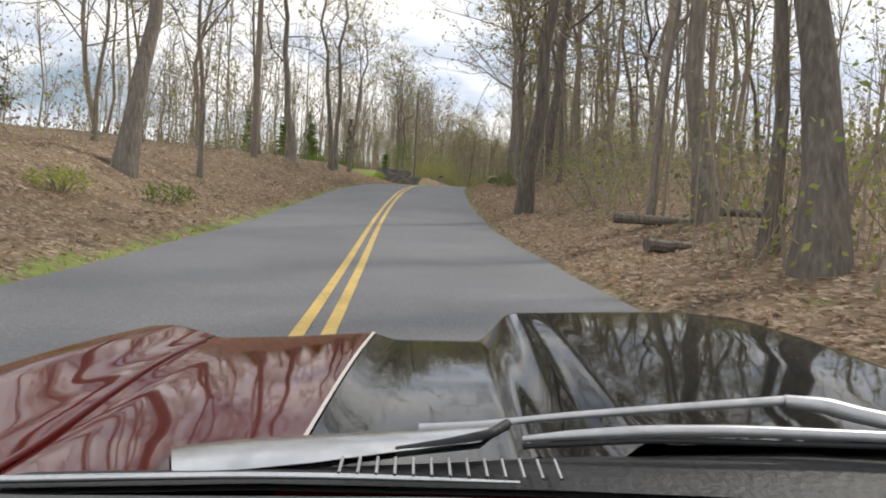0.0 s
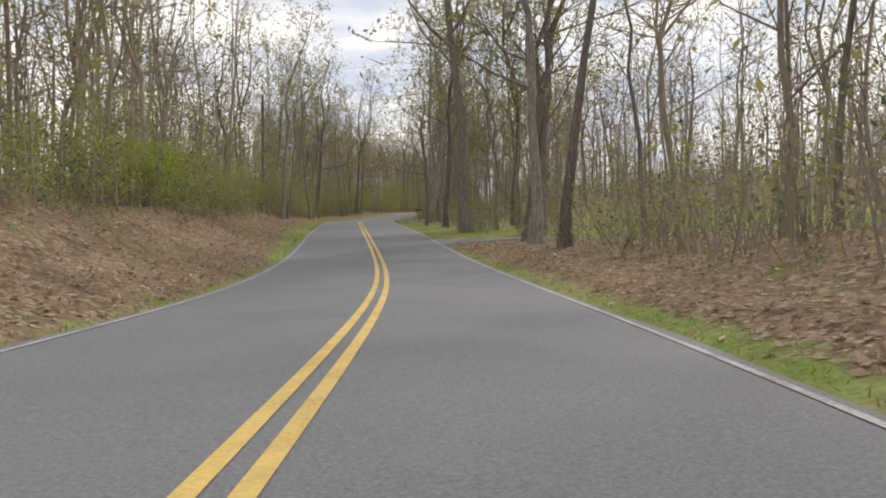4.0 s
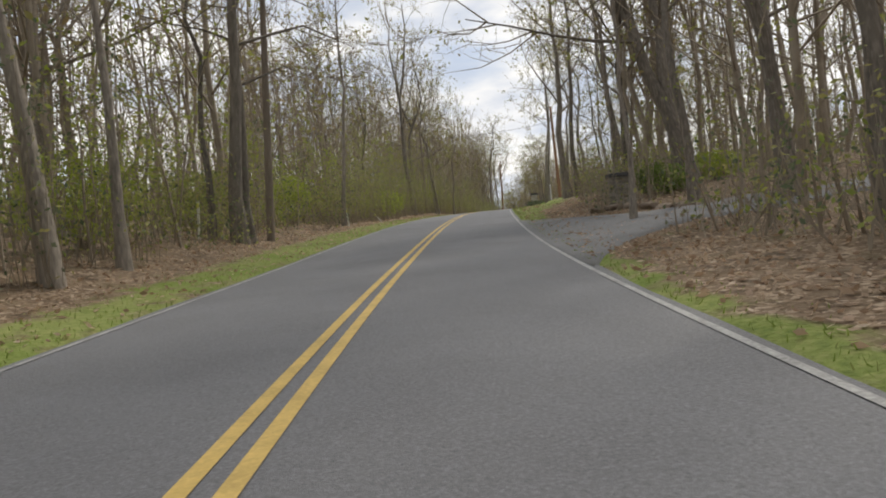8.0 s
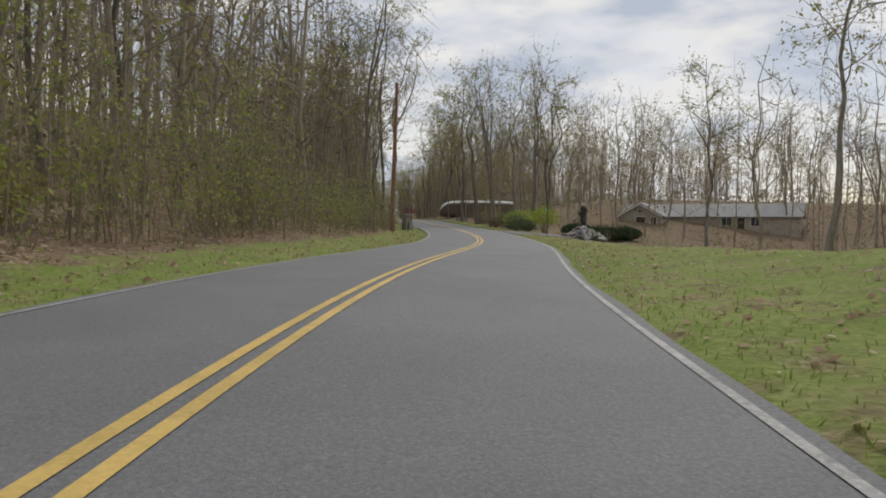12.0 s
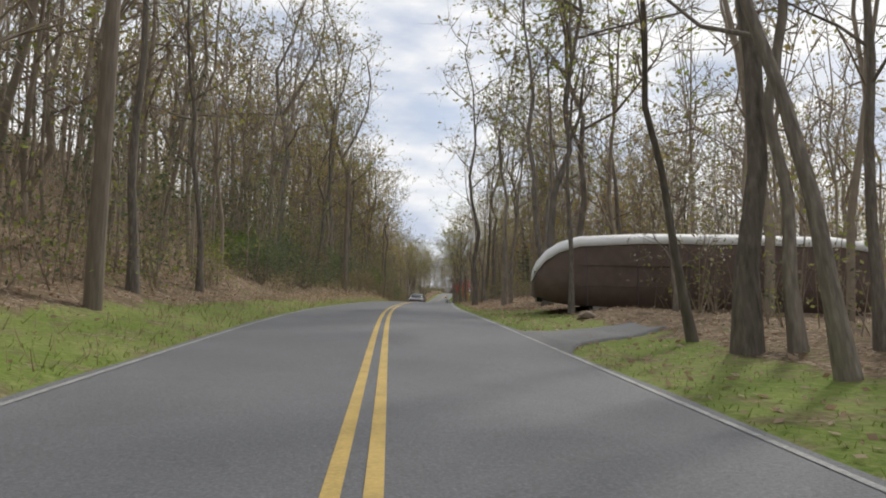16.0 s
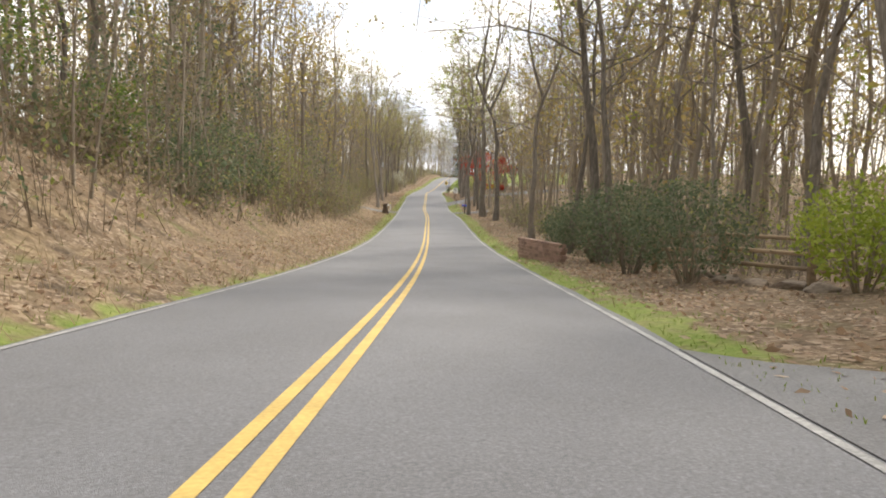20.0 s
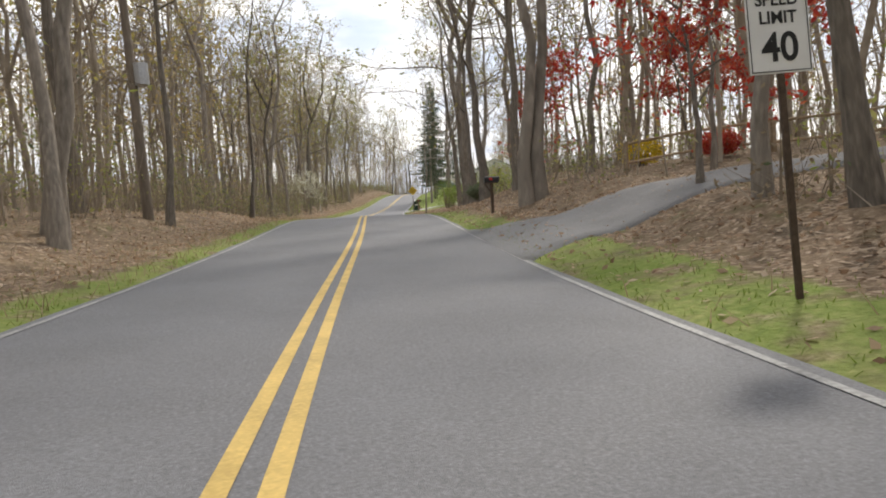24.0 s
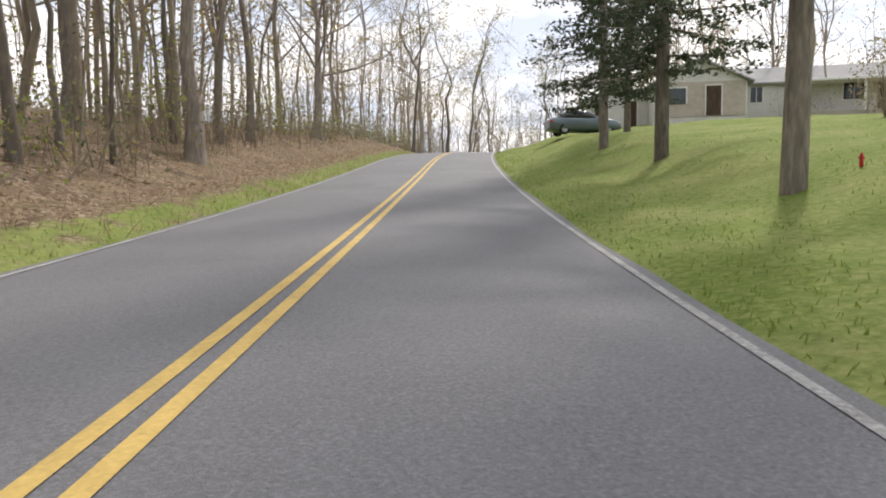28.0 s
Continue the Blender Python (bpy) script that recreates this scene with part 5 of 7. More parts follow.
def words(text, size, mat, parent, m, label=""):
    """Lettering as a thin mesh part."""
    cu = bpy.data.curves.new("lettering", "FONT")
    cu.body, cu.size, cu.align_x, cu.align_y, cu.extrude, cu.offset = text, size, "CENTER", "CENTER", 0.002, size * 0.018
    tmp = bpy.data.objects.new("lettering", cu)
    scene.collection.objects.link(tmp)
    me = bpy.data.meshes.new_from_object(tmp)
    bpy.data.objects.remove(tmp)
    me.materials.append(mat)
    return part_mesh("lettering", me, parent, label, m)


def speed_sign(s, d, turn):
    ob = thing("speed_limit_sign", on_ground(s, d, turn) @ pose(0, 0, -0.08, 0, -3.5, 0), "white speed limit sign reading 40 on steel post", "road sign")
    part("post", box(bmesh.new(), (-0.03, -0.02, -0.3), (0.03, 0.02, 2.85), 0.005), RUSTY, ob)
    face = part("sign_plate", box(bmesh.new(), (-0.305, -0.03, 2.12), (0.305, -0.024, 2.88), 0.002), SIGN_WHITE, ob)
    up = Matrix.Rotation(radians(90), 4, "X")
    for text, size, z in (("SPEED", 0.155, 2.77), ("LIMIT", 0.155, 2.61), ("40", 0.36, 2.34)):
        words(text, size, INK, face, Matrix.Translation((0, -0.033, z)) @ up)
    for x0, z0, x1, z1 in ((-0.29, 2.135, 0.29, 2.143), (-0.29, 2.857, 0.29, 2.865), (-0.29, 2.143, -0.282, 2.857), (0.282, 2.143, 0.29, 2.857)):
        part("border", box(bmesh.new(), (x0, -0.034, z0), (x1, -0.0305, z1)), INK, face)


def school_sign(s, d, turn):
    ob = thing("school_bus_sign", on_ground(s, d, turn), "faded yellow diamond sign reading school bus stop ahead", "road sign")
    part("post", box(bmesh.new(), (-0.03, -0.02, -0.3), (0.03, 0.02, 2.35), 0.005), RUSTY, ob)
    bm = box(bmesh.new(), (-0.33, -0.03, -0.33), (0.33, -0.024, 0.33), 0.002)
    bm.transform(Matrix.Translation((0, 0, 2.28)) @ Matrix.Rotation(radians(45), 4, "Y"))
    face = part("sign_plate", bm, SIGN_YELLOW, ob)
    up = Matrix.Rotation(radians(90), 4, "X")
    for text, z in (("SCHOOL", 2.41), ("BUS STOP", 2.27), ("AHEAD", 2.13)):
        words(text, 0.125, INK, face, Matrix.Translation((0, -0.033, z)) @ up)


def street_sign(s, d, turn):
    ob = thing("street_sign", on_ground(s, d, turn), "street name sign on a thin steel post", "road sign")
    part("post", rod(bmesh.new(), (0, 0, -0.3), (0, 0, 2.62), 0.03), RUSTY, ob)
    for k, a in ((0, 15), (1, 105)):
        bm = box(bmesh.new(), (-0.3, -0.006, 2.3 + 0.16 * k), (0.3, 0.006, 2.43 + 0.16 * k), 0.002)
        bm.transform(pose(0, 0, 0, 0, 0, a))
        blade = part("sign_blade", bm, SIGN_GREEN, ob)
        bm = box(bmesh.new(), (-0.22, -0.01, 2.345 + 0.16 * k), (0.22, -0.0065, 2.385 + 0.16 * k))
        bm.transform(pose(0, 0, 0, 0, 0, a))
        part("word_bar", bm, WHITE_PAINT, blade)


def rail_fence(s0, d0, s1, d1, posts, label, rails=3, height=1.05):
    ob = thing("rail_fence", on_ground(s0, d0), label, "fence")
    back = ob.matrix_basis.inverted()
    ss, dd = np.linspace(s0, s1, posts), np.linspace(d0, d1, posts)
    at = [back @ Vector(place(a, b)) for a, b in zip(ss, dd)]
    for p in at:
        part("post", box(bmesh.new(), p + Vector((-0.07, -0.07, -0.3)), p + Vector((0.07, 0.07, height)), 0.02), CEDAR, ob)
    for a, b in zip(at, at[1:]):
        for k in range(rails):
            z = Vector((0, 0, height * (0.3 + 0.62 * k / max(rails - 1, 1))))
            part("rail", rod(bmesh.new(), a + z, b + z + Vector((0, 0, 0.03)), 0.055, 0.045, 6), CEDAR, ob)
    return ob


# ---- cars ----
def loft(bm, sections):
    """Skins a row of closed cross-sections."""
    rings = [[bm.verts.new(p) for p in sec] for sec in sections]
    n = len(rings[0])
    for a, b in zip(rings, rings[1:]):
        for k in range(n):
            bm.faces.new((a[k], a[(k + 1) % n], b[(k + 1) % n], b[k]))
    bm.faces.new(rings[0][::-1])
    bm.faces.new(rings[-1])
    bmesh.ops.recalc_face_normals(bm, faces=bm.faces)
    for f in bm.faces:
        f.smooth = len(f.verts) == 4
    return bm


def body_section(y, w, low, high, belly=0.85):
    """A rounded car cross-section at y."""
    half = [(w * belly, low), (w, low + 0.16), (w * 1.0, low + (high - low) * 0.6), (w * 0.95, high - 0.05), (w * 0.8, high)]
    return [(x, y, z) for x, z in half] + [(-x, y, z) for x, z in half[::-1]]


def wheel(parent, x, y, r, out):
    bm = bmesh.new()
    prof = [(0.6, -0.1), (0.94, -0.1), (1.0, -0.06), (1.0, 0.06), (0.94, 0.1), (0.6, 0.1)]
    rings = [[bm.verts.new((b * out * 1.0, r * a * math.cos(t), r * a * math.sin(t))) for a, b in prof] for t in np.arange(20) * math.pi / 10]
    for i in range(20):
        for k in range(5):
            bm.faces.new((rings[i][k], rings[i][k + 1], rings[(i + 1) % 20][k + 1], rings[(i + 1) % 20][k]))
    bmesh.ops.recalc_face_normals(bm, faces=bm.faces)
    bm.transform(Matrix.Translation((x, y, r)))
    tyre = part("wheel", bm, RUBBER, parent)
    bm = rod(bmesh.new(), (x + out * 0.02, y, r), (x + out * 0.085, y, r), r * 0.63, r * 0.58, 14)
    part("rim", bm, SILVER, tyre)


def sedan(m, paint, label):
    ob = thing("car", m, label, "car", "parked cars")
    rows = [(2.2, 0.72, 0.3, 0.68), (2.1, 0.83, 0.22, 0.78), (1.7, 0.89, 0.2, 0.89), (0.95, 0.9, 0.2, 0.99), (0, 0.9, 0.2, 0.99), (-1.2, 0.9, 0.2, 1.0), (-1.9, 0.87, 0.24, 1.02), (-2.15, 0.78, 0.32, 0.95), (-2.25, 0.65, 0.4, 0.85)]
    body = part("body", loft(bmesh.new(), [body_section(*r) for r in rows]), paint, ob)
    roof = [(0.98, 0.62, 0.9, 0.97), (0.55, 0.68, 0.9, 1.24), (0.1, 0.68, 0.9, 1.43), (-0.6, 0.66, 0.9, 1.48), (-1.2, 0.63, 0.9, 1.38), (-1.75, 0.58, 0.9, 1.06)]
    part("cabin_glass", loft(bmesh.new(), [[(w * 1.15, y, lo), (w, y, hi - 0.06), (w * 0.82, y, hi), (-w * 0.82, y, hi), (-w, y, hi - 0.06), (-w * 1.15, y, lo)] for y, w, lo, hi in roof]), GLASS, body)
    part("roof", loft(bmesh.new(), [[(w * 0.9, y, hi - 0.03), (w * 0.8, y, hi + 0.015), (-w * 0.8, y, hi + 0.015), (-w * 0.9, y, hi - 0.03)] for y, w, lo, hi in roof[2:5]]), paint, ob)
    for x in (-0.79, 0.79):
        for y in (1.35, -1.35):
            wheel(ob, x, y, 0.33, math.copysign(1, x))
        part("headlight", box(bmesh.new(), (x - 0.15 if x > 0 else x - 0.03, 1.98, 0.66), (x + 0.03 if x > 0 else x + 0.15, 2.15, 0.74), 0.025), LAMP, body, "clear headlight")
        part("tail_light", box(bmesh.new(), (x - 0.14, -2.24, 0.72), (x + 0.1, -2.08, 0.86), 0.03), HYDRANT, body)
        part("mirror", box(bmesh.new(), (x * 1.2 - 0.09, 0.62, 0.95), (x * 1.2 + 0.09, 0.78, 1.08), 0.03), paint, ob)
        part("pillar", rod(bmesh.new(), (x * 0.92, 0.96, 0.95), (x * 0.72, 0.1, 1.38), 0.03, 0.03, 6), paint, body)
    grille = part("grille", box(bmesh.new(), (-0.52, 2.06, 0.36), (0.52, 2.24, 0.62), 0.04), BLACK_METAL, body)
    for z in (0.42, 0.49, 0.56):
        part("bar", box(bmesh.new(), (-0.5, 2.235, z), (0.5, 2.25, z + 0.018), 0.004), SILVER, grille)
    part("bumper", box(bmesh.new(), (-0.78, 2.08, 0.22), (0.78, 2.22, 0.34), 0.04), BLACK_METAL, body)
    return ob


# ---- the red and black car at the start of the drive ----
def classic_car():
    base = PATH[0][1].translation
    ob = thing("classic_car", pose(base.x, base.y, base.z - CAMERA_UP), "dark red classic car with black bonnet stripes on asphalt road", "car")

    # height of the bonnet and fenders across the car, at the nose and at the windscreen
    fine = np.arange(-1.2, 1.3, 0.005)
    nose_z = np.interp(fine, (-1.06, -0.99, -0.93, -0.87, -0.79, -0.70, -0.66, -0.44, -0.20, -0.13, 0.13, 0.20, 0.39, 0.73, 0.90, 0.98, 1.06), (0.55, 0.68, 0.765, 0.80, 0.806, 0.788, 0.775, 0.79, 0.815, 0.797, 0.805, 0.893, 0.906, 0.924, 0.915, 0.865, 0.70))
    rear_z = np.interp(fine, (-1.06, -0.99, -0.93, -0.87, -0.79, -0.62, -0.556, -0.40, -0.20, 0.05, 0.12, 0.145, 0.17, 0.255, 0.29, 0.33, 0.70, 0.92, 0.99, 1.06), (0.55, 0.68, 0.765, 0.80, 0.81, 0.79, 0.776, 0.783, 0.786, 0.797, 0.806, 0.822, 0.812, 0.818, 0.848, 0.845, 0.872, 0.872, 0.84, 0.70))
    for _ in range(3):
        nose_z[2:-2] = (nose_z[:-4] + nose_z[1:-3] + nose_z[2:-2] + nose_z[3:-1] + nose_z[4:]) / 5
        rear_z[1:-1] = (rear_z[:-2] + 2 * rear_z[1:-1] + rear_z[2:]) / 4

    def height(x, y):
        w = np.clip((y - 1.05) / 1.0, 0, 1)
        return (1 - w) * np.interp(x, fine, rear_z) + w * np.interp(x, fine, nose_z) + 0.012 * np.sin(w * math.pi) - 5.5 * np.clip(y - 2.05, 0, 1) ** 2

    def panel(name, left, right, y0, y1, mat, label, n=26, lift=0.0):
        """A pressed panel with thickness between two lines (rear x, nose x)."""
        y = np.r_[np.linspace(y0, 2.03, 24), np.linspace(2.05, y1, 8)][:, None]
        w = np.clip((y - 0.9) / 1.15, 0, 1)
        x0, x1 = left[0] + (left[1] - left[0]) * w, right[0] + (right[1] - right[0]) * w
        x = x0 + (x1 - x0) * np.linspace(0, 1, n)
        top = np.stack([x, y + 0 * x, height(x, y) + lift], -1).reshape(-1, 3)
        f = grid_faces(32, n)
        me = fast_mesh(name, np.concatenate([top, top - (0, 0, 0.02)]), np.concatenate([f, f[:, ::-1] + len(top)]), mat)
        me.polygons.foreach_set("use_smooth", np.ones(len(me.polygons), bool))
        return part_mesh(name, me, ob, label)

    def strip(name, near, far, mat, parent, label=""):
        """A bent metal strip between a near and a far line of points, 8 mm thick and rounded along the middle."""
        t = np.linspace(0, 1, 40)
        a, b = (np.stack([np.interp(t, np.linspace(0, 1, len(q)), np.array(q)[:, c]) for c in range(3)], 1) for q in (near, far))
        rows = [a + (b - a) * u + (0, 0, 0.010 * math.sin(u * math.pi)) for u in np.linspace(0, 1, 6)]
        v = np.stack(rows[:], 1).reshape(-1, 3)
        f = grid_faces(40, 6)
        me = fast_mesh(name, np.concatenate([v, v - (0, 0, 0.008)]), np.concatenate([f, f[:, ::-1] + len(v)]), mat)
        me.polygons.foreach_set("use_smooth", np.ones(len(me.polygons), bool))
        return part_mesh(name, me, parent, label)

    def bar(name, points, radii, mat, parent, label="", sides=8):
        p, t = np.array(points, float), np.linspace(0, 1, 24)
        at = np.linspace(0, 1, len(p))
        line = np.stack([np.interp(t, at, p[:, c]) for c in range(3)], 1)
        line[1:-1] = (line[:-2] + 2 * line[1:-1] + line[2:]) / 4
        me = fast_mesh(name, *tube(line, np.interp(t, np.linspace(0, 1, len(radii)), radii), sides), mat)
        me.polygons.foreach_set("use_smooth", np.ones(len(me.polygons), bool))
        return part_mesh(name, me, parent, label)

    panel("fender", (-1.06, -1.06), (-0.566, -0.676), 0.62, 2.14, RED_PAINT, "dark red fender", 40)
    panel("bonnet_side", (-0.558, -0.668), (-0.203, -0.196), 0.8, 2.14, RED_PAINT, "dark red side of the bonnet", 30)
    panel("bonnet_centre", (-0.195, -0.188), (0.93, 0.93), 0.93, 2.14, BLACK_PAINT, "glossy black bonnet with raised scoop", 150)
    panel("fender", (0.936, 0.936), (1.06, 1.06), 0.93, 2.14, BLACK_PAINT, "black fender edge", 20)
    panel("pinstripe", (-0.203, -0.197), (-0.196, -0.188), 0.93, 2.13, PINSTRIPE, "cream pinstripe", 2, 0.004)
    y = np.linspace(0.8, 1.95, 8)
    x = -0.562 - 0.11 * np.clip((y - 0.9) / 1.15, 0, 1)
    bar("shut_line_bead", np.c_[x, y, height(x, y) + 0.002], [0.006], RED_PAINT, ob, "red bead along the bonnet shut line")
    strip("cowl_panel", [(-0.326, 0.86, 0.798), (-0.237, 0.86, 0.806), (-0.145, 0.86, 0.820), (-0.032, 0.86, 0.841), (0.06, 0.86, 0.856)], [(-0.373, 0.97, 0.794), (-0.27, 0.97, 0.810), (-0.166, 0.97, 0.822), (-0.014, 0.97, 0.838), (0.134, 0.97, 0.853)], CHROME, ob, "worn pale chrome cowl panel")
    strip("cowl", [(-0.53, 0.795, 0.790), (-0.2, 0.80, 0.812), (0.15, 0.80, 0.822), (0.5, 0.80, 0.826), (1.0, 0.80, 0.83)], [(-0.5, 0.93, 0.762), (-0.2, 0.93, 0.782), (0.15, 0.93, 0.818), (0.5, 0.95, 0.838), (1.0, 0.97, 0.845)], DASH, ob, "black cowl below the windscreen")
    bar("gasket", [(-0.75, 0.80, 0.785), (-0.505, 0.80, 0.800), (-0.372, 0.80, 0.810), (-0.227, 0.80, 0.820), (-0.108, 0.80, 0.825), (0.0, 0.80, 0.827), (0.105, 0.80, 0.829)], [0.005, 0.005, 0.0045, 0.004, 0.002], CHROME, ob, "thin bright windscreen trim")
    wiper = bar("wiper_arm", [(-0.02, 0.95, 0.846), (0.065, 0.95, 0.854), (0.182, 0.95, 0.872), (0.338, 0.95, 0.892), (0.495, 0.95, 0.911)], [0.005, 0.005, 0.006, 0.007], SILVER, ob, "brushed metal wiper arm")
    bar("wiper_pivot", [(0.485, 0.95, 0.909), (0.534, 0.94, 0.908), (0.574, 0.93, 0.9), (0.628, 0.92, 0.893), (0.72, 0.9, 0.885)], [0.009, 0.012, 0.012, 0.012], SILVER, wiper, "bent bright wiper bracket")
    bar("wiper_blade", [(0.118, 0.9, 0.851), (0.174, 0.9, 0.859), (0.285, 0.9, 0.871), (0.397, 0.9, 0.877), (0.596, 0.9, 0.879), (0.8, 0.9, 0.877)], [0.004, 0.008, 0.008, 0.008], SILVER, wiper, "bright metal wiper blade")
    bar("rubber_edge", [(0.118, 0.895, 0.843), (0.285, 0.895, 0.860), (0.596, 0.895, 0.868), (0.8, 0.895, 0.866)], [0.004], DASH, wiper)
    bar("link_arm", [(-0.046, 0.87, 0.836), (0.02, 0.87, 0.85), (0.075, 0.88, 0.862), (0.1, 0.93, 0.862)], [0.006, 0.007], DASH, ob)
    for k in range(13):
        u = k / 12
        x0, z0 = -0.108 + 0.262 * u, 0.829 + 0.006 * u
        bar("vent_slat", [(x0, 0.80, z0), (x0 - 0.002, 0.845, z0 + 0.004 + 0.004 * u)], [0.0022], SILVER, ob, "", 5)
    strip("dashboard", [(-0.9, 0.3, 0.78), (0.0, 0.3, 0.8), (0.95, 0.3, 0.83)], [(-0.9, 0.785, 0.775), (-0.467, 0.785, 0.79), (0.0, 0.785, 0.812), (0.5, 0.785, 0.825), (0.95, 0.785, 0.83)], DASH_GREY, ob, "grey padded dashboard top")
    part("bumper", box(bmesh.new(), (-0.93, 2.2, 0.36), (0.99, 2.34, 0.5), 0.04), CHROME, ob)
    part("nose", box(bmesh.new(), (-0.9, 2.02, 0.3), (0.96, 2.2, 0.66), 0.05), RED_PAINT, ob)
    for x0, x1 in ((-0.97, -0.9), (0.96, 1.03)):
        part("side_panel", box(bmesh.new(), (x0, -2.4, 0.3), (x1, 2.1, 0.62), 0.03), RED_PAINT, ob)
    part("floor_pan", box(bmesh.new(), (-0.9, -2.4, 0.26), (0.96, 2.0, 0.32), 0.02), BLACK_METAL, ob)
    for x, out in ((-0.8, -1), (0.86, 1)):
        for y in (1.45, -1.45):
            wheel(ob, x, y, 0.33, out)


classic_car()

# ---- first bend ----
utility_pole(24, -7.6, 10.5, 0.16, 0, label="dark wooden utility pole on a leafy bank")
utility_pole(68, -6.6, 10.5, 0.13)
log(1.5, 5.9, 1.2, 0.13, 15, "short dark log on dead leaves")
log(4.5, 7.0, 2.6, 0.12, -10, "fallen branch on dead leaves")
log(3.0, 8.6, 3.0, 0.09, 25, "fallen branch on dead leaves")
log(30, 7.2, 3.0, 0.14, 70, "pale fallen log on a mossy bank", CEDAR, 10)
for s, d, size, turn, text, up, seed, tilt in ((39.9, 5.3, (0.62, 0.56, 0.62), 20, "large angular brown boulder in the roadside bank", 0.12, 0, 24), (39.9, 6.1, (0.6, 0.55, 0.5), 75, "dark boulder half under leaves in the bank", 0.2, 1, 14), (39.1, 5.7, (0.36, 0.34, 0.34), 130, "brown boulder beside a larger one", 0.05, 2, -12), (40.9, 5.1, (0.34, 0.3, 0.3), 200, "brown boulder at the foot of the bank", 0.02, 3, 8), (41.6, 5.7, (0.4, 0.36, 0.3), 250, "brown boulder under leaves", 0.05, 0, 0)):
    boulder(s, d, size, turn, text, up, seed, tilt)
for s, d, w, h in ((40.6, 6.9, 1.6, 0.8), (39.2, 6.7, 1.3, 0.7), (42.0, 6.5, 1.4, 0.6)):
    shrub(s, d, w, h, BRUSH if w > 1.5 else GREEN, "tangled brush on top of the rocky bank", seed=int(s * 3), leaves=900, size=0.05, group="bank brush")
EARTH = material("reddish_dirt", (0.17, 0.115, 0.09), 0.95, grain=(0.5, 14), stain=(0.4, 1.2), bump=0.6)
driveway(53.2, -3.3, 54.0, -16, 2.6, "side drive of reddish-brown dirt", EARTH, flare=1.6)


def block_wall(s0, d0, s1, d1, courses, label, block=(0.42, 0.16, 0.3), mat=None):
    """A dry wall of rough blocks, course by course."""
    rng = random.Random(4)
    ob = thing("retaining_wall", on_ground(s0, d0), label, "wall")
    back = ob.matrix_basis.inverted()
    a, b = back @ Vector(place(s0, d0)), back @ Vector(place(s1, d1))
    low = min(a.z, b.z) - 0.1
    run = Vector((b.x - a.x, b.y - a.y, 0))
    n = int(run.length / block[0])
    turn = math.atan2(run.y, run.x)
    bm = box(bmesh.new(), (-0.5, -0.5, -0.5), (0.5, 0.5, 0.5), 0.06)
    me = bpy.data.meshes.new("block")
    bm.to_mesh(me)
    bm.free()
    me.materials.append(mat or BLOCK)
    for c in range(courses):
        for k in range(n + 1):
            at = a + run * ((k + 0.5 * (c % 2)) / n)
            m = Matrix.LocRotScale(Vector((at.x, at.y, low + (c + 0.5) * block[1])), Euler((0, 0, turn + rng.uniform(-0.02, 0.02))), Vector((block[0] - 0.012, block[2] + rng.uniform(-0.02, 0.02), block[1] - 0.01)))
            part_mesh("block", me, ob, m=m @ Matrix.Translation((0, 0.08 * c / courses, 0)))
    return ob


block_wall(55.9, -6.5, 58.6, -3.95, 6, "low retaining wall of grey rough blocks")
block_wall(57.0, -7.4, 59.4, -5.0, 9, "upper tier of a grey block retaining wall")
for s, d, w, h in ((50.0, -8.5, 2.4, 0.8), (51.0, -10.5, 3.0, 0.9), (48.5, -11, 2.6, 0.8), (51.5, -13, 3.0, 1.0)):
    shrub(s, d, w, h, GREEN, "low green garden bush on a leafy mound", seed=int(s), leaves=1500, group="garden bushes")
shrub(55.4, -6.95, 1.25, 0.95, LIME, "round clipped light green bush", seed=3, leaves=2200, size=0.035)
shrub(55.3, -6.1, 0.6, 0.5, IVY, "small dark clipped bush beside a wall", seed=4, leaves=900, size=0.03)
for s, d, h in ((64.6, -9.1, 2.3), (62, -17, 4.5), (52, -15.5, 4.6), (54, -20, 6.0), (58, -15, 3.0)):
    conifer(s, d, h, h * 0.3, "small dark cone-shaped evergreen in a garden", GREEN, 0.03, 0.07, dense=1.6)
for s, d, h in ((76, -17.5, 6.5), (78, -24, 7.0), (72, -25, 7.0), (-2, -22, 7), (3, -26, 8), (9, -24, 6), (16, -20, 5.5), (24, -22, 7)):
    conifer(s, d, h, h * 0.36, "dark green cedar behind the bank", NEEDLE, 0.03, 0.12)
blossom_tree(12, -21, 4.2, 2.6, PINK, "small tree in pink bloom behind the bank", 41)
shrub(68.5, -8.2, 3.2, 4.2, GREEN, "tall green shrub at the wood's edge", seed=5, leaves=2600, size=0.06)
shrub(70.5, -6.6, 2.0, 2.4, SPRING, "yellow-green shrub at the wood's edge", seed=6)
post_mailbox(75, -4.9, 90, BLACK_METAL, "small dark mailbox on a post in grass")
for k, (s, d) in enumerate(((33, 5.4), (36, 6.6), (30, 6.0), (46, 6.5), (27, 5.6), (-6, -5.2), (-1, -6.5), (3, -6.2), (6, -5.0), (55, 6.2), (62, 5.6))):
    shrub(s, d, 1.3, 0.5, LIME if k % 2 else GREEN, "low green bramble on the bank", seed=k, leaves=420, size=0.045, stems=8, group="brambles")

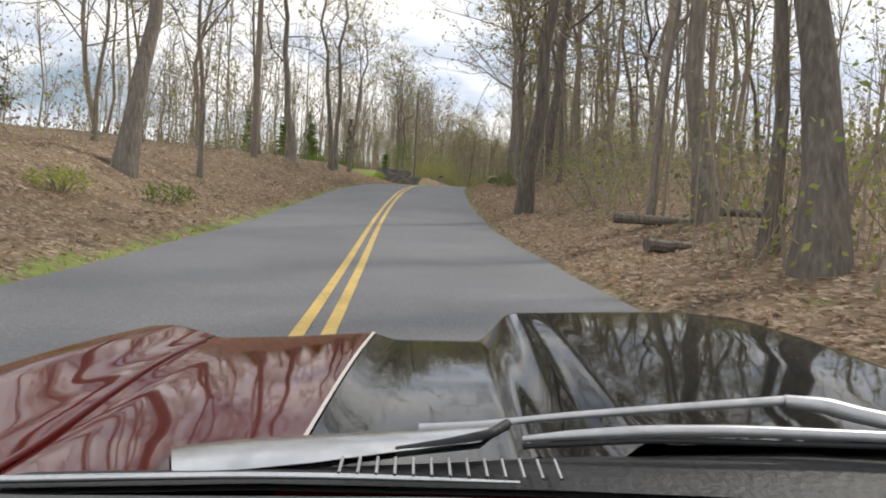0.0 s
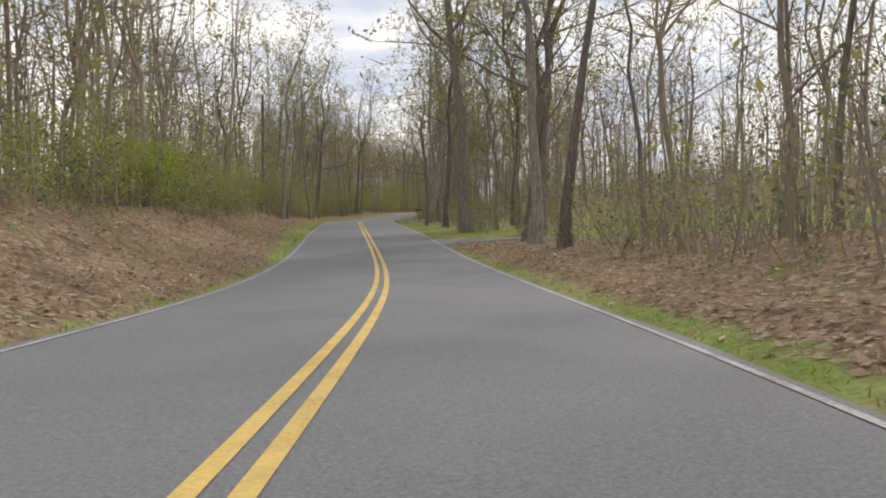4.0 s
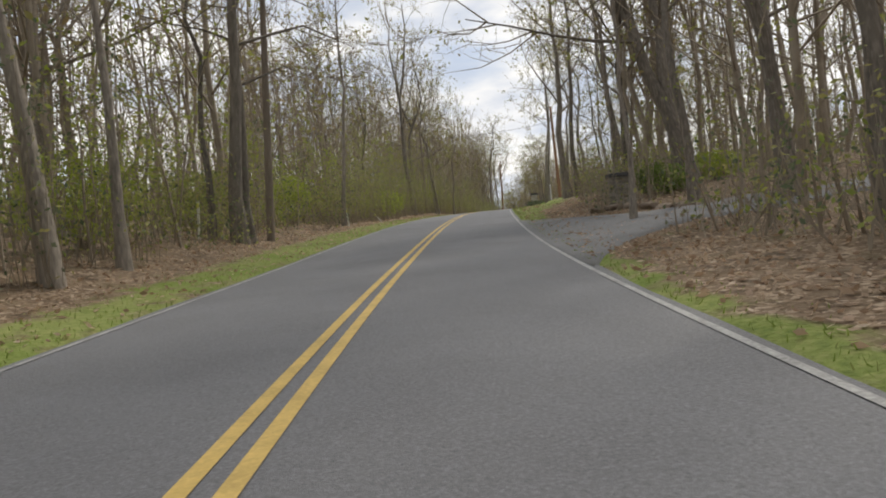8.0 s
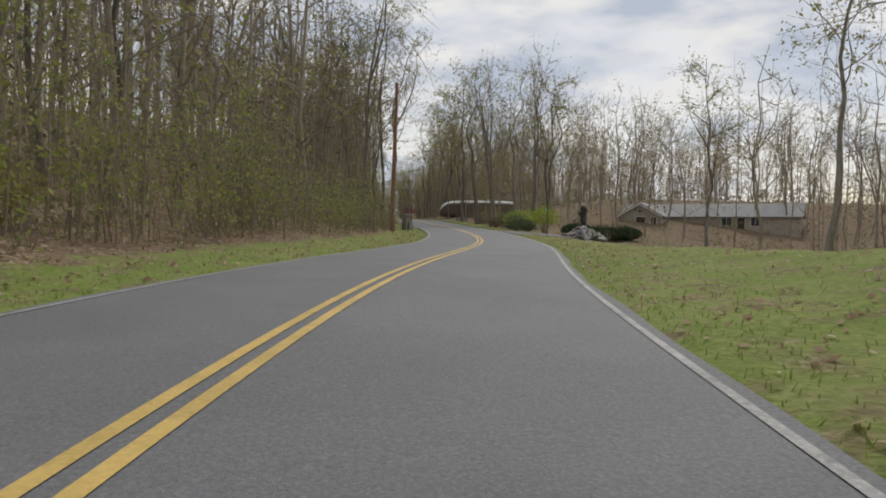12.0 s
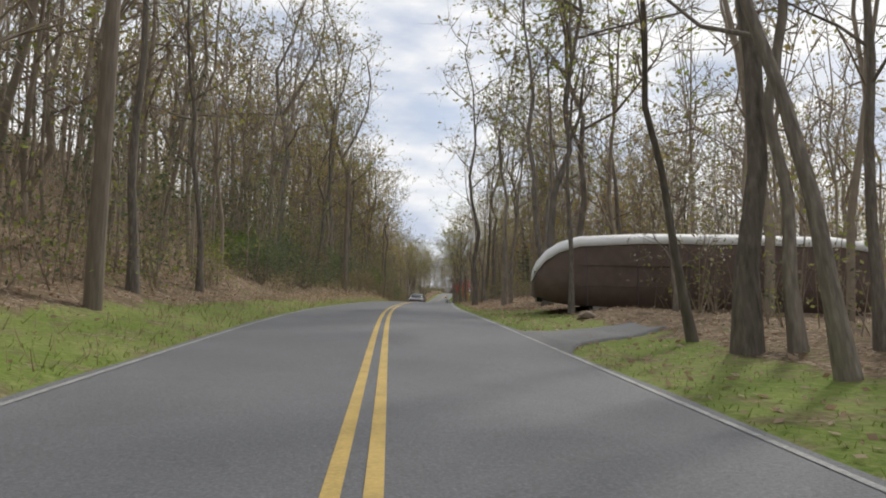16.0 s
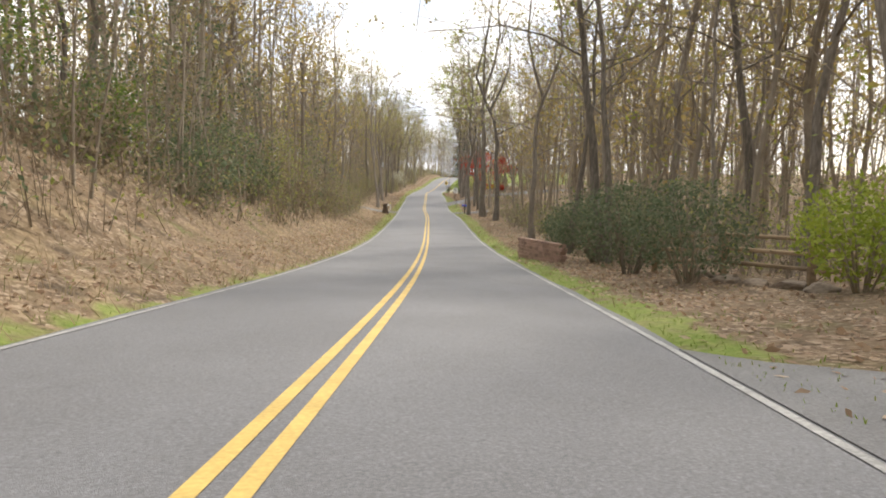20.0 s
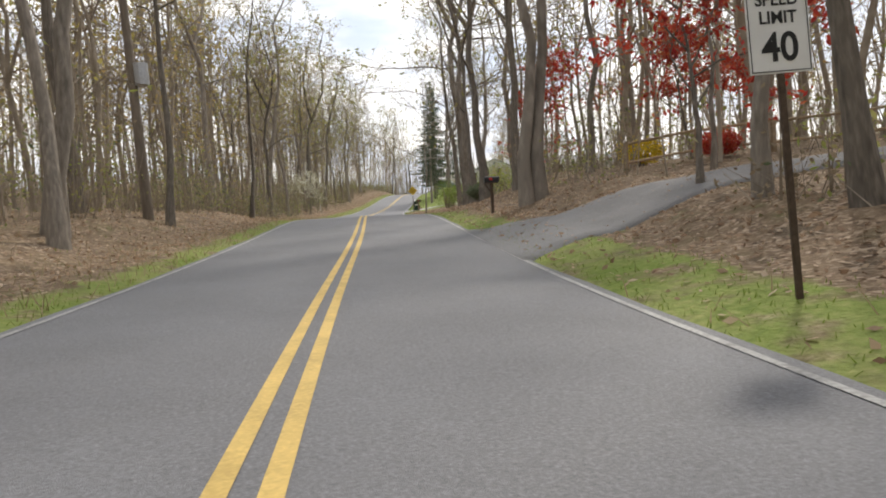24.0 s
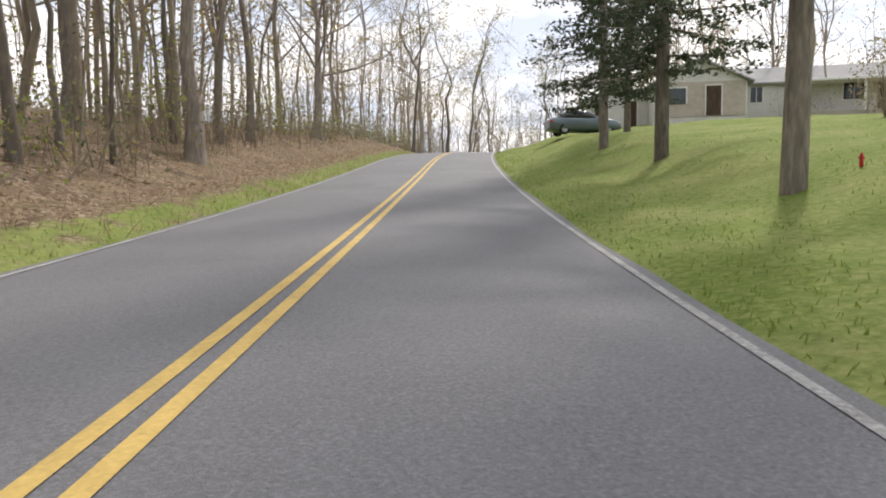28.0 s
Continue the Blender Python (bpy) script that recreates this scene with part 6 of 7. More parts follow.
# ---- straight through the woods ----
utility_pole(138.5, -8.2, 10, 0.15)
marker(139, -8.9)
driveway(112.0, 3.3, 113.0, 24, 1.7, "grey side road leaving through grass", flare=1.3)
post_mailbox(144, 5.6, -90, BLACK_METAL, "black mailbox on a wooden post beside a driveway")
driveway(148, 3.3, 151, 20, 3.2, "gravelly driveway into the woods", flare=2.0)
for s, d, h, lean in ((157.4, -5.5, 0.95, 0), (190.8, -7.4, 1.25, 3), (208.3, -6.2, 1.05, -6), (218.5, -6.1, 0.9, -38), (250.6, -7.7, 1.3, 0), (516.3, -4.4, 1.0, 0), (599.4, -6.8, 1.1, 0)):
    marker(s, d, h, lean)
utility_pole(195, -6.4, 11, 0.14, 3, label="pale weathered utility pole leaning over grass")
utility_pole(251, -7.3, 11.5, 0.15)
log(150, 11, 4, 0.18, 60, "fallen log in the grass under trees")
driveway(189.5, 3.3, 195, 24, 3.4, "dark asphalt driveway bordered by stones", flare=7.5)
brick_pillar(196.6, 7.2, 20, 0.6, 1.15, "grey stone mailbox pillar beside a driveway", STONE, 8, 3)
for k in range(7):
    boulder(196.0 - k * 0.5, 6.3 + k * 0.5, (0.5, 0.4, 0.2), 40 * k, "dark edging stone along the driveway", 0.05, k)
for s, d, w, h, mat, text in ((171, -9.5, 2.4, 1.6, BLOSSOM, "white dogwood sprays in the undergrowth"), (181, -8.5, 2.0, 1.5, LIME, "bright green spring shrub"), (227.7, -7.4, 3.4, 2.3, LIME, "bright yellow-green spring shrub at the wood's edge"), (231, -9.8, 3.0, 1.8, LIME, "bright yellow-green spring shrub at the wood's edge"), (199, 9.4, 2.6, 1.3, GREEN, "green shrub under the trees"), (202, 12.6, 2.6, 1.3, LIME, "green shrub under the trees"), (261, -10.5, 4.0, 2.6, LIME, "bright yellow-green spring shrub at the wood's edge"), (268, -9, 3.0, 1.6, SPRING, "pale spring shrub at the wood's edge"), (214, -9.0, 2.6, 2.2, SPRING, "pale spring shrub at the wood's edge"), (205, -8.6, 2.4, 2.6, LIME, "tall lime green shrub at the wood's edge")):
    shrub(s, d, w, h, mat, text, leaves=2400, size=0.07, seed=int(w * 10), group="roadside shrubs")
for s, d, w, h, mat, text in ((104, -10.5, 4.6, 3.2, UNDER, "pale spring thicket on the bank"), (109, -9.6, 4.2, 2.8, LIME, "spring thicket on the bank"), (113.5, -9.4, 4.4, 3.0, UNDER, "pale spring thicket on the bank"), (131, -9.2, 4.2, 3.0, UNDER, "pale spring thicket on the bank"), (153, -9.6, 4.0, 2.6, LIME, "bright spring shrub at the wood's edge"), (163, -9.0, 3.6, 2.4, UNDER, "pale spring shrub at the wood's edge"), (188, -9.6, 4.0, 2.8, LIME, "tall lime green shrub at the wood's edge"), (196, -9.4, 3.6, 2.6, UNDER, "pale spring shrub at the wood's edge"), (240, -9.8, 3.8, 2.8, LIME, "bright yellow-green spring shrub at the wood's edge"), (249, -10, 3.8, 2.6, UNDER, "pale spring shrub at the wood's edge"), (126, -10, 4.5, 3.0, UNDER, "pale spring thicket on the bank"), (119, -12, 5, 3.4, LIME, "spring thicket on the bank"), (139, -9.5, 4.0, 2.6, LIME, "bright spring shrub at the wood's edge"), (146, -9.5, 3.6, 2.2, UNDER, "pale spring shrub at the wood's edge")):
    shrub(s, d, w, h, mat, text, leaves=3200, size=0.07, seed=int(w * 10), group="roadside shrubs")

# ---- brick letter box and the lawn ----
brick_pillar(242.8, 5.7, 8, 0.56, 1.18, "pale brick mailbox pillar with dark cap on a lawn", PALE_BRICK, 14, 5, cap_h=0.2)
for s, d, w in ((242.15, 5.25, 0.8), (242.2, 6.1, 1.0), (242.7, 6.5, 0.7)):
    shrub(s, d, w, 0.45, IVY, "low dark green plant at the mailbox foot", seed=int(w * 9), leaves=700, size=0.05, stems=8, group="mailbox plants")
driveway(246.4, 3.3, 248.5, 30, 4.3, "grey asphalt driveway between lawns", flare=2.5)
lamp = thing("lamp_post", on_ground(249.6, 7.6), "slim white post with a small cap on a lawn", "post")
part("post", box(bmesh.new(), (-0.05, -0.05, -0.2), (0.05, 0.05, 2.0), 0.006), WHITE_PAINT, lamp)
part("cap", box(bmesh.new(), (-0.09, -0.09, 2.0), (0.09, 0.09, 2.08), 0.02), WHITE_PAINT, lamp)
utility_pole(249.0, 8.6, 11, 0.17, -1, RED_POLE, label="brownish treated utility pole on the lawn's edge")
boulder(234.5, 8.4, (0.5, 0.4, 0.34), 50, "small grey boulder on the lawn", 0.12, 2)
boulder(251.4, 8.2, (0.5, 0.42, 0.45), 20, "dark boulder on the lawn", 0.25, 1)
shrub(249, 13, 3.2, 1.9, GREEN, "wide green shrub on the lawn", seed=9, leaves=2000)
shrub(236.5, 5.4, 1.1, 0.5, IVY, "low dark shrub by the driveway", seed=4, leaves=600)
shrub(252.8, 9.8, 0.7, 0.6, IVY, "small dark shrub beside the post", seed=8, leaves=500)
for k in range(3):
    shrub(240 + 5 * k, 17 + 2 * k, 4.5, 1.6, BRUSH, "brown dry hedge across the lawn", seed=20 + k, leaves=1300, group="dry hedge")

# ---- the bend with the stone pile ----
utility_pole(309, -6.1, 11.5, 0.17, 1.2, RED_POLE, label="brown treated utility pole on a grassy verge")
brick_pillar(317.6, -4.8, 30, 0.7, 1.3, "grey stone mailbox pillar on the verge", STONE, 6, 9, STONE, 0.14)
part_box = thing("short_post", on_ground(315.9, -4.75, 0) @ pose(0, 0, 0, 0, 3, 0), "short grey wooden post on the verge", "post")
part("post", box(bmesh.new(), (-0.07, -0.04, -0.2), (0.07, 0.04, 0.75), 0.01), SLATE, part_box)
street_sign(314.0, 7.2, -10)
driveway(316.5, 3.3, 321, 26, 3.2, "grey driveway running down to a house", flare=4.2)
pile_of_stones = thing("stone_pile", on_ground(314.8, 10.6), "heap of pale grey building stones on grass", "stone pile")
rng = random.Random(12)
for k in range(95):
    a, u = rng.uniform(0, 6.28), rng.uniform(0, 1) ** 0.6
    m = Matrix.LocRotScale(Vector((2.0 * u * math.cos(a), 1.6 * u * math.sin(a), (1 - u) * 1.2 + rng.uniform(0, 0.14))), Euler((rng.uniform(-0.5, 0.5), rng.uniform(-0.5, 0.5), rng.uniform(0, 6))), Vector((rng.uniform(0.2, 0.42), rng.uniform(0.15, 0.3), rng.uniform(0.08, 0.2))))
    ob = part_mesh("stone", ROCKS[k % 4], pile_of_stones, m=m)
PALE_ROCK = material("pale_grey_rock", (0.36, 0.34, 0.33), 0.9, grain=(0.5, 8), stain=(0.5, 2), bump=0.6, vary=0.3)
for ob in pile_of_stones.children:
    ob.material_slots[0].link = "OBJECT"
    ob.material_slots[0].material = PALE_ROCK
DARK_ROCK = material("dark_weathered_rock", (0.045, 0.043, 0.044), 0.9, grain=(0.5, 8), stain=(0.4, 2), bump=0.6)
statue = thing("stone_chimney_stack", on_ground(317.0, 11.3), "tall dark cracked stone stack behind the heap", "stone stack")
for k, (w, z, x) in enumerate(((0.4, 0.2, 0), (0.34, 0.65, 0.1), (0.26, 1.05, 0.06), (0.27, 1.45, 0.0), (0.36, 1.9, -0.06), (0.42, 2.35, -0.05), (0.4, 2.75, 0.02))):
    ob = part_mesh("block", ROCKS[k % 4], statue, m=Matrix.LocRotScale(Vector((x, 0, z + 0.2)), Euler((0, 0, k)), Vector((w, w, 0.42))))
    ob.material_slots[0].link = "OBJECT"
    ob.material_slots[0].material = DARK_ROCK
for s, d, w, h, mat, text in ((323.4, 6.5, 2.3, 1.6, IVY, "dark evergreen shrub beside the drive"), (325.2, 6.9, 2.6, 2.1, LIME, "light green shrub behind an evergreen"), (324.8, 8.0, 1.8, 1.3, IVY, "low dark evergreen shrub beside the drive"), (333.8, 6.8, 1.8, 1.5, BRUSH, "brown brush beside the road"), (331.5, 7.7, 2.1, 1.9, IVY, "dark evergreen shrub on the slope"), (332.2, 9.0, 2.6, 2.2, GREEN, "green shrub behind an evergreen"), (329.0, 9.2, 3.0, 2.2, LIME, "light green shrub on the slope"), (343.5, 7.4, 2.4, 1.6, BRUSH, "brown brush under trees"), (329.5, 15.0, 3.6, 1.6, HEDGE, "long dark clipped hedge before a house"), (331.5, 17.8, 3.6, 1.6, HEDGE, "long dark clipped hedge before a house"), (333.5, 20.6, 3.6, 1.7, HEDGE, "long dark clipped hedge before a house"), (335.5, 23.6, 3.8, 1.7, HEDGE, "long dark clipped hedge before a house")):
    shrub(s, d, w, h, mat, text, leaves=7000 if mat == HEDGE else 2400, size=0.08 if mat == HEDGE else 0.06, seed=int(w * 10 + h), group="slope shrubs")


def cart_wheel(s, d):
    ob = thing("cart_wheel", on_ground(s, d, 60, 0.0), "old rusty spoked cart wheel leaning on a shrub", "wheel")
    a = np.linspace(0, 2 * np.pi, 25)
    part_mesh("rim", fast_mesh("rim", *tube(np.c_[0.5 * np.cos(a), 0 * a, 0.5 + 0.5 * np.sin(a)], np.full(25, 0.03), 6), RUSTY), ob)
    part("hub", rod(bmesh.new(), (0, -0.08, 0.5), (0, 0.08, 0.5), 0.08), RUSTY, ob)
    for t in np.arange(10) * math.pi / 5:
        part("spoke", rod(bmesh.new(), (0, 0, 0.5), (0.49 * math.cos(t), 0, 0.5 + 0.49 * math.sin(t)), 0.018, 0.016, 6), RUSTY, ob)


cart_wheel(336.2, 9.0)
shrub(326.4, 10.4, 3.3, 3.0, LIME, "small weeping tree with pale green sprays", "weeping_tree", 4200, 0.065, 31, stems=20, low=0.36)


def gable_house(m, length, width, wall_h, roof_h, label, wall_mat, roof_mat, windows, door_at, porch=False):
    ob = thing("house", m, label, "house")
    w, l = width / 2, length / 2
    bm = bmesh.new()
    box(bm, (-w, -l, -1.5), (w, l, wall_h))
    for y in (-l, l):
        a, b, c = bm.verts.new((-w, y, wall_h)), bm.verts.new((w, y, wall_h)), bm.verts.new((0, y, wall_h + roof_h))
        bm.faces.new((a, b, c))
    part("wall", bm, wall_mat, ob)
    rake = math.hypot(w + 0.4, roof_h * (w + 0.4) / w)
    slope = math.atan2(roof_h, w)
    for side in (-1, 1):
        bm = box(bmesh.new(), (-rake if side < 0 else 0, -l - 0.35, 0), (0 if side < 0 else rake, l + 0.35, 0.14), 0.02)
        bm.transform(Matrix.Translation((0, 0, wall_h + roof_h)) @ Matrix.Rotation(slope * side, 4, "Y"))
        part("roof", bm, roof_mat, ob)
    for k in range(int(wall_h / 0.22)):
        for side in (-1, 1):
            part("siding_board", box(bmesh.new(), (side * (w + 0.006) - 0.006, -l, 0.22 * k), (side * (w + 0.006) + 0.006, l, 0.22 * k + 0.205)), wall_mat, ob)
    for side, y, ww, wh in windows:
        x = side * (w + 0.02)
        win = part("window", box(bmesh.new(), (x - 0.02, y - ww / 2, 1.0), (x + 0.02, y + ww / 2, 1.0 + wh), 0.004), GLASS, ob)
        for y0, y1, z0, z1 in ((y - ww / 2 - 0.08, y + ww / 2 + 0.08, 0.92, 1.0), (y - ww / 2 - 0.08, y + ww / 2 + 0.08, 1.0 + wh, 1.08 + wh), (y - ww / 2 - 0.08, y - ww / 2, 1.0, 1.0 + wh), (y + ww / 2, y + ww / 2 + 0.08, 1.0, 1.0 + wh), (y - 0.02, y + 0.02, 1.0, 1.0 + wh)):
            part("frame", box(bmesh.new(), (x - 0.035, y0, z0), (x + 0.035, y1, z1), 0.005), WHITE_PAINT, win)
    for side, y in door_at:
        x = side * (w + 0.02)
        door = part("door", box(bmesh.new(), (x - 0.03, y - 0.48, 0.05), (x + 0.03, y + 0.48, 2.1), 0.01), DARK_WOOD, ob)
        part("handle", rod(bmesh.new(), (x + side * 0.03, y + 0.36, 1.0), (x + side * 0.09, y + 0.36, 1.0), 0.03), CHROME, door)
    if porch:
        side, y0, y1 = porch
        x = side * (w + 1.9)
        part("porch_roof", box(bmesh.new(), (min(side * w, x), y0, wall_h - 0.25), (max(side * w, x), y1, wall_h - 0.08), 0.02), ROOF_WHITE, ob, "white metal porch roof")
        part("porch_floor", box(bmesh.new(), (min(side * w, x), y0, -0.4), (max(side * w, x), y1, 0.04), 0.02), TAN_WALL, ob)
        for y in np.linspace(y0 + 0.1, y1 - 0.1, 5):
            part("porch_post", box(bmesh.new(), (x - 0.06, y - 0.06, 0), (x + 0.06, y + 0.06, wall_h - 0.25), 0.01), WHITE_PAINT, ob)
    return ob


def gable_front(house, y, width, height, door, brick=None):
    """Door or window openings, an attic vent and a brick facing on a house's gable end."""
    if brick:
        part("brick_facing", box(bmesh.new(), (-width / 2 + 0.1, y - 0.05, 0), (width / 2 - 0.1, y - 0.004, height)), brick, house, "pinkish brick facing")
    for x, w, z0, z1 in door:
        opening = part("door" if z0 < 0.3 else "window", box(bmesh.new(), (x - w / 2, y - 0.09, z0), (x + w / 2, y - 0.055, z1), 0.01), GLASS if z0 > 0.3 else DARK_WOOD, house)
        for lo, hi in (((x - w / 2 - 0.09, z0), (x - w / 2, z1)), ((x + w / 2, z0), (x + w / 2 + 0.09, z1)), ((x - w / 2 - 0.09, z1), (x + w / 2 + 0.09, z1 + 0.1))):
            part("frame", box(bmesh.new(), (lo[0], y - 0.11, lo[1]), (hi[0], y - 0.004, hi[1]), 0.005), WHITE_PAINT, opening)
    part("attic_vent", box(bmesh.new(), (-0.2, y - 0.04, height + 0.5), (0.2, y - 0.004, height + 0.85), 0.01), SLATE, house)


yard = place(352, 40, -0.8)
away, across = Vector((0.777, 0.629, 0)), Vector((0.629, -0.777, 0))
spot = Vector(yard) + 9 * away + 2.5 * across
gable_house(pose(*spot, 0, 0, 39), 26, 9, 2.4, 2.0, "long tan house with a grey gabled roof below the road", TAN_WALL, SHINGLE, [(-1, -3, 1.4, 1.2), (-1, -7, 1.2, 1.2), (-1, 9.5, 1.2, 1.2)], [(-1, -5)])
spot = Vector(yard) + 3.2 * away - 6.3 * across
wing = gable_house(pose(*spot, 0, 0, -51), 7.5, 6.4, 2.4, 1.9, "tan front wing of a house with a white-trimmed gable", TAN_WALL, SHINGLE, [(1, 0, 1.2, 1.2)], [])
gable_front(wing, -3.75, 6.4, 2.4, [(0.2, 1.5, 0.1, 2.2), (2.1, 0.8, 1.0, 2.1)])
for side in (-1, 1):
    bm = box(bmesh.new(), (0, -0.06, -0.22), (3.95 * side, 0.06, 0), 0.01) if side > 0 else box(bmesh.new(), (-3.95, -0.06, -0.22), (0, 0.06, 0), 0.01)
    bm.transform(Matrix.Translation((0, -4.18, 4.3)) @ Matrix.Rotation(side * math.atan2(1.9, 3.2), 4, "Y"))
    part("barge_board", bm, WHITE_PAINT, wing, "white barge board")

# ---- the long vehicle under a tarpaulin ----
def covered_vehicle():
    a, b = place(366.3, 5.5), place(364.6, 17.3)
    run = b - a
    turn = math.degrees(math.atan2(-run[0], run[1]))
    ob = thing("covered_bus", pose(float(a[0]), float(a[1]), float(a[2]) - 0.15, 0, 0, turn), "long bus wrapped in brown tarpaulin with white roof on grass", "bus")
    length = float(np.hypot(run[0], run[1]))
    rows = [(0.0, 0.9, 0.85, 1.82), (0.12, 1.08, 0.78, 2.1), (0.45, 1.2, 0.7, 2.5), (0.95, 1.26, 0.6, 2.82), (1.7, 1.28, 0.5, 3.05), (4.0, 1.28, 0.42, 3.18), (7.0, 1.29, 0.42, 3.2), (length - 1, 1.28, 0.42, 3.15), (length, 1.2, 0.5, 3.0)]
    part("body", loft(bmesh.new(), [[(w, y, lo), (w * 1.03, y, lo + 0.9), (w, y, hi - 0.5), (w * 0.9, y, hi - 0.2), (-w * 0.9, y, hi - 0.2), (-w, y, hi - 0.5), (-w * 1.03, y, lo + 0.9), (-w, y, lo)] for y, w, lo, hi in rows]), TARP, ob, "body under brown tarpaulin")
    part("roof", loft(bmesh.new(), [[(w * 1.03, y - 0.04, hi - 0.4), (w * 0.9, y - 0.02, hi - 0.12), (w * 0.4, y, hi + 0.05), (-w * 0.4, y, hi + 0.05), (-w * 0.9, y - 0.02, hi - 0.12), (-w * 1.03, y - 0.04, hi - 0.4)] for y, w, lo, hi in rows]), ROOF_WHITE, ob, "white rounded roof cover")
    for y in (1.9, 3.7, 5.5, 7.3, 9.1, 10.6):
        for x in (-1, 1):
            line = [(x * 1.31, y + 0.02, 0.5), (x * 1.335, y, 1.2), (x * 1.31, y, 2.65)]
            part_mesh("tie_rope", fast_mesh("tie_rope", *tube(line, np.full(3, 0.012), 5), DASH_GREY), ob)
    for z in (1.2, 1.95):
        for x in (-1, 1):
            part("seam", box(bmesh.new(), (x * 1.325 - 0.012, 1.6, z), (x * 1.325 + 0.012, length - 0.9, z + 0.04), 0.006), TARP, ob)
    for y in (2.4, length - 3.0):
        for x, o in ((-1.1, -1), (1.1, 1)):
            wheel(ob, x, y, 0.48, o)
    part("bumper", box(bmesh.new(), (-0.6, 0.12, 0.6), (0.6, 0.34, 0.8), 0.04), BLACK_METAL, ob)


covered_vehicle()
driveway(354.5, 3.3, 357, 6.6, 2.0, "short grey paved lay-by in grass", flare=1.2)
boulder(361, 6.2, (0.7, 0.4, 0.22), 60, "low dark stone in the grass", 0.05, 2)
for s, d, m_, t_ in ((362.5, 9.6, BLOSSOM, "small tree with pale blossom before a bus"),):
    blossom_tree(s, d, 4.2, 2.4, m_, t_, 51, 900, 0.045)
utility_pole(355, -6.0, 11, 0.17)
utility_pole(398.5, -6.0, 11, 0.17, label="dark weathered utility pole on the bank")
utility_pole(437, -7.4, 11.5, 0.15)
utility_pole(478, -9.0, 11, 0.14)
utility_pole(541.8, -7.3, 9.5, 0.16, -3, transformer=4.6)
utility_pole(596, -7.9, 9.0, 0.15, -4, label="dark leaning utility pole in brown brush")

# ---- the valley ----
sedan(on_ground(423.3, -1.45, 178), GREY_PAINT, "dark grey sedan in the opposite lane")
driveway(430.0, 3.3, 430.5, 26, 3.4, "dark asphalt driveway behind shrubs", flare=3.5)
brick_pillar(432.0, 5.0, 10, 0.45, 1.0, "grey stone mailbox pillar with pale cap", STONE, 7, 11, WHITE_PAINT, 0.12)
utility_pole(435, 8.4, 10.5, 0.15)
bed = new("mulch_bed", fast_mesh("mulch_bed", place(*np.meshgrid(np.linspace(416.5, 425.5, 20), np.linspace(4.9, 11, 20), indexing="ij"), 0.035).reshape(-1, 3), grid_faces(20, 20)[:, ::-1], MULCH))
tagged(bed, "bed of dark mulch beside a driveway", "garden bed", kind="structure")
for s, d, w, h, mat, text in ((425.6, 6.5, 0.8, 0.6, FORSYTHIA, "yellow blossoming bush on dark mulch"), (426.0, 7.6, 1.2, 0.8, FORSYTHIA, "yellow blossoming bush on dark mulch"), (426.0, 8.7, 1.3, 0.8, FORSYTHIA, "yellow blossoming bush on dark mulch"), (434.5, 8.0, 2.4, 1.6, LIME, "light green clipped shrub behind a driveway"), (435, 10.4, 3.0, 1.9, LIME, "light green clipped shrub behind a driveway"), (435, 13.5, 3.4, 2.0, LIME, "light green clipped shrub behind a driveway"), (443.6, 6.3, 2.9, 2.3, IVY, "grey-green evergreen shrub by the road"), (452, 6.2, 3.6, 2.6, IVY, "large grey-green evergreen shrub by the road"), (454.5, 7.6, 3.6, 3.0, IVY, "large grey-green evergreen shrub by the road"), (447.5, 6.0, 3.2, 2.6, IVY, "large grey-green evergreen shrub by the road"), (440, 8.0, 2.3, 1.9, LIME, "bright lime green shrub beside a fence"), (460, 6.8, 2.6, 2.2, IVY, "grey-green evergreen shrub by the road"), (464, 7.2, 2.6, 2.0, IVY, "grey-green evergreen shrub by the road"), (425, 16, 3.5, 4.0, IVY, "dark evergreen shrub under trees"), (419, 14, 3.5, 4.0, IVY, "dark evergreen shrub under trees")):
    shrub(s, d, w, h, mat, text, leaves=2600, size=0.06, seed=int(w * 10 + h + d), group="valley shrubs")
for s, d, h, w in ((423.5, 11.5, 7.5, 2.6), (427.0, 14.5, 9.0, 3.0), (421.0, 15.5, 8.0, 2.8), (434.5, 18.0, 9.0, 3.0)):
    conifer(s, d, h, w, "dark spruce with thin drooping branches in a garden", NEEDLE, 0.03, 0.14, dense=0.7)
block_wall(456.0, 4.0, 452.4, 5.0, 7, "low garden wall of pinkish bricks", (0.24, 0.13, 0.22), material("faded_pink_brick", (0.38, 0.25, 0.2), 0.9, grain=(0.4, 10), stain=(0.4, 2), bump=0.4, vary=0.3))
rail_fence(447.0, 6.6, 440.6, 9.6, 4, "rustic split rail fence of weathered cedar")
for k in range(5):
    boulder(444.4 - k * 0.75, 6.9 + 0.3 * k, (0.45, 0.35, 0.2), 50 * k, "flat edging stone by the fence", 0.03, k)
rng = random.Random(31)
for k in range(46):
    s, d = rng.uniform(374, 478), -rng.uniform(6.3, 11.5)
    shrub(s, d, rng.uniform(2.4, 4.2), rng.uniform(1.4, 2.9), (IVY, BRUSH, IVY, GREEN)[k % 4], "grey-green thicket on the steep bank", seed=60 + k, leaves=1300, size=0.075, group="bank thickets")
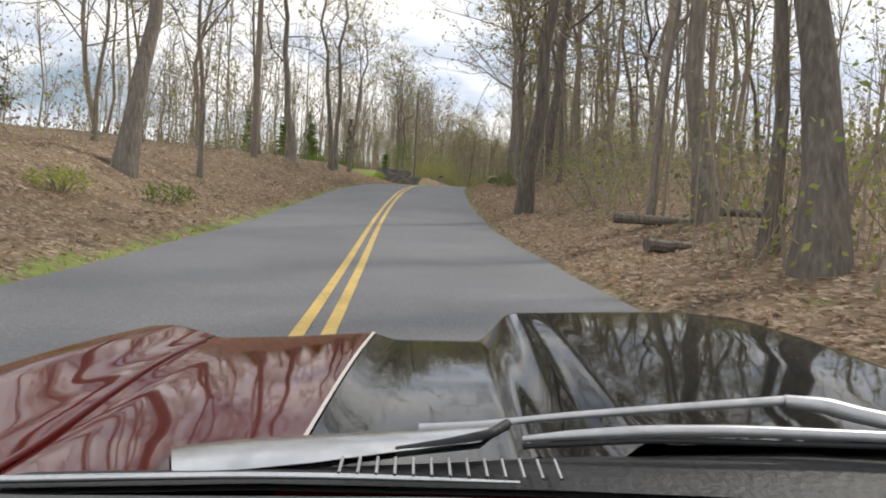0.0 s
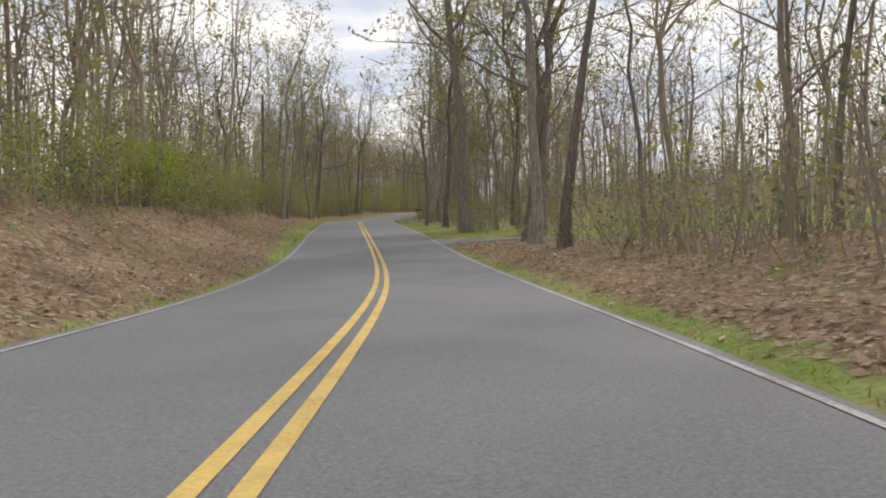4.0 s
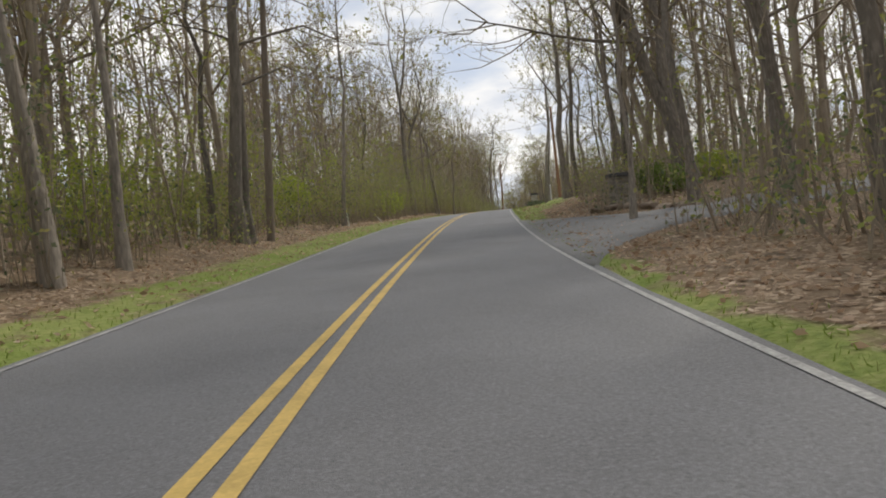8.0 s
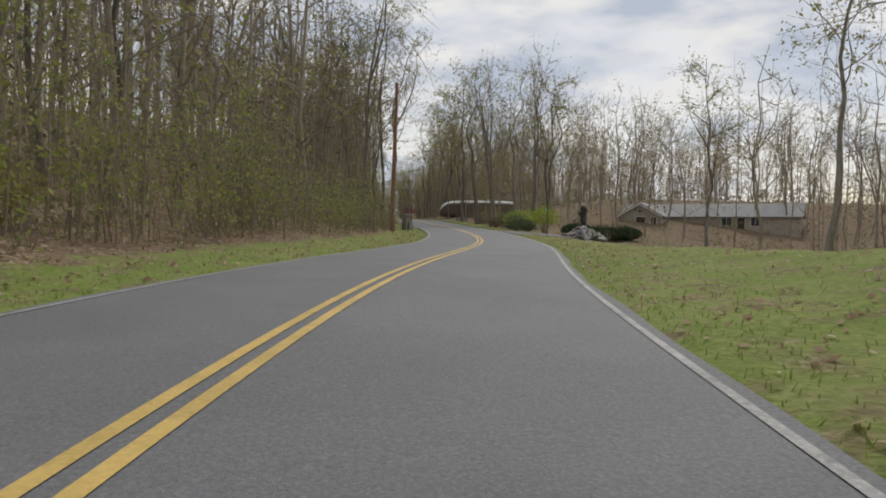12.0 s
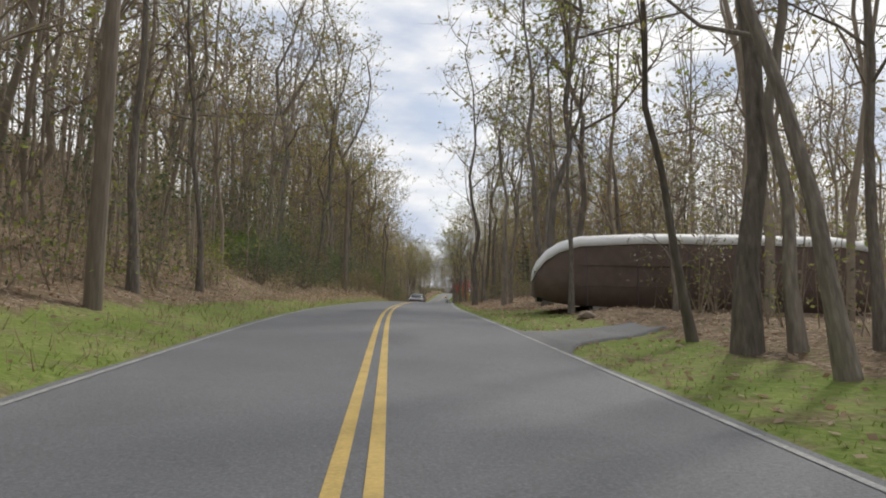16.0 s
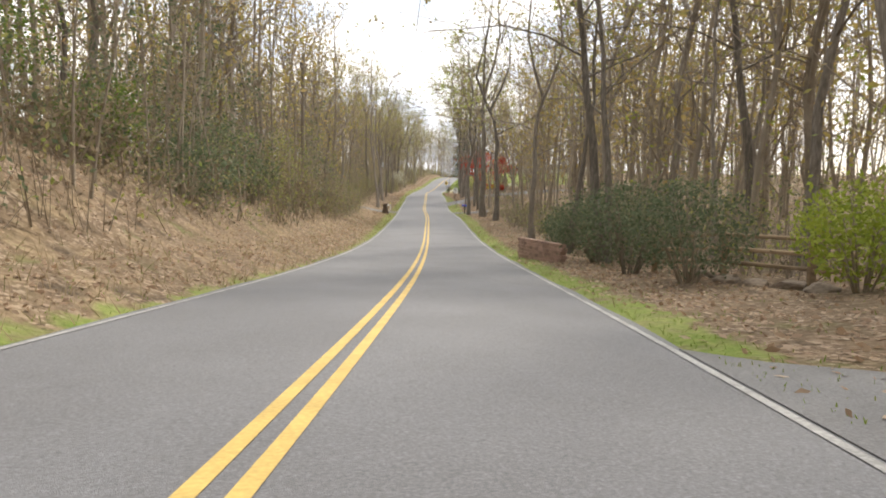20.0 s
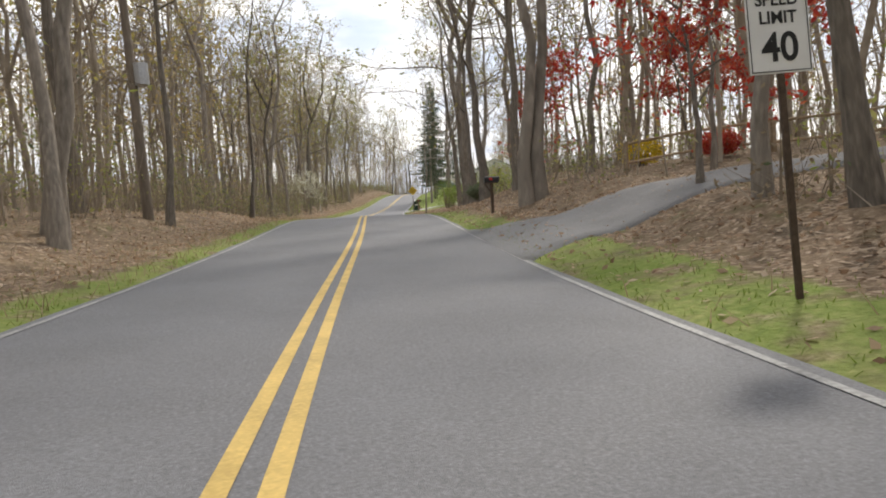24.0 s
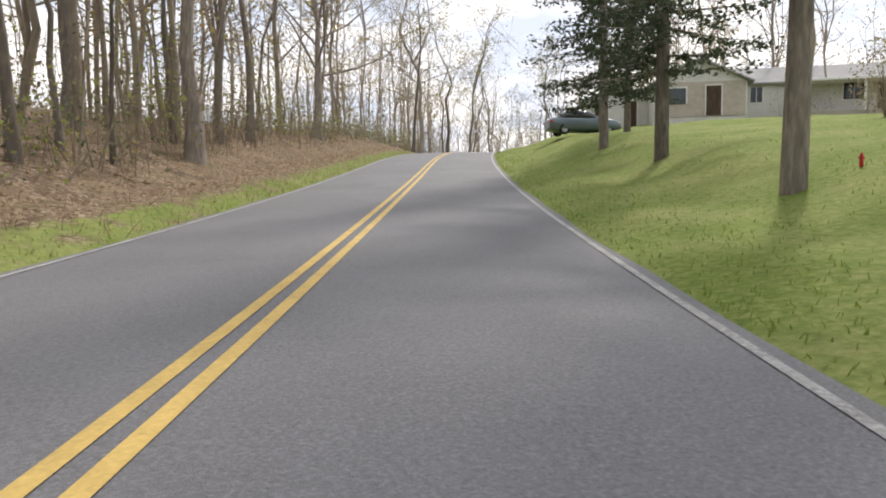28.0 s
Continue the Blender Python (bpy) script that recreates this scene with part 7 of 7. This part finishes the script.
for k in range(20):
    s, d = rng.uniform(385, 500), -rng.uniform(11.5, 18)
    shrub(s, d, rng.uniform(3.6, 5.4), rng.uniform(3.4, 5.6), (SPRING, BRUSH, IVY, SPRING, GREEN)[k % 5], "tall tangled thicket above the steep bank", seed=140 + k, leaves=1500, size=0.085, group="bank thickets")

# ---- driveways and letter boxes after the valley ----
stump = thing("stump_mailbox", on_ground(505.4, -4.6, 80), "mailbox set into a dark old tree stump", "mailbox", "mailboxes")
prof = [(0.42, -0.2), (0.38, 0.1), (0.28, 0.45), (0.24, 0.75), (0.27, 1.0), (0.25, 1.08)]
ring = np.arange(14) * 2 * np.pi / 14
wob = 1 + 0.12 * np.sin(3 * ring + 1) + 0.06 * np.sin(5 * ring)
v = np.concatenate([np.c_[r * wob * np.cos(ring), r * wob * np.sin(ring), np.full(14, z)] for r, z in prof])
i, j = np.meshgrid(np.arange(5), np.arange(14), indexing="ij")
f = np.stack([i * 14 + j, i * 14 + (j + 1) % 14, (i + 1) * 14 + (j + 1) % 14, (i + 1) * 14 + j], -1).reshape(-1, 4).tolist()
part_mesh("trunk", mesh_of("trunk", v, f + [list(range(70, 84))], DARK_WOOD), stump)
mailbox_shell(stump, pose(0, -0.12, 0.86, 0, 0, 0), WHITE_PAINT, False)
driveway(511.5, -3.3, 508, -22, 3.4, "grey asphalt driveway into the woods", flare=1.5)
post_mailbox(509.7, 4.6, -90, BLUE, "mailbox wrapped in blue on a mossy post", DARK_WOOD, 0.84)
driveway(511.2, 3.3, 510.8, 7.6, 1.7, "narrow grey path into the woods", flare=0.9)
speed_sign(522.9, 4.43, 2)
driveway(533.5, 3.2, 530, 26, 2.6, "pale grey driveway climbing through the woods", flare=3.0)
post_mailbox(541.2, 4.7, -90, BLACK_METAL, "black mailbox on a post by a driveway", DARK_WOOD)
rail_fence(541, 9.6, 536.5, 18, 5, "dark rail fence under the trees", 2, 1.1)
for s, d, h, w in ((532.2, 8.0, 5.0, 2.9), (551.7, 9.6, 5.2, 3.0), (543, 13, 4.4, 2.2)):
    blossom_tree(s, d, h, w, RED_LEAF, "small maple with bright red new leaves", int(s), 3000, 0.085)
blossom_tree(591, -6.6, 3.2, 2.4, BLOSSOM, "dogwood with layers of white blossom", 71, 2200, 0.06)
blossom_tree(594, -8.4, 2.8, 2.0, BLOSSOM, "dogwood with layers of white blossom", 72, 1400, 0.06)
for s, d, w, h, mat, text in ((556.0, 6.6, 1.5, 1.0, IVY, "round dark green shrub on a leafy bank"), (566, 9.4, 3.6, 2.8, LIME, "tall light green forsythia bush"), (572, 10.8, 3.2, 2.4, LIME, "light green shrub under trees"), (586, 7.7, 3.0, 3.0, GREEN, "bright green leafy shrub at the lawn's edge"), (584, 9.0, 2.6, 2.4, GREEN, "bright green leafy shrub at the lawn's edge"), (592, 8.6, 2.4, 2.2, LIME, "spring shrub beside a large tree"), (543, 11, 1.8, 1.0, FORSYTHIA, "small bush with yellow-orange leaves"), (539, 12, 1.4, 0.9, RED_LEAF, "small bush with red leaves")):
    shrub(s, d, w, h, mat, text, leaves=1900, size=0.06, seed=int(w * 10 + h + d), group="garden shrubs")

# ---- the house on the hill ----
school_sign(588.8, 4.35, 3)


def wheelie_bin(m):
    ob = thing("wheelie_bin", m, "dark green wheeled rubbish bin at a driveway", "rubbish bin")
    bm = box(bmesh.new(), (-0.3, -0.36, 0.06), (0.3, 0.36, 0.98), 0.04)
    for v in bm.verts:
        k = 0.82 + 0.18 * v.co.z
        v.co.x, v.co.y = v.co.x * k, v.co.y * k
    part("body", bm, BIN, ob)
    part("rim", box(bmesh.new(), (-0.33, -0.38, 0.95), (0.33, 0.38, 1.0), 0.015), BIN, ob)
    bm = box(bmesh.new(), (-0.34, -0.4, 1.002), (0.34, 0.4, 1.07), 0.03)
    part("lid", bm, BIN, ob)
    part("handle", rod(bmesh.new(), (-0.25, 0.43, 0.95), (0.25, 0.43, 0.95), 0.018), BIN, ob)
    part("label", box(bmesh.new(), (-0.2, -0.372, 0.62), (0.2, -0.366, 0.82), 0.001), SIGN_WHITE, ob, "white printed label")
    part("label_bar", box(bmesh.new(), (-0.17, -0.376, 0.72), (0.17, -0.3725, 0.79)), INK, ob)
    for x in (-0.3, 0.3):
        part("wheel", rod(bmesh.new(), (x - 0.03, 0.34, 0.13), (x + 0.03, 0.34, 0.13), 0.13, 0.13, 14), RUBBER, ob)


wheelie_bin(on_ground(595.9, 4.7, 5))
post_mailbox(595.25, 4.95, -80, BLACK_METAL, "black mailbox on a pale post beside a bin", CEDAR, 1.0)
driveway(599.6, 3.3, 598.6, 26, 3.0, "pale concrete driveway up to a house", material("worn_concrete", (0.33, 0.32, 0.3), 0.9, grain=(0.4, 25), stain=(0.3, 1)), flare=2.5)
slab = thing("brick_planter", on_ground(603.8, 4.75), "low brick block with a small box on the lawn", "planter")
part("base", box(bmesh.new(), (-0.45, -0.2, -0.05), (0.45, 0.2, 0.16), 0.02), RED_BRICK, slab)
part("box", box(bmesh.new(), (-0.1, -0.14, 0.16), (0.25, 0.14, 0.42), 0.02), DARK_WOOD, slab)
for s, d, h, bare, dense in ((613.4, 6.5, 17, 0.19, 0.6), (621.8, 7.0, 18, 0.13, 0.75), (630.5, 7.2, 18, 0.1, 0.8), (641, 10.5, 16, 0.12, 0.7)):
    conifer(s, d, h, 4.4, "tall spruce with drooping branches on a lawn", NEEDLE, bare, 0.19, dense=dense)
gable_house(on_ground(660, 33, 86), 26, 8, 2.4, 1.6, "long white ranch house with grey roof on a hill lawn", SIDING, SHINGLE, [(-1, 10.5, 0.8, 1.1), (-1, 4, 1.4, 1.2), (-1, -1, 1.4, 1.2), (-1, -9, 1.4, 1.2)], [(-1, 2), (-1, -5)], (-1, -8, 8))
wing = gable_house(on_ground(658.5, 18.0, -4), 9, 6.2, 2.4, 1.5, "white front wing of a ranch house with a brick gable front", SIDING, SHINGLE, [(-1, 1, 1.0, 1.2)], [])
gable_front(wing, -4.5, 6.2, 2.4, [(0.9, 1.0, 0.05, 2.1), (-1.6, 1.3, 0.9, 2.0)], PALE_BRICK)
wing = gable_house(on_ground(661.5, 12.8, -4), 6, 5, 2.1, 1.1, "low white garage wing beside a ranch house", SIDING, SHINGLE, [(-1, 1, 1.0, 1.0)], [])
gable_front(wing, -3.0, 5, 2.1, [(-1.2, 1.0, 0.05, 2.0), (1.0, 0.9, 0.05, 2.0)])
sedan(on_ground(646.5, 8.8, -80), TEAL_PAINT, "blue-green sedan standing on a lawn")
hyd = thing("fire_hydrant", on_ground(613.6, 7.6) @ Matrix.Scale(0.28, 4), "small red hydrant on a lawn", "hydrant")
part("barrel", rod(bmesh.new(), (0, 0, -0.05), (0, 0, 0.55), 0.11, 0.1, 12), HYDRANT, hyd)
part("bonnet", rod(bmesh.new(), (0, 0, 0.55), (0, 0, 0.72), 0.12, 0.03, 12), HYDRANT, hyd)
part("nozzle", rod(bmesh.new(), (-0.17, 0, 0.42), (0.17, 0, 0.42), 0.05, 0.05, 8), HYDRANT, hyd)
chair = thing("orange_lawn_chair", on_ground(656.6, 26.5), "orange plastic chair on a house porch", "chair")
part("seat", box(bmesh.new(), (-0.25, -0.25, 0.4), (0.25, 0.25, 0.46), 0.02), ORANGE, chair)
part("backrest", box(bmesh.new(), (-0.25, 0.2, 0.46), (0.25, 0.26, 0.95), 0.02), ORANGE, chair)
for x in (-0.21, 0.21):
    for y in (-0.21, 0.21):
        part("leg", rod(bmesh.new(), (x, y, 0), (x, y, 0.41), 0.02), ORANGE, chair)
shrub(626, 15.5, 2.6, 2.6, BRUSH, "small bare brown tree on the lawn", seed=90, leaves=900, stems=16)

# ---- cables ----
LEFT_POLES = [(138.5, -8.2), (195, -6.4), (251, -7.3), (309, -6.1), (355, -6.0), (398.5, -6.0), (437, -7.4), (478, -9.0), (538, -8.0), (596, -7.9)]
for a, b in zip(LEFT_POLES, LEFT_POLES[1:]):
    cable(a, b, 0.9, 9.6)
    cable(a, b, 1.1, 7.4)
cable((251, -7.3), (247.4, 7.9), 0.4, 9.0)
cable((437, -7.4), (435, 8.4), 0.4, 8.4)


# ---- low growth and fallen leaves ----
def thicket():
    """Brown and pale green brush under the trees, as one mass."""
    rng = np.random.default_rng(77)
    twig, leaf, tone, big = Pile(), [], [], []
    made = 0
    while made < 7800:
        s, side = rng.uniform(-25, 780), rng.choice((-1, 1))
        near, gap = clear_width(s, side)
        edge = made < 3600
        if rng.uniform() < gap * 1.15:
            continue
        d = side * (near - 1.0 + (rng.exponential(2.2) - 0.6 if edge else rng.uniform(1, 50)))
        if abs(d) > 75 or on_drive(s, d, 4.2):
            continue
        made += 1
        c = place(s, d)
        patch = 0.5 + 0.5 * math.sin(s * 0.11 + 2.0 * math.sin(s * 0.043 + side))
        h = rng.uniform(0.9, 2.6) * (1.55 if edge and side < 0 and 92 < s < 300 else 1.0) * (0.7 + 1.2 * patch * (1.3 if side < 0 else 0.7)) * (1 if edge else 1.35)
        n = 9
        root = c + rng.normal(0, 0.4, (n, 3)) * (1, 1, 0)
        top = root + rng.normal(0, 0.6, (n, 3)) * (1, 1, 0.3) + np.array([0, 0, 1]) * (h * rng.uniform(0.5, 1.1, (n, 1)))
        o = rng.normal(size=(n, 3)) * 0.014 * (1, 1, 0)
        twig.add(np.stack([root - o, root + o, top, root + o[:, [1, 0, 2]]], 1).reshape(-1, 3), np.arange(4 * n).reshape(-1, 4))
        lush = side < 0 and 86 < s < 300
        m = (120 if lush else 66) if edge else 24
        u = rng.uniform(0.12, 1.05, (m, 1))
        k = rng.integers(0, n, m)
        leaf.append(root[k] * (1 - u) + top[k] * u + rng.normal(0, 0.3, (m, 3)))
        big.append(np.full(m, 0.068 if edge else 0.11))
        tone.append(np.full(m, rng.uniform() + 0.25 * (patch - 0.5) + (0.4 if lush else 0.2 if side > 0 and 140 < s < 225 else 0.0)))
    tagged(new("brush", fast_mesh("brush", *twig.done(), WOODS)), "tangle of brown brush under the trees", "undergrowth", kind="stuff")
    leaf, tone, big = np.concatenate(leaf), np.concatenate(tone), np.concatenate(big)
    for name, low, high, mat, text in (("spring_undergrowth", 0.58, 9, UNDER, "pale green new leaves in the undergrowth"), ("olive_undergrowth", 0.38, 0.58, IVY, "grey-green leaves in the undergrowth"), ("dry_undergrowth", -9, 0.38, BRUSH, "brown dry leaves in the undergrowth")):
        cut = (tone >= low) & (tone < high)
        tagged(new(name, fast_mesh(name, *leaf_quads(rng, leaf[cut], big[cut]), mat)), text, "undergrowth", kind="stuff")


thicket()


def saplings():
    """Slender saplings and tall shrubs with a haze of small leaves, between the trunks."""
    rng = np.random.default_rng(21)
    wood, leaf = Pile(), {"spring": [], "lime": [], "olive": [], "brown": [], "gold": []}
    made = 0
    while made < 2700:
        s, side = (rng.uniform(85, 290), -1) if rng.uniform() < 0.22 else (rng.uniform(330, 500), -1) if rng.uniform() < 0.22 else (rng.uniform(-20, 760), rng.choice((-1, 1)))
        near, gap = clear_width(s, side)
        d = side * (near - 0.8 + rng.exponential(7.0))
        if rng.uniform() < gap * 1.1 or abs(d) > 45 or on_drive(s, d, 3.4):
            continue
        made += 1
        lush = 1.7 if side < 0 and 88 < s < 285 else 1.5 if side < 0 and 325 < s < 500 else 1.2 if side > 0 and 150 < s < 220 else 0.8
        h = rng.uniform(2.2, 8.0)
        t = np.linspace(0, 1, 5)[:, None]
        a = rng.uniform(0, 6.28)
        way = np.array([math.cos(a), math.sin(a)]) * h * abs(rng.normal(0, 0.16))
        line = place(s, d, -0.1) + np.c_[way * t**1.4 + np.cumsum(rng.normal(0, 0.02 * h, (5, 2)), 0) * t, h * t[:, 0]]
        wood.add(*tube(line, (0.01 + 0.0048 * h) * (1 - 0.85 * t[:, 0]), 4))
        n = int(5 + 1.3 * h)
        u = rng.uniform(0.18, 1, n)
        b = np.stack([np.interp(u, t[:, 0], line[:, c]) for c in range(3)], 1)
        turn = rng.uniform(0, 6.28, n)
        e = b + np.c_[np.cos(turn), np.sin(turn), rng.uniform(0.2, 1.2, n)] * (0.24 * h * (1.15 - u) * rng.uniform(0.5, 1.2, n))[:, None]
        o = rng.normal(size=(n, 3)) * 0.012
        wood.add(np.stack([b - o, b + o, e, b + o[:, [1, 2, 0]]], 1).reshape(-1, 3), np.arange(4 * n).reshape(-1, 4))
        m = int(lush * h * rng.uniform(4, 16))
        k, w = rng.integers(0, n, m), rng.uniform(0.2, 1.1, (m, 1))
        spots = b[k] * (1 - w) + e[k] * w + rng.normal(0, 0.12, (m, 3))
        if side < 0 and 330 < s < 500:
            kind = rng.choice(("olive", "brown", "spring"), p=(0.55, 0.2, 0.25))
        elif side < 0 and s < 300:
            kind = rng.choice(("spring", "lime", "olive", "brown"), p=(0.42, 0.22, 0.2, 0.16))
        else:
            kind = rng.choice(("gold" if 395 < s < 720 else "spring", "lime", "olive", "brown"), p=(0.5, 0.08, 0.22, 0.2))
        leaf[kind].append(spots)
    tagged(new("saplings", fast_mesh("saplings", *wood.done(), WOODS)), "slender bare saplings between the trunks", "undergrowth", kind="stuff")
    for kind, mat, text in (("spring", UNDER, "pale yellow-green leaves of saplings"), ("lime", LIME, "bright green leaves of saplings"), ("olive", IVY, "grey-green leaves of saplings"), ("brown", BRUSH, "brown withered leaves of saplings"), ("gold", GOLD, "golden new leaves of saplings")):
        tagged(new("sapling_leaves", fast_mesh("sapling_leaves", *leaf_quads(rng, np.concatenate(leaf[kind]), 0.075), mat)), text, "undergrowth", kind="stuff")


saplings()


def far_brush():
    """Low tangled growth deep in the woods."""
    rng = np.random.default_rng(33)
    spots = []
    for _ in range(2600):
        s, side = rng.uniform(-40, 800), rng.choice((-1, 1))
        near, gap = clear_width(s, side)
        d = side * rng.uniform(26, 110)
        if rng.uniform() < gap * 0.7 and abs(d) < 70 or on_drive(s, d, 4.0):
            continue
        h, m = rng.uniform(1.5, 5.0), 26
        spots.append(place(s, d) + rng.normal(0, 1, (m, 3)) * (1.6, 1.6, 0) + np.c_[np.zeros((m, 2)), rng.uniform(0, h, m)])
    tagged(new("deep_undergrowth", fast_mesh("deep_undergrowth", *leaf_quads(rng, np.concatenate(spots), 0.26), BRUSH)), "brown tangled growth deep in the woods", "undergrowth", kind="stuff")


far_brush()


def ground_litter():
    rng = np.random.default_rng(3)
    n = 300000
    s, d = rng.uniform(-20, 660, n), (EDGE + 0.2 + rng.exponential(3.2, n)) * rng.choice((-1, 1), n)
    c = cover_at(s, d)
    leafy = rng.uniform(size=n) > c[:, 0] * 1.4 + c[:, 2] * 0.5
    p = place(s[leafy], d[leafy], 0.025)
    tagged(new("dead_leaves", fast_mesh("dead_leaves", *leaf_quads(rng, p, 0.066, 0.7), LITTER)), "dead brown leaves lying on the ground", "leaf litter", kind="stuff")
    n = 260000
    s, d = rng.uniform(-20, 660, n), (EDGE + 0.05 + rng.exponential(2.2, n)) * rng.choice((-1, 1), n)
    c = cover_at(s, d)
    for kind, keep, h, mat, text in (("grass", rng.uniform(size=n) < c[:, 0] * 0.9, 0.05, GRASS, "green grass blades along the verge"), ("dry_grass", rng.uniform(size=n) < c[:, 2] * 0.6, 0.2, STRAW, "dry straw-coloured grass on the bank")):
        q = place(s[keep], d[keep], -0.01)
        m = len(q)
        w = rng.normal(size=(m, 3)) * (1, 1, 0)
        w /= np.linalg.norm(w, axis=1)[:, None]
        up = np.array([0, 0, 1.0]) * (h * rng.uniform(0.5, 1.4, (m, 1))) + rng.normal(0, h * 0.45, (m, 3)) * (1, 1, 0)
        v = np.stack([q - w * 0.009, q + w * 0.009, q + up + w * 0.003, q + up - w * 0.003], 1).reshape(-1, 3)
        tagged(new(kind, fast_mesh(kind, v, np.arange(4 * m).reshape(-1, 4), mat)), text, "grass", kind="stuff")


ground_litter()
